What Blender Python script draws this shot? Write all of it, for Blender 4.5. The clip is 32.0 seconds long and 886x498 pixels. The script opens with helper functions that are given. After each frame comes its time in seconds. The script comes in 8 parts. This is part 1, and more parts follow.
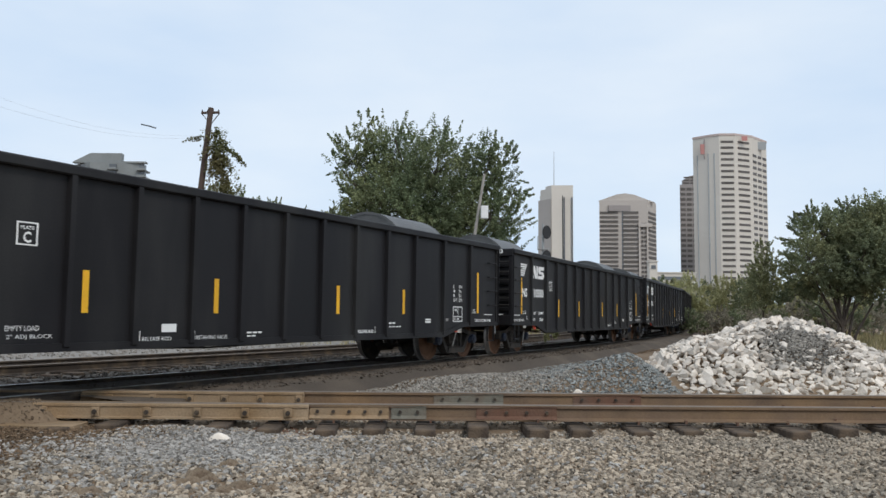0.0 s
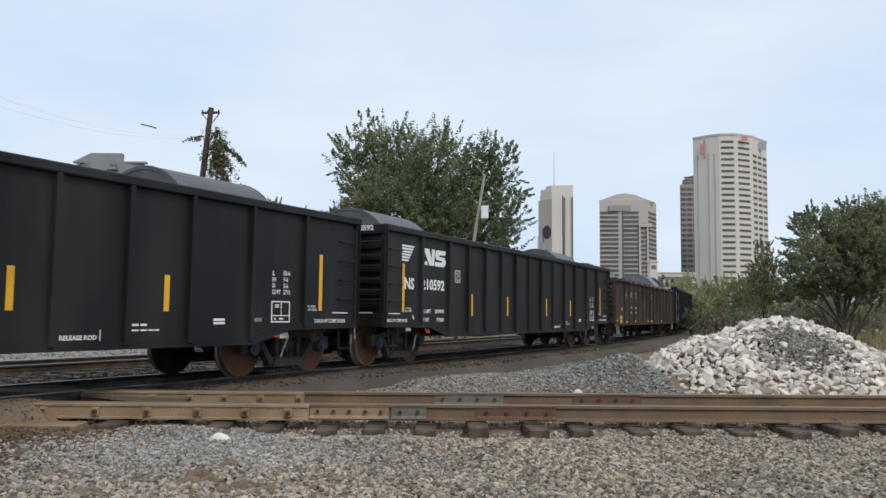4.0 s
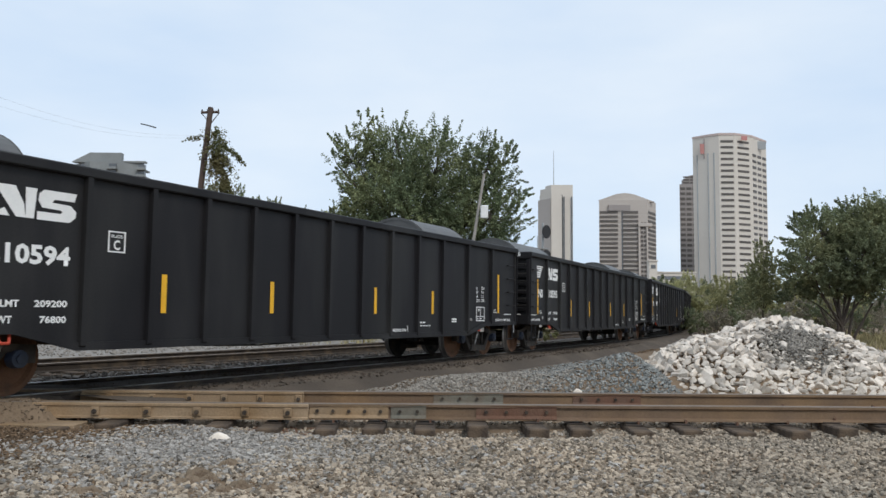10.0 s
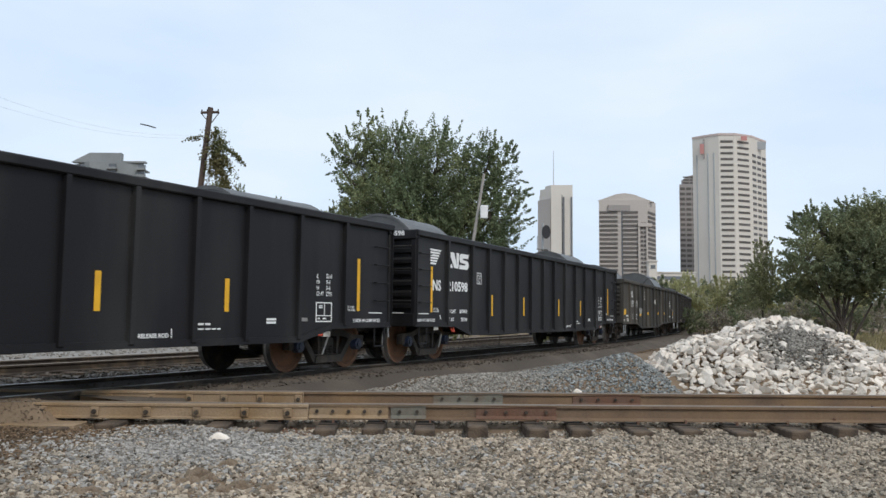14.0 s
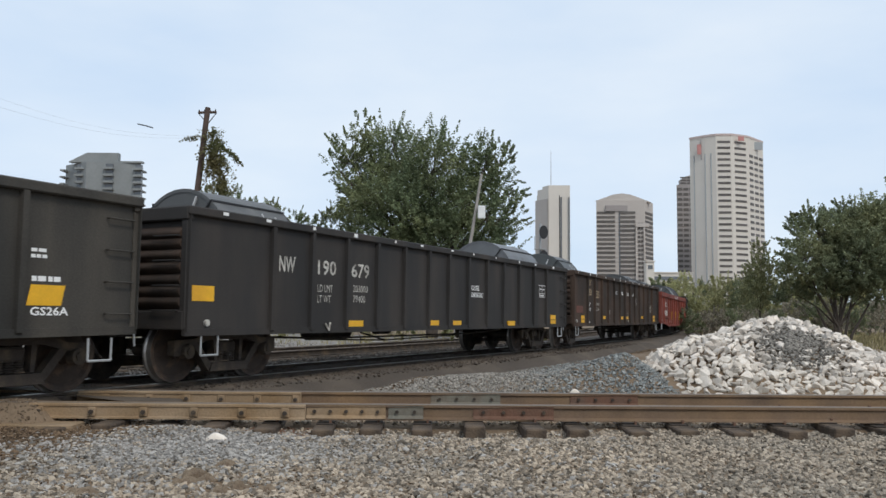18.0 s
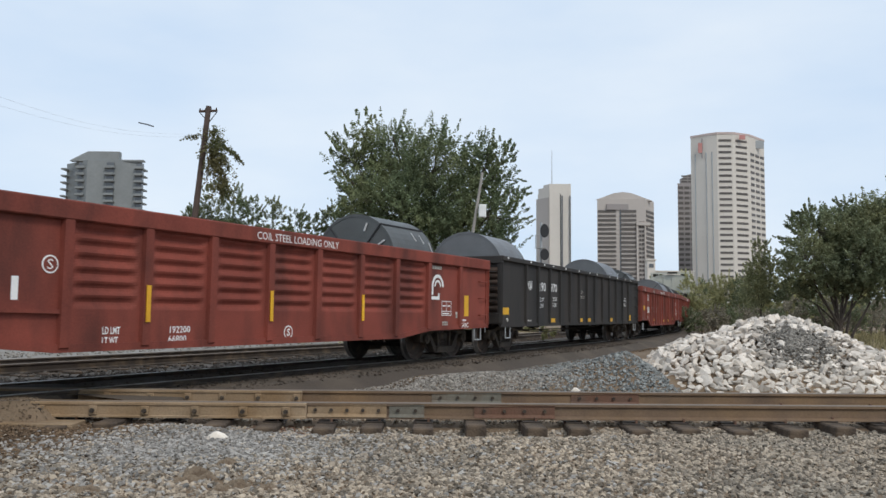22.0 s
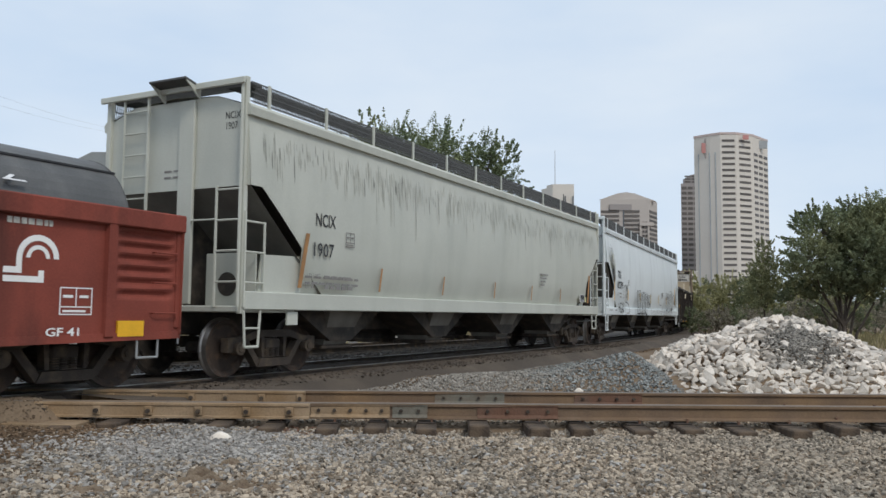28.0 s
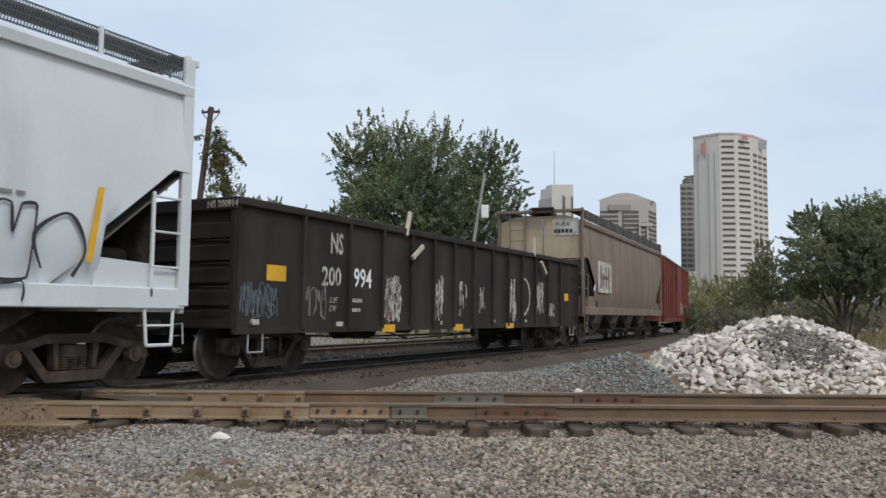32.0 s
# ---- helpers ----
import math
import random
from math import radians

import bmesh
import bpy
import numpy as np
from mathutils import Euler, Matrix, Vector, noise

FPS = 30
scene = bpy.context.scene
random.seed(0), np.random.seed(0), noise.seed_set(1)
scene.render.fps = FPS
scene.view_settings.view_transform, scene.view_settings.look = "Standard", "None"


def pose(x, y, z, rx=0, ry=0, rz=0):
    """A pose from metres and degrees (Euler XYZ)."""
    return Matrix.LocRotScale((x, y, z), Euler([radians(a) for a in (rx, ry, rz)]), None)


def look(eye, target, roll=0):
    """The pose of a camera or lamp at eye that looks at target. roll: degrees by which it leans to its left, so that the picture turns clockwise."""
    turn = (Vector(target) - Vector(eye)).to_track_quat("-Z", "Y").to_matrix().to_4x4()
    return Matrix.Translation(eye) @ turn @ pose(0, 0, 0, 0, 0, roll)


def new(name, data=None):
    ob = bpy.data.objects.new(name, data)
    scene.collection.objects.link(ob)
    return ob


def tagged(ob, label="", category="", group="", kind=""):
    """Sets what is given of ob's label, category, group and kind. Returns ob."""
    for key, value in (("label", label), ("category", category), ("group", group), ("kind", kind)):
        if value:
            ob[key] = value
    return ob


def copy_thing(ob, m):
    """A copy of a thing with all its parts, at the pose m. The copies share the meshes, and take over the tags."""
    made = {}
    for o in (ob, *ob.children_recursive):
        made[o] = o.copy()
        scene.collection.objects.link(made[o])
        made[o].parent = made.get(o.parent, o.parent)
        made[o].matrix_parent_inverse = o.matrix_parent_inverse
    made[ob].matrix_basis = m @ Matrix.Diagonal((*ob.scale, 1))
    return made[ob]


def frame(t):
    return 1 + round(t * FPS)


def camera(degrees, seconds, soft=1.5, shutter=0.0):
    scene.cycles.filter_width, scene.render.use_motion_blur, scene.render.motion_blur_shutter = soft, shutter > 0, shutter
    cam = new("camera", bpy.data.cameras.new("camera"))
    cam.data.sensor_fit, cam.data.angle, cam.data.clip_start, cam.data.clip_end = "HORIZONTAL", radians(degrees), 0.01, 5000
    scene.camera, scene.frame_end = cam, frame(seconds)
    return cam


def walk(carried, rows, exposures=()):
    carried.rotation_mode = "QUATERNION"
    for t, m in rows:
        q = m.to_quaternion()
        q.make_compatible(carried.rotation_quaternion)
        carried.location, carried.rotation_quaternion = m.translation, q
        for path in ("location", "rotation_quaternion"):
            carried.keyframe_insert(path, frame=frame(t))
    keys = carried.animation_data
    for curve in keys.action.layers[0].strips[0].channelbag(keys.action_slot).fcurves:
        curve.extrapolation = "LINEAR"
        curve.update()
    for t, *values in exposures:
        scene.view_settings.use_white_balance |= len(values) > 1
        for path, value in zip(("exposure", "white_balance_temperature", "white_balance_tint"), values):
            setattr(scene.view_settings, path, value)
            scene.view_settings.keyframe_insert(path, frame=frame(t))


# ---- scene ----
# The place: a freight train passes a level crossing of two railway lines, with a city behind.
# x to the right, y away from the viewer, z up; rail heads lie at z = 0.
EYE = 1.011
LENS = 56.5
PITCH = 4.583
LEAN = 0.487

cam = camera(LENS, 32.0, soft=1.5, shutter=0.05)


def aim(dx, dy):
    """The camera's pose, turned by small angles in degrees (right, up)."""
    yaw, up = radians(dx), radians(PITCH + dy)
    d = Vector((math.sin(yaw) * math.cos(up), math.cos(yaw) * math.cos(up), math.sin(up)))
    return look((0, 0, EYE), Vector((0, 0, EYE)) + 100 * d, LEAN)


walk(cam, [
    (0.0, aim(0.02, 0.05)), (1.5, aim(0.01, 0.06)), (3.5, aim(0.01, 0.05)), (6.0, aim(0.02, 0.05)),
    (8.0, aim(0.05, 0.02)), (9.5, aim(0.05, 0.04)), (10.5, aim(0.02, 0.0)), (13.5, aim(0.0, 0.0)),
    (14.5, aim(0.11, 0.06)), (16.5, aim(0.13, 0.06)), (17.6, aim(0.23, 0.05)), (19.0, aim(0.19, 0.04)),
    (20.5, aim(0.10, -0.01)), (21.5, aim(0.14, -0.06)), (23.0, aim(0.19, 0.01)), (24.0, aim(0.19, 0.05)),
    (25.5, aim(0.09, 0.04)), (27.5, aim(-0.05, 0.0)), (28.7, aim(-0.05, -0.05)), (30.0, aim(-0.05, 0.0)),
    (31.5, aim(-0.04, 0.0)), (32.0, aim(0.0, 0.0))],
     [(0.0, 0.03), (8.0, 0.03), (11.0, 0.07), (13.0, 0.13), (14.5, 0.10), (17.0, 0.03), (25.5, 0.01), (27.5, -0.05), (32.0, -0.08)])

# ---------------------------------------------------------------- sky and light
world = bpy.data.worlds.new("overcast_sky")
scene.world = world
world.use_nodes = True
nt = world.node_tree
nt.nodes.clear()
sky = nt.nodes.new("ShaderNodeTexSky")
sky.sky_type = "NISHITA"
sky.sun_disc = False
sky.sun_elevation = radians(48)
sky.sun_rotation = radians(150)
sky_bg = nt.nodes.new("ShaderNodeBackground")
sky_bg.inputs[1].default_value = 0.1
nt.links.new(sky.outputs[0], sky_bg.inputs[0])
tc = nt.nodes.new("ShaderNodeTexCoord")
mp = nt.nodes.new("ShaderNodeMapping")
mp.inputs["Scale"].default_value = (1.0, 1.0, 3.0)
nt.links.new(tc.outputs["Generated"], mp.inputs[0])
cl = nt.nodes.new("ShaderNodeTexNoise")
cl.inputs["Scale"].default_value = 2.2
cl.inputs["Detail"].default_value = 5
nt.links.new(mp.outputs[0], cl.inputs["Vector"])
ramp = nt.nodes.new("ShaderNodeValToRGB")
ramp.color_ramp.elements[0].position, ramp.color_ramp.elements[0].color = 0.35, (0.63, 0.77, 0.95, 1)
ramp.color_ramp.elements[1].position, ramp.color_ramp.elements[1].color = 0.68, (0.80, 0.89, 0.99, 1)
nt.links.new(cl.outputs[0], ramp.inputs[0])
cloud_bg = nt.nodes.new("ShaderNodeBackground")
cloud_bg.inputs[1].default_value = 1.02
nt.links.new(ramp.outputs[0], cloud_bg.inputs[0])
mix = nt.nodes.new("ShaderNodeMixShader")
mix.inputs[0].default_value = 0.9
nt.links.new(sky_bg.outputs[0], mix.inputs[1])
nt.links.new(cloud_bg.outputs[0], mix.inputs[2])
out = nt.nodes.new("ShaderNodeOutputWorld")
nt.links.new(mix.outputs[0], out.inputs[0])

sun_data = bpy.data.lights.new("sun", "SUN")
sun_data.energy, sun_data.angle, sun_data.color = 1.5, radians(14), (1.0, 0.93, 0.84)
sun = new("sun", sun_data)
sun.matrix_world = look((30, -52, 66), (0, 0, 0))


# ---------------------------------------------------------------- materials
def mat(name, base, rough=0.7, metal=0.0, var=0.25, scale=3.0, bump=0.25, dirt=None, dirt_at=0.55, dirt_scale=1.2,
        streak=1.0, rand=0.08, island=0.0, spec=0.4, fine=40.0, thin=0.0):
    """A surface with two scales of variation, stains of a second colour and fine relief."""
    m = bpy.data.materials.new(name)
    m.use_nodes = True
    t = m.node_tree
    b = t.nodes["Principled BSDF"]
    b.inputs["Roughness"].default_value = rough
    b.inputs["Metallic"].default_value = metal
    b.inputs["Specular IOR Level"].default_value = spec
    co = t.nodes.new("ShaderNodeTexCoord")
    mpn = t.nodes.new("ShaderNodeMapping")
    mpn.inputs["Scale"].default_value = (1, 1, streak)
    t.links.new(co.outputs["Object"], mpn.inputs[0])

    def noise_at(sc, det=4.0, stretched=False):
        n = t.nodes.new("ShaderNodeTexNoise")
        n.inputs["Scale"].default_value = sc
        n.inputs["Detail"].default_value = det
        t.links.new((mpn if stretched else co).outputs["Vector" if stretched else "Object"], n.inputs["Vector"])
        return n.outputs[0]

    def math_node(op, a, bb):
        n = t.nodes.new("ShaderNodeMath")
        n.operation = op
        for i, v in enumerate((a, bb)):
            if isinstance(v, (int, float)):
                n.inputs[i].default_value = v
            else:
                t.links.new(v, n.inputs[i])
        return n.outputs[0]

    big, small = noise_at(scale), noise_at(fine, 3.0)
    tone = math_node("ADD", math_node("MULTIPLY", big, 0.65), math_node("MULTIPLY", small, 0.35))
    tone = math_node("ADD", math_node("MULTIPLY", math_node("SUBTRACT", tone, 0.5), 4 * var), 1.0)
    if rand:
        oi = t.nodes.new("ShaderNodeObjectInfo")
        tone = math_node("MULTIPLY", tone, math_node("ADD", math_node("MULTIPLY", oi.outputs["Random"], 2 * rand), 1 - rand))
    if island:
        ge = t.nodes.new("ShaderNodeNewGeometry")
        tone = math_node("MULTIPLY", tone, math_node("ADD", math_node("MULTIPLY", ge.outputs["Random Per Island"], 2 * island), 1 - island))
    mx = t.nodes.new("ShaderNodeMix")
    mx.data_type = "RGBA"
    mx.inputs["A"].default_value = (*base, 1)
    mx.inputs["B"].default_value = (*(dirt or base), 1)
    if dirt:
        rp = t.nodes.new("ShaderNodeValToRGB")
        rp.color_ramp.elements[0].position = dirt_at - 0.1
        rp.color_ramp.elements[1].position = min(0.99, dirt_at + 0.14)
        t.links.new(noise_at(dirt_scale, 6.0, True), rp.inputs[0])
        t.links.new(rp.outputs[0], mx.inputs["Factor"])
    else:
        mx.inputs["Factor"].default_value = 0
    vm = t.nodes.new("ShaderNodeVectorMath")
    vm.operation = "SCALE"
    t.links.new(mx.outputs["Result"], vm.inputs[0])
    t.links.new(tone, vm.inputs["Scale"])
    t.links.new(vm.outputs[0], b.inputs["Base Color"])
    rv = math_node("ADD", math_node("MULTIPLY", big, 0.25), rough - 0.12)
    t.links.new(rv, b.inputs["Roughness"])
    if bump:
        bp = t.nodes.new("ShaderNodeBump")
        bp.inputs["Strength"].default_value = bump
        bp.inputs["Distance"].default_value = 0.02
        t.links.new(small, bp.inputs["Height"])
        t.links.new(bp.outputs[0], b.inputs["Normal"])
    if thin:
        # leaves let part of the light through
        tl = t.nodes.new("ShaderNodeBsdfTranslucent")
        t.links.new(vm.outputs[0], tl.inputs[0])
        ms = t.nodes.new("ShaderNodeMixShader")
        ms.inputs[0].default_value = thin
        t.links.new(b.outputs[0], ms.inputs[1])
        t.links.new(tl.outputs[0], ms.inputs[2])
        t.links.new(ms.outputs[0], t.nodes["Material Output"].inputs["Surface"])
    return m


BLACK = mat("black_car_paint", (0.0126, 0.0119, 0.0132), 0.5, var=0.35, scale=0.9, bump=0.05, dirt=(0.027, 0.0265, 0.026), dirt_at=0.56, dirt_scale=0.9, streak=0.22, rand=0.12, spec=0.2)
BLACK_OLD = mat("faded_black_paint", (0.031, 0.0292, 0.0280), 0.68, var=0.3, scale=0.9, bump=0.08, dirt=(0.048, 0.041, 0.036), spec=0.25, dirt_at=0.52, dirt_scale=1.4, streak=0.25)
CHARCOAL = mat("weathered_charcoal_paint", (0.037, 0.0355, 0.032), 0.75, var=0.45, scale=0.7, bump=0.12, dirt=(0.085, 0.074, 0.060), spec=0.25, dirt_at=0.53, dirt_scale=0.8, streak=0.15)
BROWN = mat("rusty_brown_paint", (0.036, 0.028, 0.023), 0.8, var=0.45, scale=0.9, bump=0.12, dirt=(0.068, 0.044, 0.032), spec=0.25, dirt_at=0.52, dirt_scale=1.6, streak=0.3)
RED = mat("faded_oxide_red_paint", (0.225, 0.056, 0.039), 0.75, var=0.35, scale=1.2, bump=0.1, dirt=(0.115, 0.036, 0.027), dirt_at=0.54, dirt_scale=1.7, streak=0.3, spec=0.25)
CREAM = mat("grimy_cream_hopper_paint", (0.505, 0.515, 0.455), 0.5, var=0.12, scale=0.8, bump=0.03, dirt=(0.44, 0.455, 0.40), dirt_at=0.6, dirt_scale=1.4, streak=0.18, rand=0.02)
WHITE_GREY = mat("pale_grey_hopper_paint", (0.66, 0.70, 0.70), 0.5, var=0.10, scale=0.8, bump=0.03, dirt=(0.50, 0.53, 0.53), dirt_at=0.64, dirt_scale=1.4, streak=0.18, rand=0.02)
EMBLEM_PALE = mat("worn_white_panel_paint", (0.52, 0.50, 0.45), 0.75, var=0.3, scale=3, bump=0.0, dirt=(0.30, 0.25, 0.19), dirt_at=0.58, dirt_scale=4, rand=0.0)
TAN = mat("weathered_tan_hopper_paint", (0.22, 0.165, 0.12), 0.7, var=0.2, scale=0.9, bump=0.05, dirt=(0.15, 0.11, 0.085), dirt_at=0.55, streak=0.2)
WALK_STEEL = mat("dark_grating_steel", (0.085, 0.086, 0.085), 0.7, var=0.3, scale=2, bump=0.1)
# hopper slopes: recess shade put into the grey; also the boxcar roof
SHADE_GREY = mat("roof_and_shaded_slope_grey", (0.17, 0.165, 0.145), 0.75, var=0.25, scale=1.5, dirt=(0.12, 0.11, 0.10), dirt_at=0.55)
GRIME = mat("brake_dust_grime", (0.040, 0.035, 0.030), 0.9, var=0.4, scale=4, bump=0.3, dirt=(0.075, 0.06, 0.047), dirt_at=0.56, dirt_scale=4)
GRIME_TAN = mat("dusty_brown_cast_steel", (0.052, 0.041, 0.033), 0.9, var=0.4, scale=4, bump=0.3, dirt=(0.10, 0.075, 0.05), dirt_at=0.58, dirt_scale=4)
RUST_FACE = mat("fresh_orange_wheel_rust", (0.15, 0.072, 0.036), 0.85, var=0.4, scale=5, bump=0.2, dirt=(0.07, 0.04, 0.025), dirt_at=0.55, dirt_scale=5)
OLD_FACE = mat("old_brown_wheel_rust", (0.05, 0.036, 0.028), 0.85, var=0.4, scale=5, bump=0.2, dirt=(0.09, 0.055, 0.035), dirt_at=0.6, dirt_scale=5)
TREAD = mat("polished_wheel_tread", (0.30, 0.29, 0.28), 0.35, metal=0.8, var=0.15, scale=6, bump=0.05)
YELLOW = mat("yellow_reflective_tape", (0.76, 0.41, 0.018), 0.5, var=0.15, scale=4, bump=0.03, dirt=(0.58, 0.29, 0.02), dirt_at=0.62)
LETTER = mat("white_stencil_paint", (0.80, 0.80, 0.78), 0.6, var=0.08, scale=5, bump=0.0, rand=0.0)
LETTER_OLD = mat("worn_white_stencil_paint", (0.50, 0.48, 0.43), 0.75, var=0.5, scale=5, bump=0.0, dirt=(0.12, 0.10, 0.085), dirt_at=0.58, dirt_scale=9, rand=0.0)
LETTER_TAN = mat("worn_cream_stencil_paint", (0.46, 0.36, 0.22), 0.75, var=0.4, scale=5, bump=0.0, dirt=(0.10, 0.07, 0.05), dirt_at=0.58, dirt_scale=8, rand=0.0)
LETTER_BLACK = mat("black_stencil_paint", (0.035, 0.035, 0.037), 0.6, var=0.2, scale=5, bump=0.0, rand=0.0)
LETTER_GREY = mat("faded_grey_stencil_paint", (0.22, 0.21, 0.20), 0.7, var=0.3, scale=8, bump=0.0, rand=0.0)
TARP = mat("grey_coil_tarpaulin", (0.095, 0.097, 0.097), 0.5, var=0.25, scale=2, bump=0.2, dirt=(0.12, 0.12, 0.118), dirt_at=0.58, dirt_scale=2)
COIL = mat("rolled_steel_coil", (0.17, 0.175, 0.18), 0.45, metal=0.35, var=0.2, scale=2.5, bump=0.1, dirt=(0.11, 0.10, 0.095), dirt_at=0.6)
COIL_DARK = mat("dark_rolled_steel_coil", (0.105, 0.112, 0.112), 0.5, metal=0.25, var=0.25, scale=2.5, bump=0.1, dirt=(0.075, 0.075, 0.072), dirt_at=0.55)
CHALK = mat("white_chalk_mark", (0.62, 0.62, 0.62), 0.9, var=0.3, scale=8, bump=0.0, rand=0.0)
RAIL_TAN = mat("sandy_crossing_steel", (0.30, 0.218, 0.138), 0.85, var=0.3, scale=2.5, bump=0.3, dirt=(0.26, 0.17, 0.09), dirt_at=0.5, dirt_scale=1.1, rand=0.04)
SIDING = mat("grimy_siding_ballast", (0.066, 0.058, 0.05), 0.95, var=0.3, scale=0.8, bump=0.4, dirt=(0.095, 0.084, 0.073), dirt_at=0.55, dirt_scale=0.7, island=0.5, fine=60)
RAIL = mat("weathered_rail_steel", (0.145, 0.098, 0.066), 0.75, var=0.35, scale=2.5, bump=0.2, dirt=(0.20, 0.128, 0.07), dirt_at=0.5, dirt_scale=1.1, rand=0.04)
RAIL_TOP = mat("worn_rail_head", (0.20, 0.165, 0.135), 0.55, metal=0.4, var=0.2, scale=3, bump=0.08)
SHINY = mat("polished_rail_head", (0.50, 0.49, 0.47), 0.34, metal=0.9, var=0.1, scale=3, bump=0.02)
RUST_BAR = mat("rust_red_joint_bar", (0.15, 0.078, 0.05), 0.85, var=0.35, scale=3, bump=0.3, dirt=(0.11, 0.07, 0.05), dirt_at=0.55, dirt_scale=3)
TIE = mat("creosoted_timber_tie", (0.068, 0.050, 0.037), 0.9, var=0.45, scale=3, bump=0.5, dirt=(0.15, 0.108, 0.072), dirt_at=0.58, dirt_scale=4)
EARTH = mat("dusty_track_dirt", (0.165, 0.115, 0.072), 0.95, var=0.35, scale=0.6, bump=0.6, dirt=(0.205, 0.152, 0.102), dirt_at=0.52, dirt_scale=0.35, fine=22)
BALLAST_BROWN = mat("dusty_brown_ballast", (0.325, 0.268, 0.203), 0.92, var=0.2, scale=0.7, bump=0.4, dirt=(0.262, 0.228, 0.182), dirt_at=0.52, dirt_scale=0.5, island=0.7, fine=60)
BALLAST_GREY = mat("fresh_grey_ballast", (0.265, 0.25, 0.228), 0.9, var=0.2, scale=0.7, bump=0.4, island=0.5, fine=60)
BALLAST_BLUE = mat("blue_grey_crushed_stone", (0.225, 0.235, 0.225), 0.9, var=0.2, scale=0.9, bump=0.4, island=0.45, fine=60)
BALLAST_DARK = mat("oily_dark_ballast", (0.082, 0.065, 0.05), 0.95, var=0.3, scale=0.8, bump=0.4, dirt=(0.10, 0.078, 0.06), dirt_at=0.55, dirt_scale=0.7, island=0.4, fine=60)
RIPRAP = mat("pale_limestone", (0.66, 0.60, 0.525), 0.9, var=0.22, scale=3, bump=0.35, dirt=(0.50, 0.44, 0.37), dirt_at=0.55, dirt_scale=3, rand=0.28, fine=30)
RIPRAP_LOOSE = mat("pale_limestone_rubble", (0.64, 0.58, 0.51), 0.9, var=0.22, scale=3, bump=0.35, dirt=(0.48, 0.42, 0.355), dirt_at=0.55, dirt_scale=3, island=0.32, rand=0, fine=30)
BARK = mat("grey_brown_bark", (0.075, 0.06, 0.048), 0.9, var=0.4, scale=5, bump=0.6, fine=25)
POLE_WOOD = mat("dark_treated_pole", (0.085, 0.06, 0.05), 0.9, var=0.3, scale=3, bump=0.4, streak=0.2)
PALE_WOOD = mat("pale_split_lath", (0.55, 0.48, 0.36), 0.85, var=0.25, scale=4, bump=0.2, streak=0.2)
SPRAY_BLUE = mat("pale_blue_spray", (0.11, 0.145, 0.16), 0.8, var=0.4, scale=7, bump=0.0, rand=0.0)
GREY_WOOD = mat("bleached_grey_pole", (0.33, 0.31, 0.28), 0.9, var=0.2, scale=3, bump=0.3, streak=0.2)
LEAF = mat("green_leaves", (0.165, 0.205, 0.110), 0.6, var=0.35, scale=0.3, bump=0.0, dirt=(0.235, 0.255, 0.125), dirt_at=0.55, dirt_scale=0.35, island=0.35, rand=0, thin=0.3, spec=0.25)
LEAF_DARK = mat("dark_green_leaves", (0.195, 0.225, 0.13), 0.6, var=0.35, scale=0.35, bump=0.0, dirt=(0.28, 0.285, 0.15), dirt_at=0.55, dirt_scale=0.4, island=0.35, rand=0, thin=0.35, spec=0.25)
LEAF_DRY = mat("yellowing_vine_leaves", (0.20, 0.175, 0.085), 0.7, var=0.3, scale=0.5, bump=0.0, dirt=(0.13, 0.15, 0.07), dirt_at=0.5, dirt_scale=0.5, island=0.35, rand=0, thin=0.3, spec=0.2)
SCRUB = mat("yellow_green_scrub_leaves", (0.40, 0.395, 0.20), 0.75, var=0.3, scale=0.12, bump=0.0, dirt=(0.42, 0.39, 0.22), dirt_at=0.52, dirt_scale=0.15, island=0.22, rand=0.15, thin=0.4, spec=0.15)
BRUSH = mat("bare_grey_brown_brush", (0.34, 0.305, 0.24), 0.85, var=0.3, scale=0.3, bump=0.0, dirt=(0.27, 0.26, 0.185), dirt_at=0.52, dirt_scale=0.3, island=0.3, rand=0.1, thin=0.2, spec=0.1)
YOUNG = mat("pale_sparse_leaves", (0.31, 0.32, 0.175), 0.7, var=0.3, scale=0.3, bump=0.0, island=0.3, rand=0, thin=0.4, spec=0.2)
DRY_GRASS = mat("dry_straw_grass", (0.27, 0.235, 0.12), 0.85, var=0.3, scale=0.4, bump=0.0, island=0.35, rand=0)
CONCRETE = mat("pale_precast_concrete", (0.64, 0.60, 0.54), 0.8, var=0.06, scale=0.05, bump=0.0, rand=0.02, fine=0.6)
CONCRETE_WARM = mat("warm_grey_granite", (0.47, 0.43, 0.395), 0.75, var=0.06, scale=0.05, bump=0.0, rand=0.02, fine=0.6)
CONCRETE_GREY = mat("grey_concrete", (0.34, 0.36, 0.37), 0.8, var=0.08, scale=0.05, bump=0.0, rand=0.02, fine=0.6)
BROWN_STONE = mat("brown_grey_granite", (0.30, 0.275, 0.265), 0.75, var=0.06, scale=0.05, bump=0.0, rand=0.02, fine=0.6)
WINDOW_BROWN = mat("brown_tinted_ribbon_glass", (0.115, 0.105, 0.098), 0.45, var=0.1, scale=0.1, bump=0.0, rand=0.18, spec=0.25)
GLASS = mat("dark_office_glass", (0.13, 0.14, 0.15), 0.2, var=0.1, scale=0.1, bump=0.0, rand=0.12, spec=0.6)
SIGN_RED = mat("red_sign_face", (0.48, 0.22, 0.20), 0.5, var=0.1, bump=0.0)
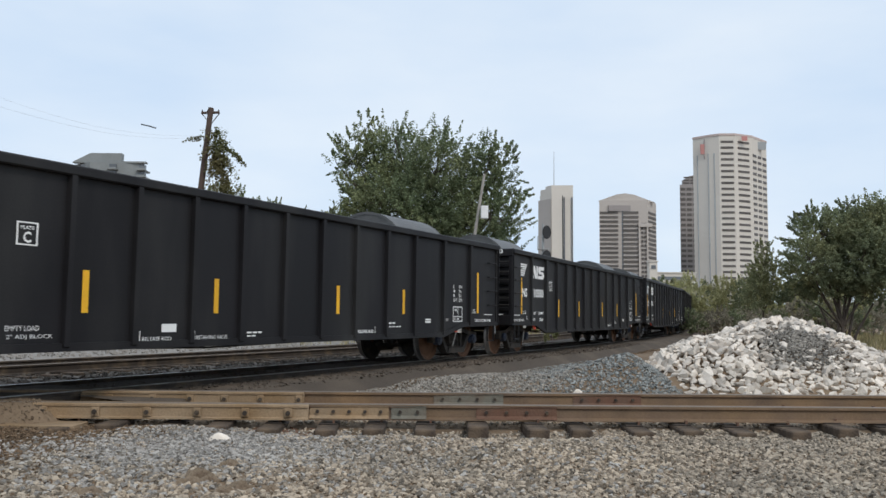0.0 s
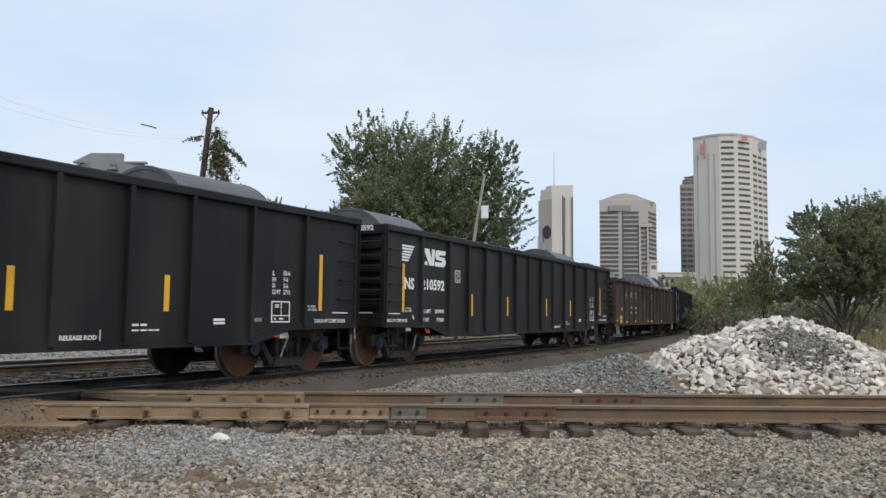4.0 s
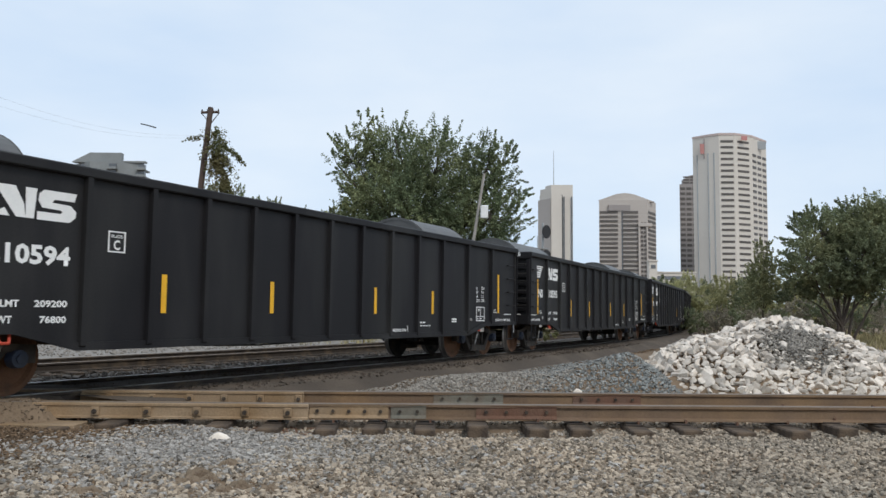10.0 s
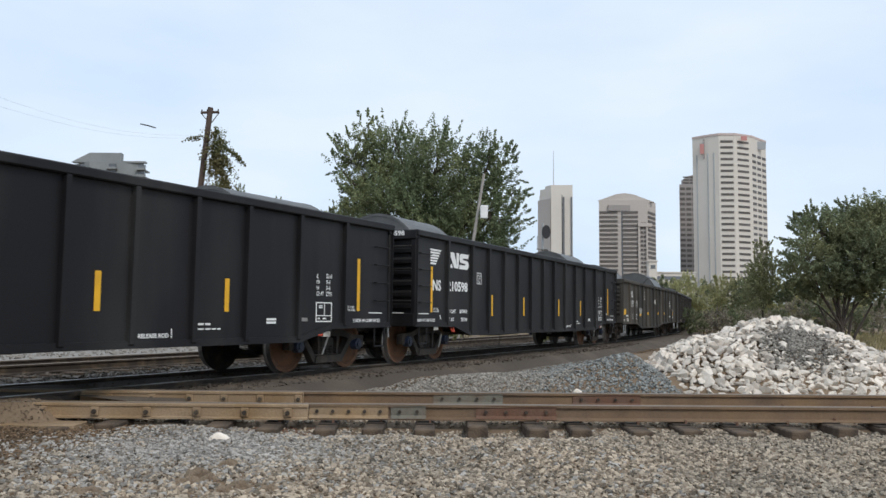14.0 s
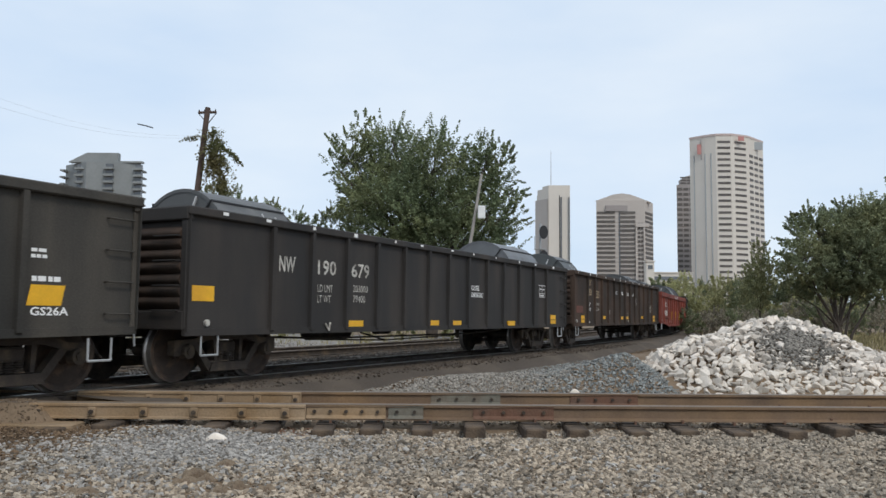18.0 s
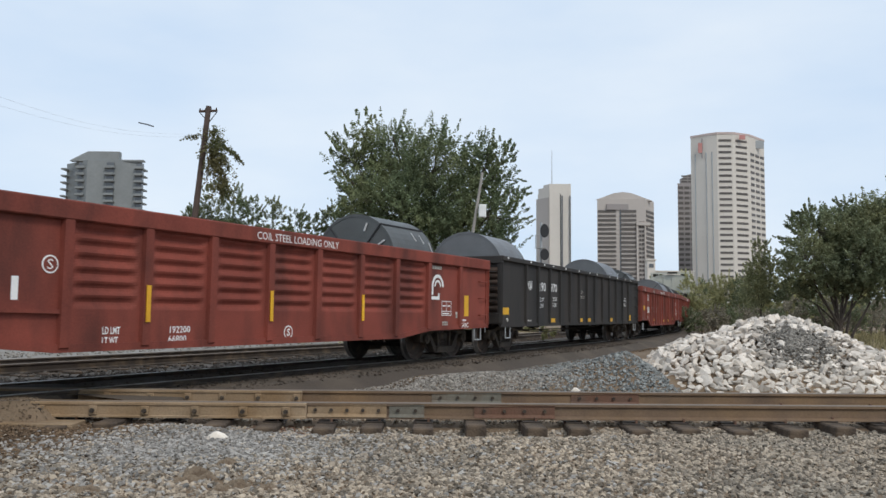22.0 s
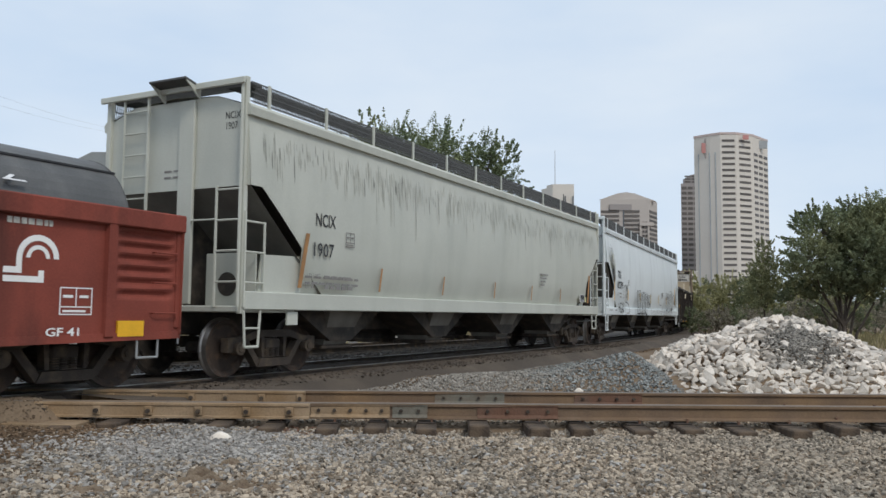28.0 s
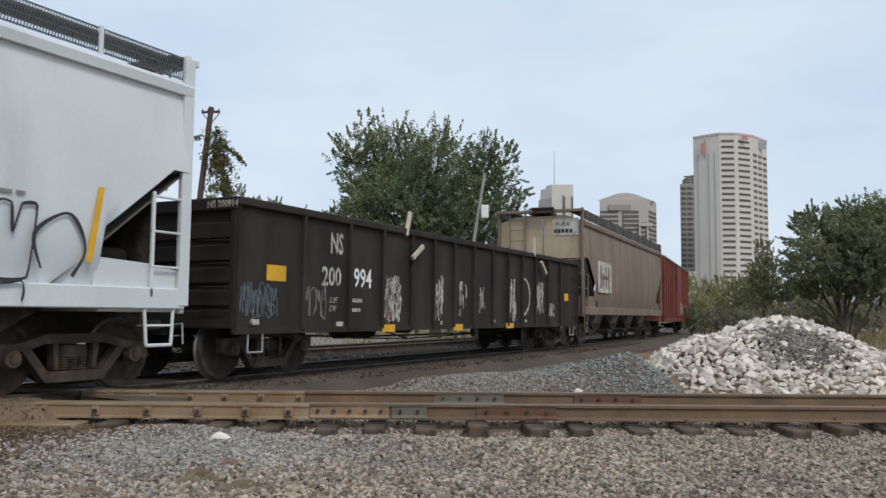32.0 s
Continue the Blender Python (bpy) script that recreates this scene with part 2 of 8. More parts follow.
PALE_ROOF = mat("pale_lot_gravel", (0.25, 0.23, 0.205), 0.95, var=0.25, scale=0.4, bump=0.5, dirt=(0.20, 0.185, 0.165), dirt_at=0.55, dirt_scale=0.4, fine=14)
METAL_GREY = mat("galvanised_metal", (0.42, 0.43, 0.43), 0.45, metal=0.4, var=0.12, scale=3, bump=0.05)
BLACK_STEEL = mat("black_painted_steel", (0.03, 0.03, 0.032), 0.5, var=0.2, scale=3, bump=0.05)
RED_TAG = mat("red_painted_lever", (0.45, 0.06, 0.03), 0.6, var=0.2, scale=3, bump=0.05)
BLUE_CAP = mat("blue_bearing_cap", (0.05, 0.075, 0.14), 0.6, var=0.3, scale=6, bump=0.1, dirt=(0.03, 0.03, 0.03), dirt_at=0.55)
GRAVEL_MIX = mat("brown_grey_crushed_stone", (0.25, 0.23, 0.20), 0.9, var=0.2, scale=0.9, bump=0.4, island=0.45, fine=60)
CONDO = mat("stained_grey_concrete", (0.235, 0.25, 0.25), 0.85, var=0.15, scale=0.12, bump=0.0, rand=0.05, fine=0.8)
OUTLET = mat("dusty_brown_outlet_steel", (0.20, 0.185, 0.16), 0.8, var=0.3, scale=1.6, dirt=(0.11, 0.097, 0.08), dirt_at=0.55)
GREY_GREEN = mat("grey_green_joint_bar", (0.165, 0.155, 0.125), 0.85, var=0.3, scale=3, bump=0.3, dirt=(0.12, 0.09, 0.065), dirt_at=0.58, dirt_scale=3)
BLACK_BROWN = mat("scraped_brown_black_paint", (0.026, 0.021, 0.018), 0.75, var=0.35, scale=1.0, bump=0.1, dirt=(0.05, 0.038, 0.03), spec=0.25, dirt_at=0.54, dirt_scale=1.4, streak=0.25)
CREAM_TAN = mat("cream_hopper_end", (0.42, 0.34, 0.235), 0.7, var=0.2, scale=1.0, bump=0.05, dirt=(0.25, 0.18, 0.11), dirt_at=0.56, streak=0.3)
# paler than GLASS: haze of the distance put into the colour
PALE_GLASS = mat("haze_paled_office_glass", (0.19, 0.195, 0.205), 0.3, var=0.1, scale=0.1, bump=0.0, rand=0.12, spec=0.5)
DIRT_GRAVEL = mat("brown_dirt_gravel", (0.15, 0.10, 0.06), 0.95, var=0.25, scale=0.7, bump=0.4, dirt=(0.11, 0.076, 0.048), dirt_at=0.5, dirt_scale=0.5, island=0.5, fine=60)
BED_DARK = mat("oily_brown_bed", (0.075, 0.059, 0.045), 0.95, var=0.35, scale=0.8, bump=0.7, dirt=(0.12, 0.094, 0.07), dirt_at=0.55, dirt_scale=0.7, fine=30)
DIRT_CLOD = mat("dried_brown_clod", (0.235, 0.18, 0.125), 0.95, var=0.35, scale=6, bump=0.7, dirt=(0.12, 0.085, 0.057), dirt_at=0.52, dirt_scale=9, fine=60)
PRIMER = mat("red_primer_patch", (0.11, 0.045, 0.032), 0.8)
ORANGE_STREAK = mat("orange_rust_stripe", (0.36, 0.19, 0.08), 0.8, var=0.3, scale=4, bump=0.0)


# ---------------------------------------------------------------- mesh building
class Shape:
    """Vertices and faces of one mesh, with a material slot for each face."""

    def __init__(self):
        self.v, self.f, self.s = [], [], []

    def add(self, verts, faces, slot=0):
        n = len(self.v)
        self.v += [tuple(p) for p in verts]
        self.f += [tuple(i + n for i in f) for f in faces]
        self.s += [slot] * len(faces)
        return self

    def box(self, x0, x1, y0, y1, z0, z1, slot=0, b=0.0):
        if not b:
            p = [(x, y, z) for x in (x0, x1) for y in (y0, y1) for z in (z0, z1)]
            return self.add(p, [(0, 1, 3, 2), (4, 6, 7, 5), (0, 4, 5, 1), (2, 3, 7, 6), (0, 2, 6, 4), (1, 5, 7, 3)], slot)
        xs, ys, zs, p = (x0, x1), (y0, y1), (z0, z1), []
        for i in (0, 1):
            for j in (0, 1):
                for k in (0, 1):
                    c = (xs[i], ys[j], zs[k])
                    d = (b if i == 0 else -b, b if j == 0 else -b, b if k == 0 else -b)
                    p += [(c[0], c[1] + d[1], c[2] + d[2]), (c[0] + d[0], c[1], c[2] + d[2]), (c[0] + d[0], c[1] + d[1], c[2])]

        def q(i, j, k, a):
            return (i * 4 + j * 2 + k) * 3 + a
        f = [(q(0, 0, 0, 0), q(0, 0, 1, 0), q(0, 1, 1, 0), q(0, 1, 0, 0)), (q(1, 0, 0, 0), q(1, 1, 0, 0), q(1, 1, 1, 0), q(1, 0, 1, 0)),
             (q(0, 0, 0, 1), q(1, 0, 0, 1), q(1, 0, 1, 1), q(0, 0, 1, 1)), (q(0, 1, 0, 1), q(0, 1, 1, 1), q(1, 1, 1, 1), q(1, 1, 0, 1)),
             (q(0, 0, 0, 2), q(0, 1, 0, 2), q(1, 1, 0, 2), q(1, 0, 0, 2)), (q(0, 0, 1, 2), q(1, 0, 1, 2), q(1, 1, 1, 2), q(0, 1, 1, 2))]
        for i in (0, 1):
            for j in (0, 1):
                f.append((q(i, j, 0, 0), q(i, j, 0, 1), q(i, j, 1, 1), q(i, j, 1, 0)))
                f.append((q(i, 0, j, 0), q(i, 0, j, 2), q(i, 1, j, 2), q(i, 1, j, 0)))
                f.append((q(0, i, j, 1), q(0, i, j, 2), q(1, i, j, 2), q(1, i, j, 1)))
                f += [(q(i, j, k, 0), q(i, j, k, 1), q(i, j, k, 2)) for k in (0, 1)]
        return self.add(p, f, slot)

    def prism(self, poly, axis, a, c, slot=0):
        """A polygon of two coordinates, pushed along an axis from a to c."""
        n = len(poly)

        def at(p, h):
            return {"x": (h, p[0], p[1]), "y": (p[0], h, p[1]), "z": (p[0], p[1], h)}[axis]
        return self.add([at(p, a) for p in poly] + [at(p, c) for p in poly],
                        [tuple(range(n)), tuple(range(2 * n - 1, n - 1, -1))] + [(i, (i + 1) % n, n + (i + 1) % n, n + i) for i in range(n)], slot)

    def rod(self, p0, p1, r0, r1=None, n=8, slot=0, caps=True):
        p0, p1 = Vector(p0), Vector(p1)
        r1 = r0 if r1 is None else r1
        d = (p1 - p0).normalized()
        u = d.orthogonal().normalized()
        w = d.cross(u)
        ring = [(math.cos(2 * math.pi * i / n), math.sin(2 * math.pi * i / n)) for i in range(n)]
        v = [p0 + (u * c + w * s) * r0 for c, s in ring] + [p1 + (u * c + w * s) * r1 for c, s in ring]
        f = [(i, (i + 1) % n, n + (i + 1) % n, n + i) for i in range(n)]
        if caps:
            f += [tuple(range(n - 1, -1, -1)), tuple(range(n, 2 * n))]
        return self.add(v, f, slot)

    def tube(self, pts, r, n=6, slot=0):
        for p0, p1 in zip(pts, pts[1:]):
            self.rod(p0, p1, r, r, n, slot)
        return self

    def lathe(self, profile, n=24, slot=0, slots=None):
        """A profile of (radius, y) turned about the y axis."""
        m = len(profile)
        v = [(r * math.cos(2 * math.pi * i / n), y, r * math.sin(2 * math.pi * i / n)) for i in range(n) for r, y in profile]
        for k in range(m - 1):
            self.add([], [])
        base = len(self.v)
        self.v += v
        for i in range(n):
            for k in range(m - 1):
                j = (i + 1) % n
                self.f.append((base + i * m + k, base + i * m + k + 1, base + j * m + k + 1, base + j * m + k))
                self.s.append(slots[k] if slots else slot)
        return self

    def mesh(self, name, mats, smooth=False):
        me = bpy.data.meshes.new(name)
        me.from_pydata(self.v, [], self.f)
        for m in (mats if isinstance(mats, (list, tuple)) else [mats]):
            me.materials.append(m)
        if any(self.s):
            me.polygons.foreach_set("material_index", self.s)
        if smooth:
            me.polygons.foreach_set("use_smooth", [True] * len(me.polygons))
        me.update()
        bm = bmesh.new()
        bm.from_mesh(me)
        bmesh.ops.recalc_face_normals(bm, faces=bm.faces)
        bm.to_mesh(me)
        bm.free()
        return me


def part(name, shape, mats, parent=None, label="", m=None, smooth=False):
    """One mesh object from a shape (or a ready mesh), under a thing or a part."""
    me = shape if isinstance(shape, bpy.types.Mesh) else shape.mesh(name, mats, smooth)
    ob = new(name, me)
    if parent:
        ob.parent = parent
    if m is not None:
        ob.matrix_basis = m
    return tagged(ob, label)


def thing(name, label, category, group="", m=None, kind=""):
    ob = new(name)
    ob.empty_display_size = 0.3
    if m is not None:
        ob.matrix_basis = m
    return tagged(ob, label, category, group, kind)


def letters(body, x0, x1, z0, z1, y, m, parent, end=False, bold=0.0, name="lettering"):
    """Writing fitted into a rectangle; on a side that faces -y, or on an end that faces -x."""
    cu = bpy.data.curves.new("writing", "FONT")
    cu.body = body
    cu.offset = bold
    cu.resolution_u = 2
    tmp = bpy.data.objects.new("writing", cu)
    me = bpy.data.meshes.new_from_object(tmp)
    bpy.data.objects.remove(tmp)
    co = np.empty(len(me.vertices) * 3)
    me.vertices.foreach_get("co", co)
    co = co.reshape(-1, 3)
    lo, hi = co.min(0), co.max(0)
    a = (co[:, 0] - lo[0]) / max(1e-6, hi[0] - lo[0]) * (x1 - x0) + x0
    h = (co[:, 1] - lo[1]) / max(1e-6, hi[1] - lo[1]) * (z1 - z0) + z0
    flat = np.full(len(co), y)
    co = np.stack([flat, -a, h], 1) if end else np.stack([a, flat, h], 1)
    me.vertices.foreach_set("co", co.ravel())
    me.materials.clear()
    me.materials.append(m)
    me.update()
    return part(name, me, m, parent)


def bars(rows, y, m, parent, end=False, name="lettering"):
    """Unreadable writing as plain bars: rows of x0, x1, z0, z1."""
    s = Shape()
    for x0, x1, z0, z1 in rows:
        if end:
            s.box(y - 0.003, y, -x1, -x0, z0, z1)
        else:
            s.box(x0, x1, y - 0.003, y, z0, z1)
    return tagged(part(name, s, m, parent), kind="stuff" if len(rows) > 1 else "")


def word_bars(x0, x1, z0, z1, n, seed=0):
    """One line of unreadable writing: n short bars of uneven width."""
    rnd = random.Random(seed)
    w = [rnd.uniform(0.6, 1.3) for _ in range(n)]
    k, x, res = (x1 - x0) / sum(w), x0, []
    for q in w:
        res.append((x, x + q * k * 0.78, z0, z1))
        x += q * k
    return res


# ---------------------------------------------------------------- the two railway lines
TURN0, BEND, BEND_FROM, BEND_TO, SIDE, HALF = 0.501, 0.0034748, 10.7, 190.0, 8.57, 1.57


def line_at(s, d=0.0):
    """Place and heading on the train's line; d: metres beyond the car sides' plane, away from the viewer."""
    e = min(max(0.0, s - BEND_FROM), BEND_TO - BEND_FROM)
    a = TURN0 - BEND * e
    x = -SIDE * math.cos(TURN0) + min(s, BEND_FROM) * math.sin(TURN0) + (math.cos(a) - math.cos(TURN0)) / BEND
    y = SIDE * math.sin(TURN0) + min(s, BEND_FROM) * math.cos(TURN0) - (math.sin(a) - math.sin(TURN0)) / BEND
    over = max(0.0, s - BEND_TO)
    x, y = x + over * math.sin(a), y + over * math.cos(a)
    return x - d * math.cos(a), y + d * math.sin(a), a


def steps(a, b, n):
    return [a + (b - a) * i / n for i in range(n + 1)]


def fore_at(x, d=0.0):
    """A place on the foreground line, d metres beyond its near rail."""
    return x - d * 0.014, 9.56 + 0.014 * x + d


def rail_section(w=0.0):
    return [(-0.07, -0.178), (0.07, -0.178), (0.07, -0.168), (0.012, -0.145), (0.010, -0.05), (0.036, -0.036),
            (0.036, -0.008), (0.027, 0.0), (-0.027, 0.0), (-0.036, -0.008), (-0.036, -0.036), (-0.010, -0.05), (-0.012, -0.145), (-0.07, -0.168)]


def rail_along(pts, mats, top_slot=1):
    """A rail swept along points (x, y); its running surface has a slot of its own."""
    s, sec = Shape(), rail_section()
    n = len(sec)
    for i, (x, y) in enumerate(pts):
        a = pts[max(0, i - 1)]
        b = pts[min(len(pts) - 1, i + 1)]
        d = Vector((b[0] - a[0], b[1] - a[1])).normalized()
        s.v += [(x + d.y * u, y - d.x * u, z) for u, z in sec]
    for i in range(len(pts) - 1):
        for k in range(n):
            j = (k + 1) % n
            s.f.append((i * n + k, i * n + j, (i + 1) * n + j, (i + 1) * n + k))
            s.s.append(top_slot if k in (6, 7, 8) else 0)
    s.f += [tuple(range(n)), tuple(range((len(pts) - 1) * n, len(pts) * n))]
    s.s += [0, 0]
    return s


# ---------------------------------------------------------------- ground
def bump(x, y, cx, cy, rx, ry, h, p=1.6):
    r = math.hypot((x - cx) / rx, (y - cy) / ry)
    return h * max(0.0, 1 - r ** p) if r < 1 else 0.0


def ground_z(x, y):
    """Height of the ground: a worn yard, with the two ballast beds just under the ties."""
    z = -0.30
    d = y - 9.56 - 0.014 * x
    if d < 0 and y > 2:
        z = -0.285 + 0.035 * noise.noise((x * 0.9, y * 0.9, 0)) + 0.06 * math.exp(-((x + 2.75) / 1.0) ** 2 - ((y - 8.9) / 0.45) ** 2)
        z += 0.05 * math.exp(-((x + 6.2) / 2.2) ** 2 - ((y - 9.1) / 0.8) ** 2)
    elif -0.2 < d < 1.7:
        z = -0.235
    elif d < 8:
        z = -0.27 + 0.03 * noise.noise((x * 0.7, y * 0.7, 3))
    if x > -2.6:
        z -= 0.045 * math.exp(-((d + 0.38) / 0.28) ** 2) * min(1, (x + 2.6) / 0.6) * (1 if x < 1.0 else max(0.2, 1 - (x - 1.0) / 1.5))
    z += max(heap_z(x, y), pile_z(x, y) * 0.88)
    if y > 60 or abs(x) > 60:
        z += 0.5 * noise.noise((x * 0.02, y * 0.02, 7))
    return z


def heap_z(x, y):
    """Height of the crushed-stone heap above the yard; it leans against the limestone pile."""
    return max(bump(x, y, 3.22, 14.3, 2.1 if x < 3.22 else 0.95, 1.5, 0.66, 1.15), bump(x, y, 1.6, 15.6, 3.0, 1.8, 0.20, 1.4) if x < 4.0 else 0.0)


def pile_z(x, y):
    """Height of the limestone pile above the yard."""
    a = bump(x, y, 6.25, 15.4, 2.7, 2.2, 1.29, 1.55)
    b = bump(x, y, 4.75, 14.8, 1.45, 1.6, 0.93, 2.0)
    c = bump(x, y, 8.0, 15.0, 2.2, 1.8, 0.66, 1.6)
    return max(a, b, c)


def grid_lines(fine0, fine1, step, far):
    v = list(np.arange(fine0, fine1 + 1e-6, step))
    q, w = step * 1.5, v[-1]
    while w < far:
        w += q
        q *= 1.35
        v.append(w)
    q, w = step * 1.5, v[0]
    while w > -far:
        w -= q
        q *= 1.35
        v.insert(0, w)
    return v


def build_ground():
    xs, ys = grid_lines(-12, 13, 0.25, 3500), grid_lines(3, 24, 0.25, 3500)
    s = Shape()
    s.v = [(x, y, ground_z(x, y)) for y in ys for x in xs]
    n = len(xs)
    s.f = [(j * n + i, j * n + i + 1, (j + 1) * n + i + 1, (j + 1) * n + i) for j in range(len(ys) - 1) for i in range(n - 1)]
    s.s = [0] * len(s.f)
    tagged(part("ground", s, EARTH, smooth=True), "dusty brown yard ground with scattered gravel", "ground", kind="structure")


def build_bed(name, d, w, label, material, s0, s1, top, seed):
    """A ballast bed along the train's line, centred d metres beyond the car sides."""
    s, rnd = Shape(), random.Random(seed)
    prof = [(-w - 0.55, -0.36), (-w, top - 0.02), (-0.5 * w, top), (0, top), (0.5 * w, top), (w, top - 0.02), (w + 0.55, -0.36)]
    rows = steps(s0, s1, int((s1 - s0) / 1.2))
    for q in rows:
        x, y, a = line_at(q, d)
        s.v += [(x - u * math.cos(a), y + u * math.sin(a), z + rnd.uniform(-0.015, 0.015)) for u, z in prof]
    n = len(prof)
    s.f = [(i * n + k, i * n + k + 1, (i + 1) * n + k + 1, (i + 1) * n + k) for i in range(len(rows) - 1) for k in range(n - 1)]
    s.s = [0] * len(s.f)
    tagged(part(name, s, material, smooth=True), label, "ballast bed", kind="structure")


def stone_mesh(rnd, r, flat=0.75, n=15):
    """A crushed stone: a cut-off lump of a dozen facets."""
    bm = bmesh.new()
    pts = []
    for _ in range(n):
        v = Vector((rnd.gauss(0, 1), rnd.gauss(0, 1), rnd.gauss(0, 1))).normalized() * rnd.uniform(0.85, 1.06)
        pts.append(bm.verts.new((v.x * r * rnd.uniform(0.9, 1.25), v.y * r, v.z * r * flat)))
    res = bmesh.ops.convex_hull(bm, input=pts)
    bmesh.ops.delete(bm, geom=[g for g in res["geom_interior"] if isinstance(g, bmesh.types.BMVert)], context="VERTS")
    v = [tuple(q.co) for q in bm.verts]
    idx = {q: i for i, q in enumerate(bm.verts)}
    f = [tuple(idx[q] for q in face.verts) for face in bm.faces]
    bm.free()
    return np.array(v), f


def strew(name, label, category, material, spots, size, seed, lift=0.25):
    """Many loose stones in one mesh. spots: places (x, y, z)."""
    rnd = random.Random(seed)
    kinds = [stone_mesh(rnd, 1.05, 0.75, 10) for _ in range(14)]
    verts, faces, base = [], [], 0
    for x, y, z in spots:
        v, f = kinds[rnd.randrange(14)]
        r = size * rnd.choice((0.6, 0.75, 0.9, 1.0, 1.1, 1.35))
        rot = np.array(Euler((rnd.uniform(-0.6, 0.6), rnd.uniform(-0.6, 0.6), rnd.uniform(0, 6.3))).to_matrix())
        verts.append(v @ rot.T * r + (x, y, z + r * lift))
        faces += [tuple(i + base for i in q) for q in f]
        base += len(v)
    me = bpy.data.meshes.new(name)
    me.from_pydata(np.concatenate(verts).tolist(), [], faces)
    me.materials.append(material)
    me.update()
    return tagged(part(name, me, material), label, category, kind="stuff")


def build_tracks():
    # the train's line and the second line behind it
    for name, d0, label in (("train_rail", HALF, "dark rail of the train's line with a polished head"),
                            ("siding_rail", HALF + 5.4, "rusty rail of the siding behind the train")):
        for off in (-0.755, 0.755):
            pts = [line_at(s, d0 + off)[:2] for s in steps(-340, 10.7, 12) + steps(12, 190, 120) + steps(200, 440, 8)]
            mats = [GRIME_TAN, SHINY] if name == "train_rail" else [GRIME_TAN, RAIL_TOP]
            tagged(part(name, rail_along(pts, mats), mats), label, "rail", "rails", kind="structure")
    tie = Shape().box(-1.3, 1.3, -0.115, 0.115, -0.36, -0.18, b=0.012).mesh("tie", TIE)
    for d0, s0, s1 in ((HALF + 5.4, -4.0, 60.0),):
        ties = thing("track_ties", "row of dark timber ties under the rails", "railway ties", kind="structure")
        q = s0
        rnd = random.Random(4)
        while q < s1:
            x, y, a = line_at(q, d0)
            if y > 11.6 or x < -9.5:
                part("tie", tie, TIE, ties, m=pose(x, y, rnd.uniform(-0.02, 0.0), 0, 0, 180 - math.degrees(a) + rnd.uniform(-1, 1)))
            q += 0.56
    # the foreground line
    for k, off in enumerate((0.0, 1.505)):
        pts = [fore_at(x, off) for x in (-60, -20, -8, -3, 0, 3, 8, 20, 60, 160)]
        rail = tagged(part("foreground_rail", rail_along(pts, None), [RAIL, RAIL_TOP]), "brown weathered rail with bolted joint bars", "rail", "rails", kind="structure")
        joints = ((-1.5, -0.60, RAIL_TAN, 5), (-0.57, -0.17, GREY_GREEN, 2), (0.40, 1.32, RUST_BAR, 4)) if k == 0 else ((-0.1, 0.82, GREY_GREEN, 4), (1.75, 2.65, RUST_BAR, 4), (-3.5, -2.1, RAIL, 4))
        for x0, x1, m, n in joints:
            y = fore_at((x0 + x1) / 2, off)[1]
            bar = part("joint_bar", Shape().prism([(-0.042, -0.018), (-0.03, -0.046), (-0.03, -0.125), (-0.075, -0.16), (-0.02, -0.16), (-0.012, -0.02)], "x", x0, x1), m, rail,
                       {"rust_red_joint_bar": "rust-red bolted joint bar", "grey_green_joint_bar": "grey-green bolted joint bar"}.get(m.name, "sandy brown bolted joint bar"), m=pose(0, y, 0))
            for i in range(n):
                bx = x0 + (x1 - x0) * (i + 0.5) / n
                part("bolt", Shape().rod((bx, -0.026, -0.085), (bx, -0.062, -0.085), 0.021, n=6), GRIME_TAN, bar)
    tie2 = Shape().box(-0.115, 0.115, -1.32, 1.32, -0.40, -0.18, b=0.014).mesh("tie", TIE)
    plate = Shape().box(-0.10, 0.10, -0.17, 0.17, -0.18, -0.166, b=0.004).mesh("tie_plate", GRIME_TAN)
    spike = Shape().box(-0.012, 0.012, -0.022, 0.022, -0.17, -0.125).mesh("spike", RUST_BAR)
    ties = thing("foreground_ties", "row of split timber ties half sunk in ballast", "railway ties", kind="structure")
    rnd = random.Random(8)
    for i in range(-14, 46):
        x = -1.308 + 0.58 * i + rnd.uniform(-0.03, 0.03)
        cx, cy = fore_at(x, 0.7525)
        t = part("tie", tie2, TIE, ties, m=pose(cx, cy + rnd.uniform(-0.04, 0.14), rnd.uniform(-0.05, -0.004), 0, 0, 0.8 + rnd.uniform(-2, 2)))
        if -9 < x < 9:
            for yy in (-0.7525, 0.7525):
                part("tie_plate", plate, GRIME_TAN, t, m=pose(0, yy, 0.002))
                for sx, sy in ((0.06, -0.10), (-0.06, 0.10)):
                    part("spike", spike, RUST_BAR, t, m=pose(sx, yy + sy, 0))
    # crossing castings at the left: guard rails with filler blocks and bolts
    for y_off, x0, x1 in ((-0.085, -4.6, -1.5), (1.505 - 0.085, -6.4, -1.8), (0.10, -7.5, -2.4), (1.505 + 0.10, -8.2, -3.6)):
        g = thing("guard_rail", "sand-coloured guard rail bolted beside the crossing", "guard rail", "guard rails", kind="structure")
        y = fore_at((x0 + x1) / 2, y_off)[1]
        part("bar", Shape().prism([(-0.035, -0.17), (0.035, -0.17), (0.035, -0.004), (0.028, 0.0), (-0.028, 0.0), (-0.035, -0.006), (-0.035, -0.03), (-0.02, -0.038), (-0.02, -0.14), (-0.035, -0.15)], "x", x0, x1),
             [RAIL_TAN], g, m=pose(0, y, -0.004))
        x = x0 + 0.12
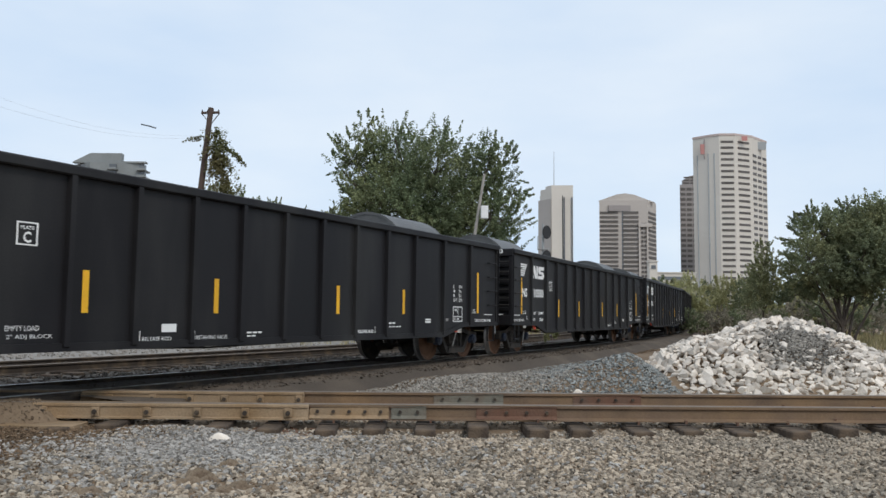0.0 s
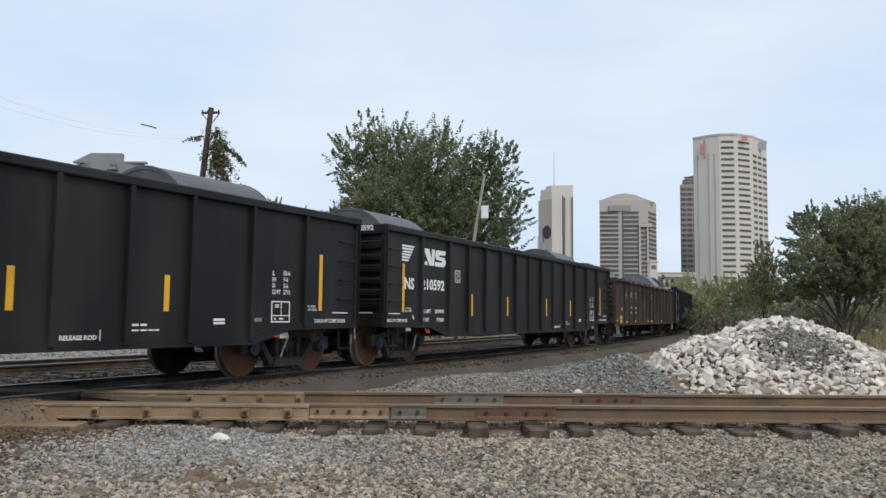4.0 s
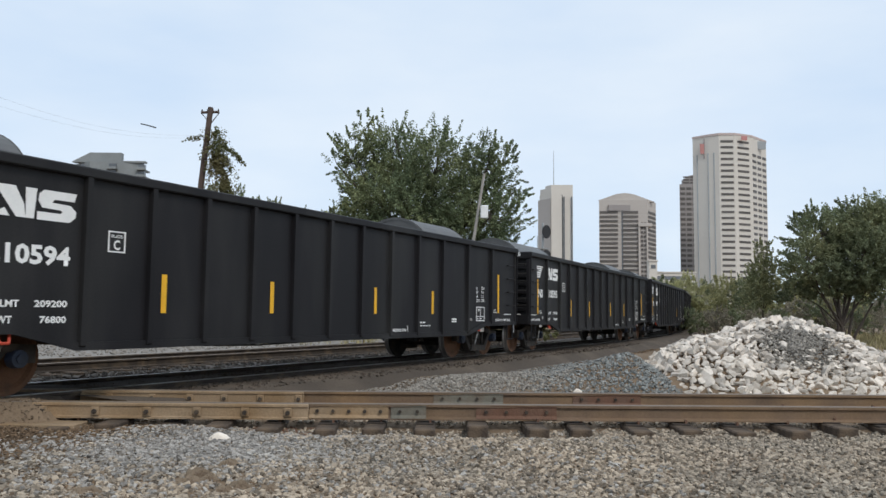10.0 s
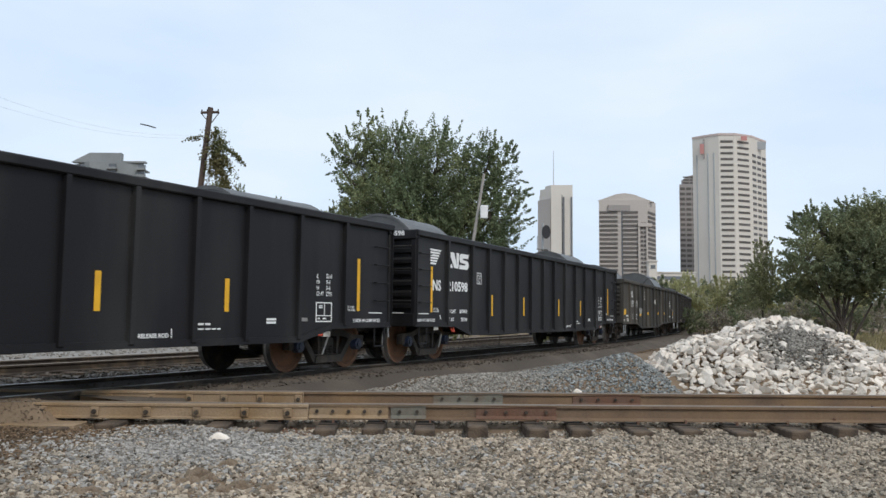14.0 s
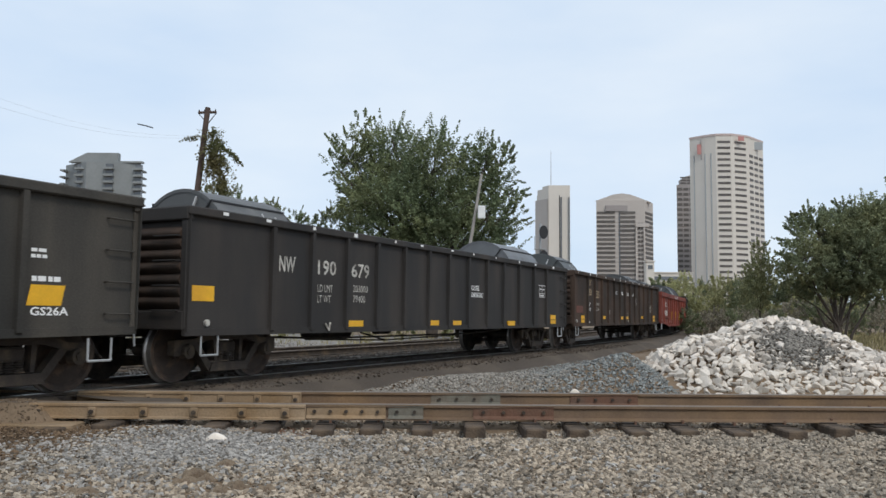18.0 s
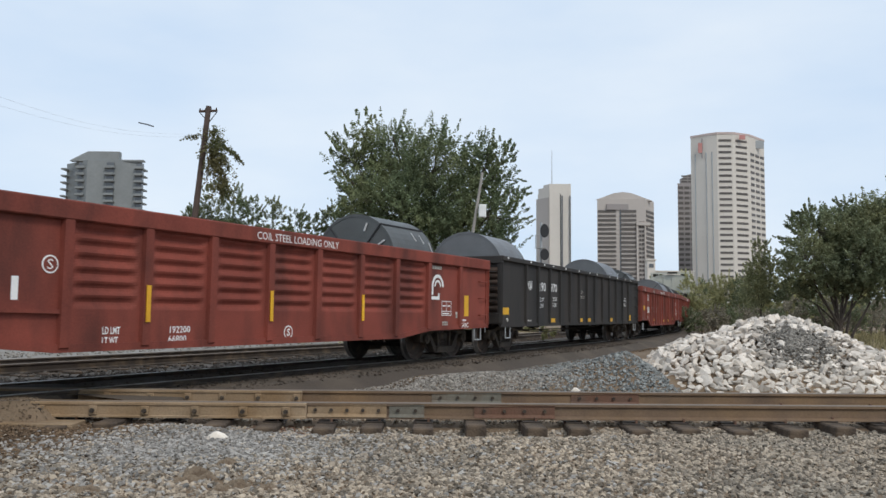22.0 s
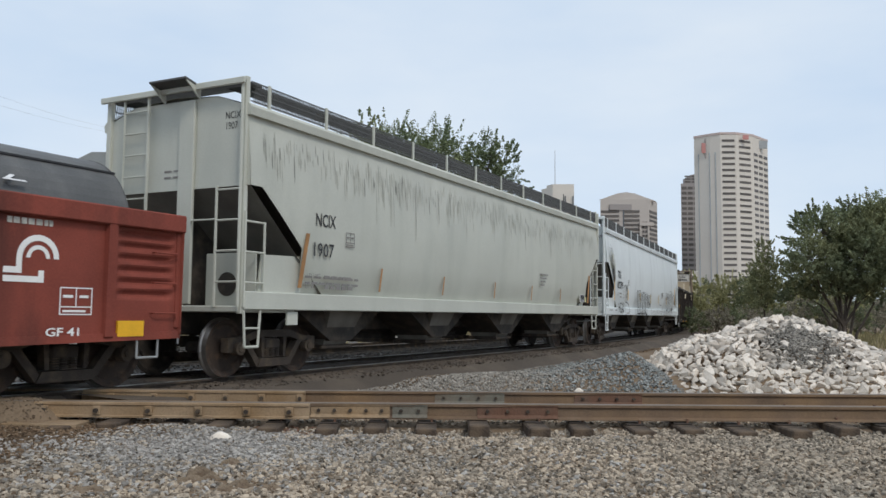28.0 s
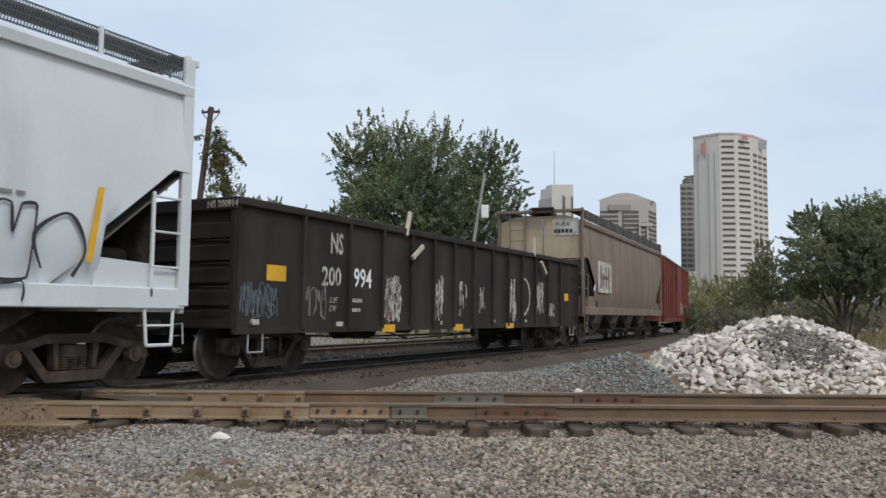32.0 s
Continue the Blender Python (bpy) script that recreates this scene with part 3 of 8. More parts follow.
        while x < x1:
            blk = part("filler_block", Shape().box(x - 0.045, x + 0.045, -0.05, -0.021, -0.14, -0.038, b=0.006), RAIL_TAN, g, m=pose(0, y, -0.004))
            part("bolt", Shape().rod((x, -0.05, -0.09), (x, -0.082, -0.09), 0.026, n=6), GRIME_TAN, blk)
            x += rnd.uniform(0.42, 0.62)
    slab = thing("crossing_frog", "dirt-caked steel crossing where the two lines meet", "rail crossing", kind="structure")
    for i in range(5):
        x0 = -8.4 + i * 0.9
        part("plate", Shape().box(x0, x0 + 0.82, 9.05, 9.42, -0.26, -0.205, b=0.01), RAIL_TAN, slab, m=pose(0, 0.004 * i, 0))


# ---------------------------------------------------------------- rolling stock: running gear
def wheelset_shape(face_slot=1):
    s = Shape()
    prof = [(0.0, 0.0), (0.10, 0.0), (0.115, 0.035), (0.17, 0.04), (0.36, 0.075), (0.40, 0.035), (0.455, 0.03), (0.458, 0.12), (0.485, 0.135), (0.487, 0.16), (0.42, 0.165), (0.36, 0.13), (0.15, 0.16), (0.09, 0.16), (0.09, 0.80)]
    slots = [1, 1, 1, 1, 1, 1, 2, 2, 2, 0, 0, 0, 0, 0]
    s.lathe([(r, -0.86 + y) for r, y in prof], 28, slots=slots)
    s.lathe([(r, 0.86 - y) for r, y in reversed(prof[:-1])], 28, slots=list(reversed(slots[:-1])))
    return s


def side_frame_shape(y):
    """The cast side frame of a three-piece truck, with its openings."""
    s = Shape()
    y0, y1 = y - 0.07, y + 0.07
    top = [(-1.12, 0.40), (-1.12, 0.62), (-0.75, 0.64), (-0.42, 0.74), (0.42, 0.74), (0.75, 0.64), (1.12, 0.62), (1.12, 0.40), (1.0, 0.40), (0.98, 0.53), (0.72, 0.54), (0.42, 0.62), (-0.42, 0.62), (-0.72, 0.54), (-0.98, 0.53), (-1.0, 0.40)]
    for a in ((0, 1, 14, 15), (1, 2, 13, 14), (2, 3, 12, 13), (3, 4, 11, 12), (4, 5, 10, 11), (5, 6, 9, 10), (6, 7, 8, 9)):
        s.prism([top[i] for i in a], "y", y0, y1)
    for q in (-1, 1):
        s.prism([(q * 0.74, 0.54), (q * 0.62, 0.56), (q * 0.30, 0.17), (q * 0.42, 0.15)], "y", y0, y1)
        s.prism([(q * 0.24, 0.30), (q * 0.30, 0.30), (q * 0.33, 0.63), (q * 0.25, 0.63)], "y", y0, y1)
    s.prism([(-0.42, 0.15), (0.42, 0.15), (0.36, 0.28), (-0.36, 0.28)], "y", y0 - 0.03, y1 + 0.03)
    return s


def make_truck(parent, x, gear, m_face, caps, wheels):
    body = part("truck", Shape().box(-0.2, 0.2, -1.05, 1.05, 0.42, 0.60, b=0.03), gear, parent, "grimy cast steel truck with wheels", m=pose(x, 0, 0))
    key = (gear.name, m_face.name, caps)
    if key not in wheels:
        spring = Shape()
        for sx in (-0.13, 0.0, 0.13):
            for k in range(5):
                z = 0.30 + k * 0.03
                spring.rod((sx, 0, z), (sx, 0, z + 0.018), 0.062, n=10)
        cap = Shape().rod((0, 0, 0), (0, -0.13, 0), 0.115, 0.105, n=14).rod((0, -0.13, 0), (0, -0.15, 0), 0.06, n=6)
        wheels[key] = (wheelset_shape().mesh("wheelset", [GRIME, m_face, TREAD]), side_frame_shape(-1.0).mesh("side_frame", gear), spring.mesh("spring_nest", gear),
                       cap.mesh("bearing_cap", BLUE_CAP if caps else gear),
                       Shape().rod((-0.8, 0, 0.33), (0.8, 0, 0.33), 0.04).box(-0.72, -0.62, -0.7, 0.7, 0.28, 0.36).box(0.62, 0.72, -0.7, 0.7, 0.28, 0.36).mesh("brake_beam", GRIME))
    ws, sf, sp, cp, bb = wheels[key]
    for k, wx in enumerate((-0.88, 0.88)):
        w = part("wheelset", ws, None, body, m=pose(wx, 0, 0.458))
        wheel_list[k].append(w)
    for q in (0, 180):
        part("side_frame", sf, None, body, m=pose(0, 0, 0, 0, 0, q))
        tagged(part("spring_nest", sp, None, body, m=pose(0, -1.0 if q == 0 else 1.0, 0)), kind="stuff")
        for wx in (-0.88, 0.88):
            part("bearing_cap", cp, None, body, m=pose(wx, -1.0 if q == 0 else 1.0, 0.458, 0, 0, q))
    part("brake_beam", bb, None, body)
    return body


wheel_list = ([], [])
gear_meshes = {}


def coupler(parent, x, way):
    s = Shape().box(0, 0.42, -0.09, 0.09, 0.74, 0.90, b=0.02).box(0.36, 0.52, -0.14, 0.06, 0.70, 0.95, b=0.03).rod((0.44, 0.1, 0.66), (0.44, 0.1, 1.0), 0.05)
    part("coupler", s, GRIME_TAN, parent, m=pose(x, 0, 0, 0, 0, 0 if way > 0 else 180))
    h = Shape().tube([(0.05, -0.35, 0.78), (0.22, -0.38, 0.62), (0.34, -0.36, 0.44), (0.46, -0.30, 0.38)], 0.025)
    part("brake_hose", h, GRIME, parent, m=pose(x, 0, 0, 0, 0, 0 if way > 0 else 180))
    u = Shape().tube([(0.06, -1.4, 0.86), (0.12, -0.9, 0.82), (0.12, 0.1, 0.82)], 0.014).tube([(0.06, -1.4, 0.86), (0.06, -1.42, 0.58)], 0.014)
    part("uncoupling_lever", u, METAL_GREY, parent, m=pose(x, 0, 0, 0, 0, 0 if way > 0 else 180))


def ladder(parent, x0, x1, z0, z1, n, y, m, name="ladder", r=0.012):
    s = Shape()
    for x in (x0, x1):
        s.rod((x, y, z0 - 0.06), (x, y, z1 + 0.06), 0.018, n=6)
    for i in range(n):
        z = z0 + (z1 - z0) * i / max(1, n - 1)
        s.rod((x0, y, z), (x1, y, z), r, n=6)
    return part(name, s, m, parent)


def grab_irons(parent, x0, x1, zs, y, m):
    for z in zs:
        part("grab_iron", Shape().tube([(x0, y + 0.06, z), (x0, y, z), (x1, y, z), (x1, y + 0.06, z)], 0.012), m, parent)


def stirrup(parent, x, m, z0=0.70, y=-1.50):
    part("sill_step", Shape().tube([(x, y, z0), (x, y, 0.42), (x + 0.34, y, 0.42), (x + 0.34, y, z0)], 0.016), m, parent)


def flip(length):
    return pose(length, 0, 0, 0, 0, 180)


def belly(x, low):
    for (x0, z0), (x1, z1) in zip(low, low[1:]):
        if x0 <= x <= x1:
            return z0 + (z1 - z0) * (x - x0) / (x1 - x0)
    return low[-1][1]


def gondola(name, label, length, top, low, ribs, paint, gear, face, caps, group, end_rows=6, end_wavy=False, rib_w=0.10, rib_out=0.075, corrugated=(), wide_chord=False, rib_mat=None, end_mat=None):
    """An open-top gondola. Its near side faces -y, its leading end is at x = 0."""
    car = thing(name, label, "gondola car", group)
    y = -1.50
    for side in (None, flip(length)):
        for x0, x1 in zip(ribs, ribs[1:]):
            lo = [(x0, belly(x0, low))] + [p for p in low if x0 < p[0] < x1] + [(x1, belly(x1, low))]
            if x0 in corrugated:
                # six pressed flutes across the panel, with rounded ends
                s, n = Shape(), 36
                zl, zh = lo[0][1] + 0.52, top - 0.26
                s.prism(lo + [(x1, zl), (x0, zl)], "y", y, y + 0.02)
                cols, base = ((0, 0), (0.09, 0), (0.15, 0.6), (0.22, 1), (0.78, 1), (0.85, 0.6), (0.91, 0), (1, 0)), len(s.v)
                for i in range(n + 1):
                    dy = 0.05 * (0.5 - 0.5 * math.cos(2 * math.pi * 6 * i / n))
                    s.v += [(x0 + (x1 - x0) * q, y + dy * k, zl + (zh - zl) * i / n) for q, k in cols]
                m = len(cols)
                for i in range(n):
                    for k in range(m - 1):
                        s.f.append((base + i * m + k, base + i * m + k + 1, base + (i + 1) * m + k + 1, base + (i + 1) * m + k))
                        s.s.append(0)
                s.prism([(x0, zh), (x1, zh), (x1, top), (x0, top)], "y", y, y + 0.02)
                part("side_panel", s, paint, car, m=side)
            else:
                part("side_panel", Shape().prism(lo + [(x1, top), (x0, top)], "y", y, y + 0.012), paint, car, m=side)
        for x in ribs:
            b = belly(x, low)
            w = rib_w if 0 < x < length else 0.07
            xa, xb = max(0, x - w / 2), min(length, x + w / 2)
            s = Shape().add([(xa - 0.0, y, b + 0.02), (xb, y, b + 0.02), (xb, y, top - 0.1), (xa, y, top - 0.1),
                             (xa + 0.012, y - rib_out * 0.75, b + 0.06), (xb - 0.012, y - rib_out * 0.75, b + 0.06), (xb - 0.012, y - rib_out, top - 0.1), (xa + 0.012, y - rib_out, top - 0.1)],
                            [(0, 1, 2, 3), (4, 5, 6, 7), (0, 1, 5, 4), (2, 3, 7, 6), (0, 4, 7, 3), (1, 2, 6, 5)])
            part("side_post", s, rib_mat or paint, car, m=side)
        ch = 0.24 if wide_chord else 0.13
        part("top_chord", Shape().box(-0.02, length + 0.02, y - 0.085, y + 0.06, top - ch, top, b=0.018), paint, car, m=side)
        s = Shape()
        for (x0, z0), (x1, z1) in zip(low, low[1:]):
            s.prism([(x0, z0), (x1, z1), (x1, z1 + 0.10), (x0, z0 + 0.10)], "y", y - 0.03, y + 0.03)
        part("side_sill", s, paint, car, m=side)
    for e in (None, flip(length)):
        part("end_sheet", Shape().box(0.05, 0.065, -1.5, 1.5, 0.95, top - 0.05), paint, car, m=e)
        part("end_chord", Shape().box(-0.03, 0.10, -1.55, 1.55, top - 0.20, top - 0.002, b=0.018), paint, car, m=e)
        part("end_sill", Shape().box(-0.02, 0.10, -1.5, 1.5, 0.78, 1.05, b=0.015), paint, car, m=e)
        rnd = random.Random(5)
        for i in range(end_rows):
            z = 1.12 + (top - 1.40) * (i + 0.35) / end_rows
            if end_wavy:
                s = Shape()
                n = 10
                pr = [(0.055, z - 0.10)] + [(0.05 - 0.085 * math.sin(math.pi * k / n), z - 0.10 + 0.20 * k / n) for k in range(n + 1)] + [(0.055, z + 0.10)]
                s.prism([(p[0], p[1]) for p in pr], "y", -1.42, 1.42)
                s.v = [(p[0], p[1], p[2] + 0.02 * math.sin(p[1] * 2 + i)) for p in s.v]
                part("end_corrugation", s, end_mat or paint, car, m=e, smooth=False)
            else:
                w = 0.12 if end_rows == 4 else 0.05
                part("end_rib", Shape().box(0.0, 0.06, -1.42, 1.42, z - w, z + w, b=0.012), paint, car, m=e)
        for q in (-1.47, 1.47):
            part("corner_post", Shape().box(-0.01, 0.09, q - 0.055, q + 0.055, 0.80, top - 0.1, b=0.012), paint, car, m=e)
    part("floor", Shape().box(0.06, length - 0.06, -1.44, 1.44, 1.02, 1.08), GRIME, car)
    part("centre_sill", Shape().box(0.0, length, -0.16, 0.16, 0.66, 1.02, b=0.01), GRIME, car)
    s = Shape()
    for x in (5.2, 6.6, 8.05, 9.5, 10.9):
        s.box(x - 0.05, x + 0.05, -1.46, 1.46, 0.80, 1.02)
    part("cross_bearer", s, GRIME, car)
    part("brake_reservoir", Shape().rod((5.6, 0.55, 0.66), (7.0, 0.55, 0.66), 0.19, n=12), GRIME, car)
    part("brake_cylinder", Shape().rod((8.2, 0.5, 0.70), (8.75, 0.5, 0.70), 0.14, n=10), GRIME, car)
    part("brake_pipe", Shape().tube([(0.4, -0.5, 0.70), (4.6, -0.6, 0.56), (11.0, -0.6, 0.56), (length - 0.4, -0.5, 0.70)], 0.02), GRIME, car)
    part("brake_rod", Shape().tube([(5.0, -0.25, 0.52), (7.4, -0.25, 0.46), (11.2, -0.25, 0.52)], 0.016).rod((7.4, -0.25, 0.46), (7.4, 0.4, 0.62), 0.02), GRIME, car)
    for x in (1.40, length - 1.40):
        make_truck(car, x, gear, face, caps, gear_meshes)
    coupler(car, -0.01, -1)
    coupler(car, length + 0.01, 1)
    return car


# ---------------------------------------------------------------- the black gondolas
A_LEN, A_TOP = 16.1, 2.78
A_RIBS = (0.0, 1.5, 2.8, 3.82, 4.82, 5.82, 6.82, 7.82, 8.82, 9.85, 10.92, 12.0, 13.25, 14.55, 16.1)
A_LOW = ((0.0, 0.78), (1.9, 0.76), (2.75, 0.55), (13.3, 0.55), (14.2, 0.76), (16.1, 0.78))


def black_gondola(group):
    car = gondola("gondola_car", "black steel gondola with white lettering and yellow tape", A_LEN, A_TOP, A_LOW, A_RIBS, BLACK, GRIME, RUST_FACE, True, group)
    y = -1.504
    for x, z0, z1 in ((0.76, 1.08, 2.05), (4.08, 1.01, 1.53), (6.31, 1.02, 1.52), (9.33, 1.03, 1.53), (11.59, 1.04, 1.53), (15.0, 1.08, 2.04)):
        part("yellow_tape", Shape().box(x - 0.046, x + 0.046, y - 0.002, y, z0, z1), YELLOW, car)
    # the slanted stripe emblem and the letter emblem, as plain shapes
    s = Shape()
    for i in range(6):
        z = 2.435 - i * 0.058
        s.prism([(0.69, z - 0.040), (1.20 - i * 0.048 - 0.02, z - 0.040), (1.215 - i * 0.048, z), (0.69, z)], "y", y - 0.002, y)
    part("stripe_emblem", s, LETTER, car)
    s = Shape()
    for poly in (((1.60, 2.43), (1.86, 2.43), (1.97, 2.24), (2.0, 2.08), (1.88, 2.08)), ((1.55, 2.08), (1.80, 2.08), (1.74, 2.17), (1.66, 2.13), (1.58, 2.16)), ((1.985, 2.43), (2.13, 2.43), (2.10, 2.08), (2.0, 2.08)),
                 ((2.22, 2.43), (2.66, 2.43), (2.63, 2.33), (2.36, 2.33), (2.33, 2.29), (2.20, 2.22), (2.15, 2.30), (2.16, 2.38)),
                 ((2.20, 2.22), (2.33, 2.29), (2.58, 2.28), (2.66, 2.21), (2.65, 2.14), (2.57, 2.075), (2.14, 2.075), (2.14, 2.17), (2.45, 2.17), (2.47, 2.195), (2.45, 2.21))):
        s.prism(poly, "y", y - 0.002, y)
    part("letter_emblem", s, LETTER, car)
    fr = Shape()
    for b in ((3.14, 3.41, 1.77, 1.787), (3.14, 3.41, 2.023, 2.04), (3.14, 3.162, 1.787, 2.023), (3.388, 3.41, 1.787, 2.023)):
        fr.box(b[0], b[1], y - 0.002, y, b[2], b[3])
    part("plate_mark", fr, LETTER, car)
    letters("PLATE", 3.19, 3.36, 1.955, 1.995, y - 0.001, LETTER, car, bold=0.02)
    letters("C", 3.225, 3.325, 1.80, 1.93, y - 0.001, LETTER, car, bold=0.03)
    letters("LD LMT", 1.555, 1.97, 1.065, 1.145, y, LETTER, car, bold=0.03)
    letters("LT WT", 1.56, 1.89, 0.88, 0.965, y, LETTER, car, bold=0.03)
    letters("2 INCH HF COMP SHOES", 0.07, 0.94, 0.88, 0.945, y, LETTER, car, bold=0.025)
    letters("2 INCH HF COMP SHOES", 14.84, 15.73, 0.875, 0.94, y, LETTER, car, bold=0.025)
    letters("LIFT AND\nJACK HERE", 0.845, 1.13, 1.07, 1.17, y, LETTER, car, bold=0.02)
    letters("LIFT AND\nJACK HERE", 14.61, 14.9, 1.065, 1.17, y, LETTER, car, bold=0.02)
    letters("RELEASE ROD", 9.98, 10.5, 0.68, 0.74, y, LETTER, car, bold=0.03)
    letters("IL\nIW\nIH\nCU FT", 13.745, 13.945, 1.33, 1.70, y, LETTER, car, bold=0.02)
    letters("52-6\n9-6\n5-6\n2791", 14.015, 14.18, 1.33, 1.715, y, LETTER, car, bold=0.02)
    fr = Shape()
    for b in ((13.735, 14.19, 0.883, 0.903), (13.735, 14.19, 1.203, 1.223), (13.735, 13.757, 0.903, 1.203), (14.168, 14.19, 0.903, 1.203), (13.757, 14.168, 0.985, 0.999), (13.965, 13.982, 0.999, 1.203), (13.82, 13.92, 1.15, 1.17), (13.82, 13.92, 1.12, 1.14), (13.80, 13.85, 0.93, 0.955), (13.93, 14.03, 0.93, 0.955)):
        fr.box(b[0], b[1], y - 0.002, y, b[2], b[3])
    tagged(part("stencil_box", fr, LETTER, car), kind="stuff")
    bars([(0.18, 0.625, 1.037, 1.055), (15.35, 15.80, 1.04, 1.058), (12.48, 12.71, 0.91, 0.945), (12.48, 12.71, 0.86, 0.895), (10.54, 10.552, 0.67, 0.80)] + word_bars(11.03, 11.3, 0.845, 0.875, 2) + word_bars(11.03, 11.5, 0.78, 0.80, 4), y, LETTER, car)
    sl = Shape()
    for x in (1.15, 14.58):
        sl.prism([(x, 1.02), (x + 0.035, 1.02), (x + 0.07, 0.93), (x + 0.035, 0.93)] if x < 8 else [(x - 0.03, 0.93), (x, 0.93), (x + 0.04, 1.02), (x + 0.01, 1.02)], "y", y - 0.002, y)
    tagged(part("lettering", sl, LETTER, car), kind="stuff")
    bars([(13.29, 13.51, 0.895, 0.955)], y, LETTER_GREY, car, name="data_plate")
    grab_irons(car, 0.16, 0.62, (1.28, 1.62, 1.96, 2.30), y - 0.07, BLACK)
    grab_irons(car, 15.5, 15.95, (1.28, 1.62, 1.96, 2.30), y - 0.07, BLACK)
    for z in (1.31, 1.50, 1.72, 1.97, 2.18, 2.44):
        part("end_rung", Shape().tube([(0.02, -1.42, z), (-0.06, -1.42, z), (-0.06, -0.92, z), (0.02, -0.92, z)], 0.013), BLACK_OLD, car)
    bars(word_bars(0.36, 0.62, 2.34, 2.38, 1, 4) + word_bars(0.17, 0.8, 2.27, 2.31, 4, 3) + word_bars(0.17, 0.8, 2.20, 2.24, 4, 5) + word_bars(0.28, 0.74, 1.90, 1.94, 2, 3) + word_bars(0.20, 0.78, 1.82, 1.86, 4, 4), -0.012, LETTER, car, end=True)
    bars([(-0.21, 0.66, 1.13, 1.165)], -0.022, LETTER_OLD, car, end=True, name="white_stripe")
    bars([(0.79, 1.27, 1.05, 1.068)], -0.022, LETTER, car, end=True, name="white_stripe")
    part("ladder_rail", Shape().box(-0.05, 0.02, -0.93, -0.88, 1.1, 2.6, b=0.008), BLACK, car)
    stirrup(car, 0.2, BLACK, 0.78)
    stirrup(car, A_LEN - 0.55, BLACK, 0.78)
    part("release_handle", Shape().tube([(1.72, -1.46, 0.80), (1.76, -1.52, 0.66), (1.86, -1.52, 0.66), (1.90, -1.46, 0.78)], 0.018), RED_TAG, car, "red release handle")
    part("release_handle", Shape().tube([(13.76, -1.46, 0.80), (13.80, -1.52, 0.66), (13.90, -1.52, 0.66), (13.94, -1.46, 0.78)], 0.018), RED_TAG, car, "red release handle")
    part("defect_card", Shape().box(0.86, 1.08, -1.512, -1.508, 0.70, 0.765), LETTER_OLD, car)
    part("defect_card", Shape().box(13.95, 14.15, -1.512, -1.508, 0.63, 0.72, b=0.001), LETTER_OLD, car)
    part("truck_tag", Shape().prism([(14.42, 0.30), (14.62, 0.66), (14.66, 0.66), (14.46, 0.30)], "y", -1.13, -1.12), LETTER_OLD, car)
    part("truck_tag", Shape().prism([(1.86, 0.30), (2.0, 0.62), (2.05, 0.62), (1.91, 0.30)], "y", -1.13, -1.12), LETTER_OLD, car)
    return car


def number_black(car, n, limit, weight):
    y = -1.504
    letters("NS", 0.81, 1.21, 1.54, 1.78, y, LETTER, car, bold=0.034)
    letters(n, 1.535, 2.605, 1.55, 1.785, y, LETTER, car, bold=0.034)
    letters("NS " + n, 0.55, 1.27, 2.655, 2.765, -0.034, LETTER, car, end=True, bold=0.036)
    letters(limit, 2.16, 2.59, 1.065, 1.148, y, LETTER, car, bold=0.03)
    letters(weight, 2.235, 2.585, 0.88, 0.965, y, LETTER, car, bold=0.03)


# ---------------------------------------------------------------- older gondolas with coils
B_LEN, B_TOP = 16.1, 2.52
R_TOP = 2.34      # the red gondolas are lower
B_LOW = ((0.0, 0.70), (16.1, 0.70))
B_RIBS = (0.0, 1.86, 2.9, 3.96, 5.0, 6.05, 7.1, 8.05, 9.07, 10.14, 11.18, 12.24, 13.34, 14.35, 16.1)


def yellow_patches(car, rects, slant=0.0):
    for x0, x1, z0, z1 in rects:
        part("yellow_tape", Shape().prism([(x0 - slant / 2, z0), (x1 - slant / 2, z0), (x1 + slant / 2, z1), (x0 + slant / 2, z1)], "y", -1.537 if z0 < 0.78 else -1.507, -1.504), YELLOW, car)


def older_details(car, paint, length):
    stirrup(car, 0.35, METAL_GREY, 0.70)
    stirrup(car, length - 0.7, METAL_GREY, 0.70)
    part("jacking_pad", Shape().rod((0.44, -1.50, 0.88), (0.44, -1.53, 0.88), 0.05, n=12), LETTER_OLD, car)
    grab_irons(car, length - 0.5, length - 0.12, (1.0, 1.4, 1.8, 2.2), -1.57, paint)
    for z in (1.05, 1.4, 1.75, 2.1):
        part("end_rung", Shape().tube([(0.02, -1.40, z), (-0.07, -1.40, z), (-0.07, -0.95, z), (0.02, -0.95, z)], 0.013), paint, car)


def stencil_box(car, x0, z0, w, h, m, y=-1.504):
    s = Shape()
    t = 0.014
    for b in ((x0, x0 + w, z0, z0 + t), (x0, x0 + w, z0 + h - t, z0 + h), (x0, x0 + t, z0 + t, z0 + h - t), (x0 + w - t, x0 + w, z0 + t, z0 + h - t), (x0 + t, x0 + w - t, z0 + h * 0.27, z0 + h * 0.27 + t),
              (x0 + w * 0.48, x0 + w * 0.48 + t, z0 + h * 0.3, z0 + h - t), (x0 + w * 0.1, x0 + w * 0.4, z0 + h * 0.62, z0 + h * 0.72), (x0 + w * 0.6, x0 + w * 0.88, z0 + h * 0.62, z0 + h * 0.72), (x0 + w * 0.1, x0 + w * 0.8, z0 + h * 0.1, z0 + h * 0.18)):
        s.box(b[0], b[1], y - 0.002, y, b[2], b[3])
    tagged(part("stencil_box", s, m, car), kind="stuff")


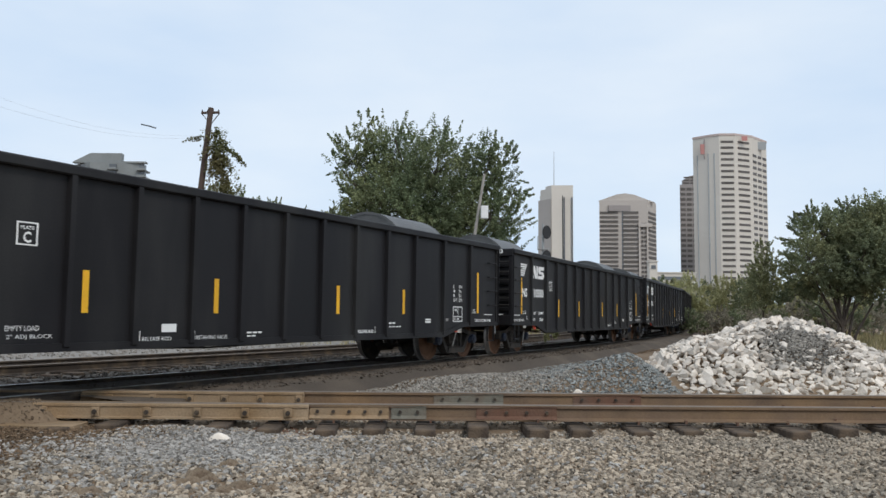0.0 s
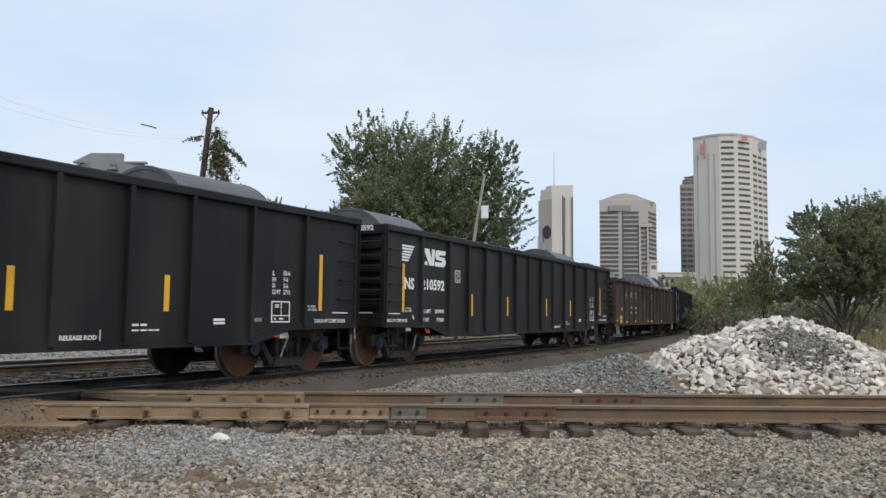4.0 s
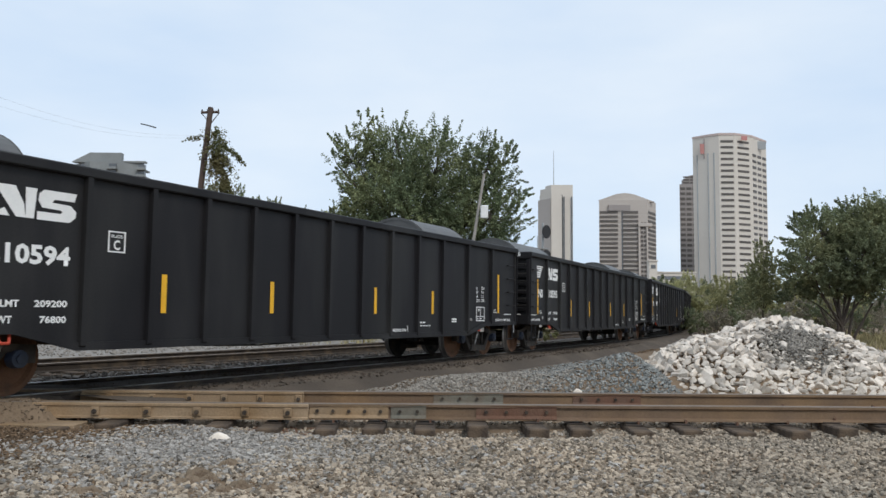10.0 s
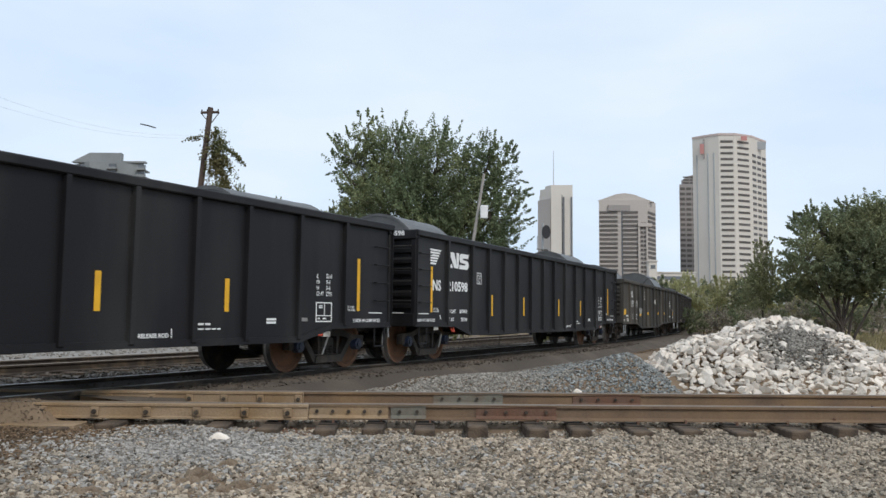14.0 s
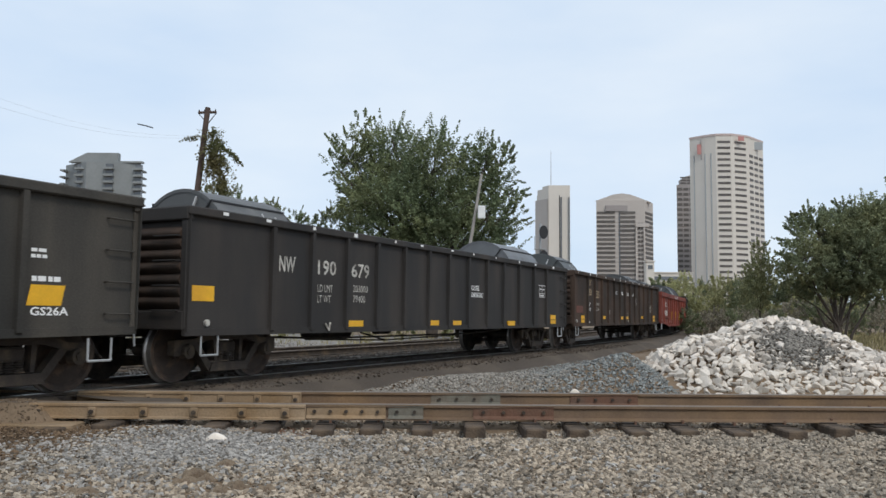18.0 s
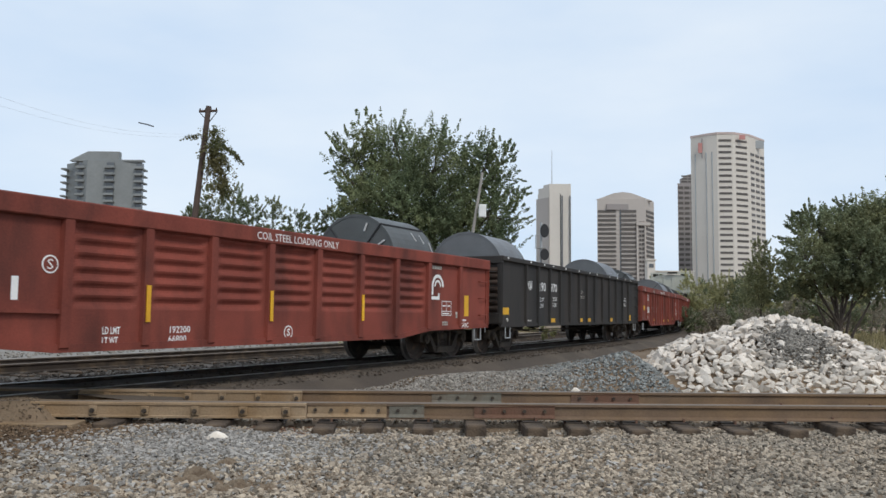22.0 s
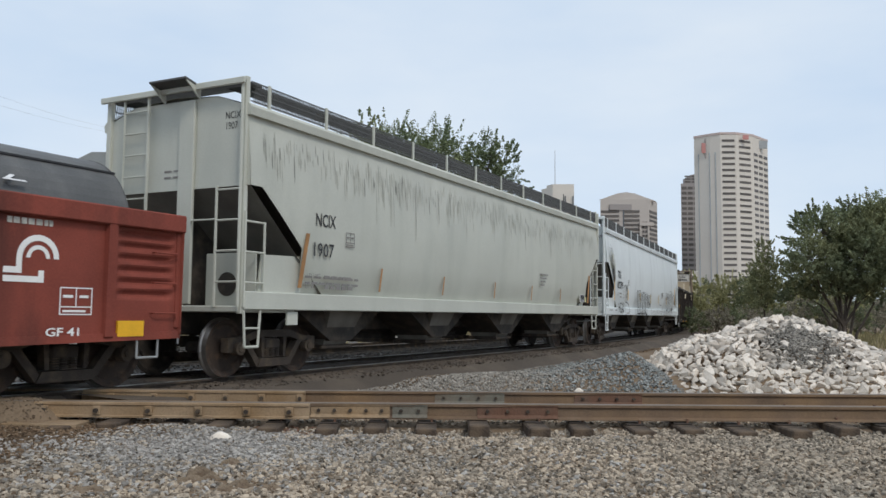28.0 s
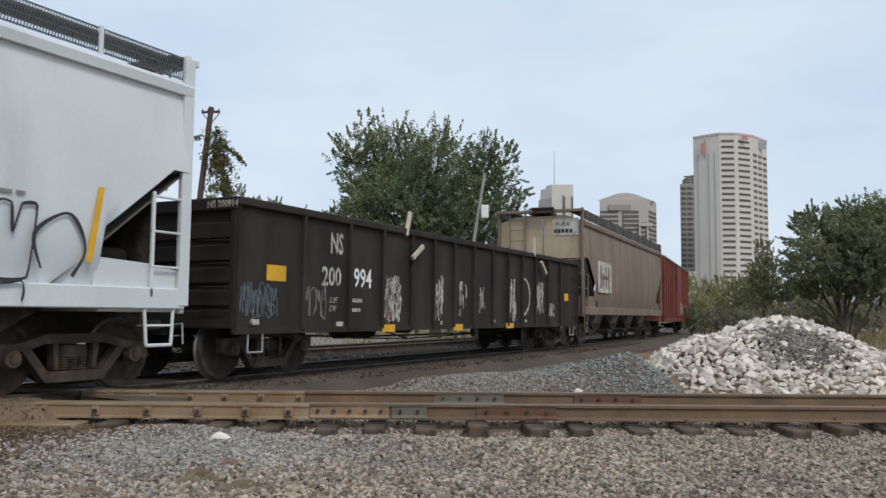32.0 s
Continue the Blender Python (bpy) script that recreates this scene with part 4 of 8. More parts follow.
def coil_shape(r=0.95, length=1.9):
    """A steel coil lying along the car, under a strapped cover."""
    s, n = Shape(), 48
    prof = [(r * math.cos(math.pi * (i / n) * 2), r * math.sin(math.pi * (i / n) * 2)) for i in range(n)]
    s.prism(prof, "x", 0.0, length)
    return s


def build_coil(label, group, r, length, mats, chalk=None, strap=True, ticks=False):
    c = thing("steel_coil", label, "steel coil", group)
    part("roll", coil_shape(r, length), mats, c, smooth=False)
    n = 36
    for x in (-0.012, length):
        rim = Shape()
        for i in range(n):
            a, b = 2 * math.pi * i / n, 2 * math.pi * (i + 1) / n
            q = [(r + 0.008, a), (r + 0.008, b), (r - 0.05, b), (r - 0.05, a)]
            rim.add([(x + d, rr * math.cos(t), rr * math.sin(t)) for d in (0, 0.012) for rr, t in q], [(0, 1, 2, 3), (4, 5, 6, 7), (0, 1, 5, 4), (2, 3, 7, 6)])
        part("edge_protector", rim, mats, c)
    if strap:
        for a in (50, 130):
            t = radians(a)
            u = Vector((0, math.cos(t), math.sin(t)))
            part("strap", Shape().tube([Vector((-0.02, 0, 0)) + u * 0.35, Vector((-0.02, 0, 0)) + u * (r + 0.015), Vector((length + 0.02, 0, 0)) + u * (r + 0.015)], 0.018, 4), BLACK_STEEL, c)
    if ticks:
        for a in (112, 150, 172):
            u = Vector((0, math.cos(radians(a)), math.sin(radians(a))))
            part("tape_tag", Shape().rod(Vector((-0.03, 0, 0)) + u * 0.72, Vector((-0.03, 0, 0)) + u * 0.90, 0.02, n=4), CHALK, c)
        for x, a in ((0.62 * length, 138), (0.8 * length, 140), (0.95 * length, 150)):
            u, w = (Vector((0, math.cos(radians(b)), math.sin(radians(b)))) * (r + 0.004) for b in (a, a + 13))
            part("chalk_mark", Shape().rod(Vector((x, 0, 0)) + u, Vector((x, 0, 0)) + w, 0.012, n=4), CHALK, c)
    if chalk:
        rows = letters(chalk, 0.3, 0.3 + 0.28 * len(chalk), -0.18, 0.18, 0, CHALK, c, name="chalk_mark")
        rows.matrix_basis = Matrix.Translation((0, (r + 0.004) * math.cos(radians(150)), (r + 0.004) * math.sin(radians(150)))) @ Euler((radians(-60), 0, 0)).to_matrix().to_4x4()
    return c


# ---------------------------------------------------------------- covered hoppers and boxcar
def hopper(label, length, paint, top, group, panel_dark, curved=0.10, end_paint=None, apron=1.70, plate_low=1.10):
    """A covered hopper: curved side sheets, sloped end sheets, roof walk and outlet hoppers."""
    car = thing("hopper_car", label, "hopper car", group)
    z0, z1 = 1.32, top
    slope_x, cut_z = 1.35, 2.95
    # section of the body from the side sill up to the roof ridge
    sec = [(-1.42, z0)] + [(-1.50 - curved * math.sin(math.pi * k / 8) * 0.9, z0 + (z1 - 0.38 - z0) * k / 8) for k in range(1, 8)] + [(-1.50, z1 - 0.36), (-1.44, z1 - 0.24), (-1.1, z1 - 0.06), (0, z1)]

    cut = ((0.0, cut_z), (0.30, cut_z), (1.36, 2.08), (1.40, z0))

    def zmin(x):
        d = min(x, length - x)
        return z0 if d >= 1.40 else belly(d, cut)
    for side in (None, flip(length)):
        s = Shape()
        ends = (0.03, 0.12, 0.30, 0.5, 0.8, 1.1, 1.36, 1.40)
        xs = sorted(set(list(ends) + steps(1.75, length - 1.75, 12) + [length - q for q in ends]))
        for x in xs:
            lo = zmin(x)
            for k, (yy, zz) in enumerate(sec[:9]):
                f = k / 8
                z = lo + (z1 - 0.36 - lo) * f
                g = (z - z0) / (z1 - 0.36 - z0)
                s.v.append((x, -1.50 - curved * 0.9 * math.sin(math.pi * min(1, max(0, g))) + 0.08 * (1 - min(1, g * 8)), z))
        n = 9
        s.f = [(i * n + k, (i + 1) * n + k, (i + 1) * n + k + 1, i * n + k + 1) for i in range(len(xs) - 1) for k in range(n - 1)]
        s.s = [0] * len(s.f)
        part("side_sheet", s, paint, car, m=side, smooth=True)
        part("eave_rail", Shape().prism([(-1.58, z1 - 0.44), (-1.44, z1 - 0.44), (-1.44, z1 - 0.24), (-1.54, z1 - 0.26), (-1.60, z1 - 0.32)], "x", 0.0, length), paint, car, m=side)
        s = Shape()
        s.add([(0.02, -1.46, z1 - 0.26), (length - 0.02, -1.46, z1 - 0.26), (length - 0.02, -0.9, z1 - 0.08), (0.02, -0.9, z1 - 0.08), (0.02, 0, z1 - 0.02), (length - 0.02, 0, z1 - 0.02)], [(0, 1, 2, 3), (3, 2, 5, 4)])
        part("roof_sheet", s, paint, car, m=side)
        part("side_sill", Shape().box(0.0, length, -1.56, -1.40, 1.06, 1.34, b=0.015), paint, car, m=side)
        # running board with open mesh along the roof
        part("roof_walk", Shape().box(0.15, length - 0.15, -1.38, -0.95, z1 + 0.06, z1 + 0.10), WALK_STEEL, car, m=side)
        x = 0.50
        while x < length:
            part("roof_post", Shape().box(x - 0.028, x + 0.028, -1.53, -1.50, z1 - 0.30, z1 + 0.12), paint, car, m=side)
            x += 1.55
        lat = Shape()
        for q in (z1 + 0.10, z1 - 0.06, z1 - 0.20):
            lat.box(0.1, length - 0.1, -1.497, -1.483, q - 0.008, q + 0.008)
        x = 0.15
        while x < length - 0.1:
            lat.prism([(x, z1 - 0.22), (x + 0.014, z1 - 0.22), (x + 0.084, z1 + 0.10), (x + 0.07, z1 + 0.10)], "y", -1.495, -1.485)
            x += 0.040
        tagged(part("walk_edge_mesh", lat, WALK_STEEL, car, m=side), kind="stuff")
    for e in (None, flip(length)):
        part("end_sheet", Shape().prism([(-1.57, cut_z), (1.57, cut_z), (1.555, 3.5), (1.50, z1 - 0.3), (0.9, z1 - 0.08), (-0.9, z1 - 0.08), (-1.50, z1 - 0.3), (-1.555, 3.5)], "x", 0.03, 0.05), end_paint or paint, car, m=e)
        # darker than the car paint: shade of the end opening in its colour
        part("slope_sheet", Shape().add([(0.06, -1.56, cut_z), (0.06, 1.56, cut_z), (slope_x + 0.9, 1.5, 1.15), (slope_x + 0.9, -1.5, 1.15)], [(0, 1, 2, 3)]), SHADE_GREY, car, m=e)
        # dark plate added to stop the view through the shaded end opening
        part("centre_web", Shape().prism([(0.35, 1.12), (1.95, 1.12), (1.95, 1.40), (0.25, 2.75)], "y", -0.02, 0.02), GRIME, car, m=e)
        part("end_platform", Shape().box(-0.05, slope_x, -1.46, 1.46, 1.02, 1.12, b=0.015), panel_dark, car, m=e)
        part("end_stiffener", Shape().box(-0.03, 0.03, -0.46, -0.14, 1.14, z1 - 0.10, b=0.012), end_paint or paint, car, m=e)
        for q in (-1.46, 1.46):
            part("corner_post", Shape().box(-0.03, 0.06, q - 0.05, q + 0.05, 1.0, z1 + 0.16, b=0.01), paint, car, m=e)
        for k in range(9):
            part("grating_bar", Shape().box(-0.08 + 0.05 * k, -0.06 + 0.05 * k, -1.5, 1.5, z1 + 0.06, z1 + 0.09), WALK_STEEL, car, m=e)
        part("roof_end_rail", Shape().box(-0.14, -0.09, -1.55, 1.55, z1 + 0.02, z1 + 0.12, b=0.01), paint, car, m=e)
        step = part("brake_platform", Shape().prism([(-0.36, z1 + 0.15), (-0.02, z1 + 0.07), (-0.02, z1 + 0.10), (-0.36, z1 + 0.18)], "y", -0.58, 0.20), WALK_STEEL, car, m=e)
        for q in (-0.56, 0.18):
            part("platform_bracket", Shape().prism([(-0.34, z1 + 0.14), (-0.02, z1 + 0.06), (-0.02, z1 - 0.12)], "y", q - 0.012, q + 0.012), paint, step)
        lad = part("end_ladder", Shape().rod((-0.08, -1.48, 1.1), (-0.08, -1.48, z1 + 0.05), 0.026, n=6), paint, car, m=e)
        part("ladder_rail", Shape().rod((-0.06, -1.0, 1.1), (-0.06, -1.0, 2.96), 0.024, n=6), paint, lad)
        for i in range(4):
            part("rung", Shape().rod((-0.06, -1.48, 1.48 + 0.47 * i), (-0.06, -1.0, 1.48 + 0.47 * i), 0.017, n=6), paint, lad)
        part("grab_rail", Shape().tube([(-0.02, -0.46, 2.40), (-0.06, -0.5, 2.44), (-0.06, -1.0, 2.44)], 0.014), paint, lad)
        lad = part("brake_ladder", Shape().rod((-0.06, 0.50, 2.55), (-0.06, 0.50, z1 + 0.05), 0.03, n=6), paint, car, m=e)
        part("ladder_rail", Shape().rod((-0.06, 1.05, 2.75), (-0.06, 1.05, z1 + 0.05), 0.022, n=6), paint, lad)
        for i in range(5):
            part("rung", Shape().rod((-0.06, 0.50, 2.85 + 0.36 * i), (-0.06, 1.05, 2.85 + 0.36 * i), 0.014, n=6), paint, lad)
        lad = part("side_ladder", Shape().rod((0.0, -1.53, 1.1), (0.0, -1.53, 2.55), 0.022, n=6), paint, car, m=e)
        part("ladder_rail", Shape().rod((0.45, -1.53, 1.34), (0.45, -1.53, 2.42), 0.022, n=6), paint, lad)
        for i in range(3):
            part("rung", Shape().rod((0.0, -1.53, 1.47 + 0.465 * i), (0.45, -1.53, 1.47 + 0.465 * i), 0.017, n=6), paint, lad)
        part("sill_step", Shape().tube([(0.02, -1.52, 1.06), (0.06, -1.52, 0.50), (0.36, -1.52, 0.50), (0.40, -1.52, 1.06)], 0.022).rod((0.04, -1.52, 0.78), (0.38, -1.52, 0.78), 0.016), paint, car, m=e)
    # plated end structure under the leading slope, with a dark disc for a hole each side
    for q in (-1, 1):
        part("end_apron", Shape().prism([(0.34, 1.10), (1.46, 1.10), (1.42, apron), (0.45, apron - 0.03)], "y", q * 1.47 - 0.015, q * 1.47 + 0.015), paint, car)
        if plate_low < 2:
            part("end_apron", Shape().prism([(length - 1.46, 1.10), (length - 0.06, 1.10), (length - 0.06, apron - 0.12), (length - 0.6, apron - 0.04), (length - 1.42, apron)], "y", q * 1.47 - 0.015, q * 1.47 + 0.015), paint, car)
        web = part("end_bulkhead", Shape().box(0.34, 0.37, q * 0.96 - 0.50, q * 0.96 + 0.50, 1.10, apron), paint, car)
        # disc laid on the web: the hole's darkness as colour
        part("web_hole", Shape().rod((0.338, q * 0.9, 1.46), (0.330, q * 0.9, 1.46), 0.19, n=20), GRIME, web)
    # dark plates added beside the brake gear to keep the trailing opening dark
    part("trailing_bulkhead", Shape().box(length - 0.52, length - 0.49, -1.40, 1.40, 1.10, 2.45), GRIME, car)
    part("brake_rigging", Shape().box(length - 1.45, length - 1.30, -1.30, 1.30, 1.10, 1.92).box(length - 1.25, length - 0.75, -0.75, -0.25, 1.12, 1.60, b=0.03).rod((length - 1.2, -0.95, 1.75), (length - 0.6, -0.95, 1.75), 0.13, n=10), GRIME, car)
    # the ladder and step at the trailing corner of the near side
    a = length - 0.62
    lad = part("side_ladder", Shape().box(length - 0.10, length - 0.05, -1.56, -1.50, 1.12, 2.70), paint, car)
    part("ladder_rail", Shape().box(a, a + 0.05, -1.56, -1.53, 1.22, 2.62), paint, lad)
    for i in range(3):
        part("rung", Shape().rod((a, -1.55, 1.62 + 0.47 * i), (length - 0.05, -1.55, 1.62 + 0.47 * i), 0.017, n=6), paint, lad)
    part("sill_step", Shape().tube([(a - 0.05, -1.52, 1.06), (a, -1.52, 0.58), (a + 0.42, -1.52, 0.58), (a + 0.44, -1.52, 1.06)], 0.024).rod((a, -1.52, 0.84), (a + 0.43, -1.52, 0.84), 0.017), paint, car)
    part("corner_plate", Shape().box(length - (0.13 if plate_low < 2 else 0.03), length + 0.05, -1.575, -1.50, plate_low, z1 + 0.10, b=0.012), paint, car)
    cs = Shape().box(0.0, length, -0.2, 0.2, 0.68, 1.06, b=0.01)
    part("centre_sill", cs, GRIME, car)
    n = 4
    for i in range(n):
        x = 3.2 + (length - 6.4) * i / (n - 1)
        for q in (-1, 1):
            s = Shape().add([(x - 0.62, q * 0.12, 1.2), (x + 0.62, q * 0.12, 1.2), (x + 0.62, q * 1.36, 1.3), (x - 0.62, q * 1.36, 1.3),
                             (x - 0.36, q * 0.25, 0.45), (x + 0.36, q * 0.25, 0.45), (x + 0.36, q * 0.98, 0.45), (x - 0.36, q * 0.98, 0.45)],
                            [(0, 1, 2, 3), (4, 5, 6, 7), (0, 1, 5, 4), (1, 2, 6, 5), (2, 3, 7, 6), (3, 0, 4, 7)])
            b = part("outlet_hopper", s, OUTLET if q < 0 else GRIME, car)
            # bay slopes darker than the outlets: shade of downward faces put into the colour
            part("bay_slope", Shape().prism([(x - 1.7, 1.25), (x + 1.7, 1.25), (x + 0.34, 0.52), (x - 0.34, 0.52)], "y", min(q * 0.2, q * 1.12), max(q * 0.2, q * 1.12)), GRIME, b)
            part("outlet_gate", Shape().box(x - 0.42, x + 0.42, q * 0.6 - 0.42, q * 0.6 + 0.42, 0.36, 0.45, b=0.01).rod((x - 0.5, q * 1.02, 0.40), (x + 0.5, q * 1.02, 0.40), 0.03), GRIME_TAN, b)
    for x in (1.32, length - 1.32):
        make_truck(car, x, GRIME_TAN, OLD_FACE, False, gear_meshes)
    coupler(car, -0.05, -1)
    coupler(car, length + 0.05, 1)
    return car


def ribbon(s, pts, r, y, closed=False, tight=1.0):
    """A sprayed line through points (x, z), rounded, of uneven width."""
    n = len(pts)
    at = (lambda k: pts[k % n]) if closed else (lambda k: pts[min(n - 1, max(0, k))])
    path = []
    for k in range(n if closed else n - 1):
        p0, p1, p2, p3 = (Vector(at(k + q)) for q in (-1, 0, 1, 2))
        for q in range(5):
            t = q / 5
            h = t * t * (3 - 2 * t)
            path.append(p1 + (p2 - p1) * h + tight * 0.5 * ((p2 - p0) * (t ** 3 - 2 * t * t + t) + (p3 - p1) * (t ** 3 - t * t)))
    if not closed:
        path.append(Vector(pts[-1]))
    m, base = len(path), len(s.v)
    for k, p in enumerate(path):
        d = (path[(k + 1) % m] if closed or k < m - 1 else p) - (path[k - 1] if closed or k else p)
        d = d.normalized() if d.length > 1e-6 else Vector((1, 0))
        w = r * (1 + 0.28 * math.sin(k * 0.63 + pts[0][0] * 7))
        s.v += [(p.x - d.y * w, y, p.y + d.x * w), (p.x + d.y * w, y, p.y - d.x * w)]
    for k in range(m if closed else m - 1):
        a, b = base + 2 * k, base + 2 * ((k + 1) % m)
        s.f.append((a, a + 1, b + 1, b))
        s.s.append(0)


BLOCKS = (((0, 0), (0.06, 1), (0.36, 1), (0.46, 0.6), (0.6, 1), (0.95, 1), (0.9, 0)),
          ((0, 0), (0.16, 0.6), (0.3, 1), (0.72, 0.96), (0.86, 0.5), (1, 0), (0.5, 0.1)),
          ((0.1, 0), (0.0, 0.5), (0.3, 1), (0.9, 0.95), (0.78, 0.55), (1, 0.15), (0.6, 0)),
          ((0.1, 0), (0.05, 1), (0.5, 1), (0.52, 0.3), (0.95, 0.28), (0.9, 0)),
          ((0.1, 0), (0.2, 1), (0.8, 1), (0.9, 0)),
          ((0.1, 0.2), (0.05, 0.75), (0.4, 1), (0.9, 0.85), (0.9, 0.55), (0.5, 0.45), (0.95, 0.3), (0.8, 0), (0.35, 0)))


def block_tag(car, x0, x1, z0, z1, y, r, order, m, lean=0.08, name="graffiti"):
    """Outlined block shapes side by side that form no word."""
    w = (x1 - x0) / len(order)
    for i, k in enumerate(order):
        s = Shape()
        pts = [(x0 + w * (i + a * 1.06 + lean * b), z0 + (z1 - z0) * (b + 0.05 * math.sin(i * 2.1))) for a, b in BLOCKS[k]]
        ribbon(s, pts, r, y - 0.002 * (i % 2), True, 0.35)
        if k == 5:
            cx, cz = x0 + w * (i + 0.5), z0 + (z1 - z0) * (0.55 if k == 1 else 0.72)
            ribbon(s, [(cx - 0.08 * w, cz - 0.08), (cx + 0.08 * w, cz - 0.06), (cx + 0.03 * w, cz + 0.08)], r * 0.8, y - 0.001, True)
        part(name, s, m, car)


def loop_tag(car, x0, x1, z0, z1, y, r, n, seed, m, name="graffiti"):
    """Round loops and hooks run together that form no word."""
    rnd = random.Random(seed)
    w = (x1 - x0) / n
    for i in range(n):
        a, k = x0 + w * i, rnd.randrange(4)
        shape = (((0.05, 0.0), (0.0, 0.6), (0.35, 1.0), (0.9, 0.9), (1.05, 0.4), (0.8, 0.0)), ((0.1, 0.9), (0.3, 0.1), (0.7, 0.0), (0.95, 0.5), (0.6, 0.95), (0.45, 0.5)),
                 ((0.0, 0.1), (0.25, 1.0), (0.5, 0.55), (0.75, 1.0), (1.0, 0.05)), ((0.9, 0.85), (0.3, 0.9), (0.2, 0.5), (0.85, 0.45), (0.8, 0.05), (0.1, 0.08)))[k]
        s = Shape()
        ribbon(s, [(a + w * (p + rnd.uniform(-0.16, 0.16)), z0 + (z1 - z0) * (q + rnd.uniform(-0.13, 0.13))) for p, q in shape], r, y - 0.001 * (i % 3))
        part(name, s, m, car)


def scraped(car, x0, x1, z0, z1, seed, dense):
    """Old white paint scraped down to rust in ragged upright strokes."""
    rnd = random.Random(seed)
    for tone, share, r in ((LETTER_OLD, 1.2, 0.026), (RUST_BAR, 0.4, 0.030), (LETTER_GREY, 0.6, 0.026)):
        s = Shape()
        for k in range(max(2, int(34 * dense * share * (x1 - x0) / 0.5))):
            a, h = rnd.uniform(x0, x1), rnd.uniform(0.10, 0.42) * (z1 - z0)
            b = rnd.uniform(z0, z1 - h)
            ribbon(s, [(a, b), (a + rnd.uniform(-0.05, 0.05), b + h * 0.5), (a + rnd.uniform(-0.07, 0.07), b + h)], r * rnd.uniform(0.5, 1.3), -1.5065 - 0.0002 * (k % 14))
        tagged(part("scraped_paint", s, tone, car), kind="stuff")


def boxcar(label, length, group):
    car = thing("boxcar", label, "boxcar", group)
    for side in (None, flip(length)):
        x = 0.0
        while x < length - 0.1:
            w = 1.15
            part("side_panel", Shape().box(x, min(length, x + w), -1.52, -1.50, 0.95, 4.15), RED, car, m=side)
            part("side_post", Shape().box(x, x + 0.1, -1.575, -1.52, 0.95, 4.15, b=0.008), RED, car, m=side)
            x += w
        part("door", Shape().box(length / 2 - 1.5, length / 2 + 1.5, -1.60, -1.54, 1.05, 4.0, b=0.012), RED, car, m=side)
        part("side_sill", Shape().box(0, length, -1.55, -1.45, 0.75, 0.98, b=0.01), RED, car, m=side)
        part("roof_sheet", Shape().add([(0, -1.58, 4.15), (length, -1.58, 4.15), (length, 0, 4.45), (0, 0, 4.45), (0, -1.58, 4.08), (length, -1.58, 4.08)], [(0, 1, 2, 3), (0, 1, 5, 4)]), SHADE_GREY, car, m=side)
    for e in (None, flip(length)):
        part("end_sheet", Shape().prism([(-1.5, 0.8), (1.5, 0.8), (1.5, 4.12), (0, 4.42), (-1.5, 4.12)], "x", 0.0, 0.03), RED, car, m=e)
        for i in range(9):
            part("end_rib", Shape().box(-0.05, 0.0, -1.4, 1.4, 1.1 + i * 0.33, 1.22 + i * 0.33, b=0.01), RED, car, m=e)
    part("centre_sill", Shape().box(0, length, -0.2, 0.2, 0.68, 1.0), GRIME, car)
    part("floor", Shape().box(0, length, -1.48, 1.48, 1.0, 1.06), GRIME, car)
    for x in (1.5, length - 1.5):
        make_truck(car, x, GRIME_TAN, OLD_FACE, False, gear_meshes)
    coupler(car, -0.05, -1)
    coupler(car, length + 0.05, 1)
    bars([(9.0, 9.5, 1.2, 1.9), (10.4, 10.8, 1.2, 1.8), (12.3, 12.7, 1.3, 1.8)], -1.606, LETTER_OLD, car, name="paint_patch")
    return car


# ---------------------------------------------------------------- the train
GROUP = "cars of the freight train"
train = []      # (thing, place of its leading end along the line when the clock shows 13 s, length)
loads = []      # (thing, car's leading end, car length, pose in the car)


def add_coils(u, length, spots):
    for x, proto, r in spots:
        loads.append((proto, u, length, pose(x, 0, 1.08 + r)))


coil_made = {}


def coil(kind, chalk=""):
    """A coil of one of three sorts: tarpaulin-covered, grey-strapped, or bare."""
    key = (kind, chalk)
    if key in coil_made:
        return copy_thing(coil_made[key], Matrix())
    if kind in ("low", "brief"):
        c = build_coil("steel coil under a grey tarpaulin in the gondola", "coils in the gondolas", 1.10, 2.0 if kind == "low" else 1.45, TARP, strap=False)
    elif kind in ("short", "long"):
        c = build_coil("steel coil under a grey tarpaulin in the gondola", "coils in the gondolas", 1.10, 1.65 if kind == "short" else 3.1, TARP, strap=False)
    elif kind == "big":
        c = build_coil("large tarpaulin-covered steel coil in the gondola", "coils in the gondolas", 1.13, 2.5, TARP)
    elif kind == "wide":
        c = build_coil("large bare steel coil with black straps in the gondola", "coils in the gondolas", 1.10, 1.95, COIL, chalk, strap=False)
    elif kind == "stub":
        c = build_coil("short dark steel coil with black straps in the gondola", "coils in the gondolas", 1.04, 1.75, COIL_DARK, chalk, ticks=True)
    elif kind == "wrap":
        c = build_coil("short tarpaulin-wrapped steel coil in the gondola", "coils in the gondolas", 0.98, 1.8, TARP, chalk, ticks=True)
    elif kind == "small":
        c = build_coil("small bare steel coil with black straps in the gondola", "coils in the gondolas", 0.96, 2.0, COIL, chalk)
    elif kind == "tarp":
        c = build_coil("dark tarpaulin-covered steel coil strapped in the gondola", "coils in the gondolas", 1.04, 2.4, TARP, chalk)
    else:
        c = build_coil("grey wrapped steel coil with black straps in the gondola", "coils in the gondolas", 1.04, 2.3, COIL, chalk)
    coil_made[key] = c
    return c


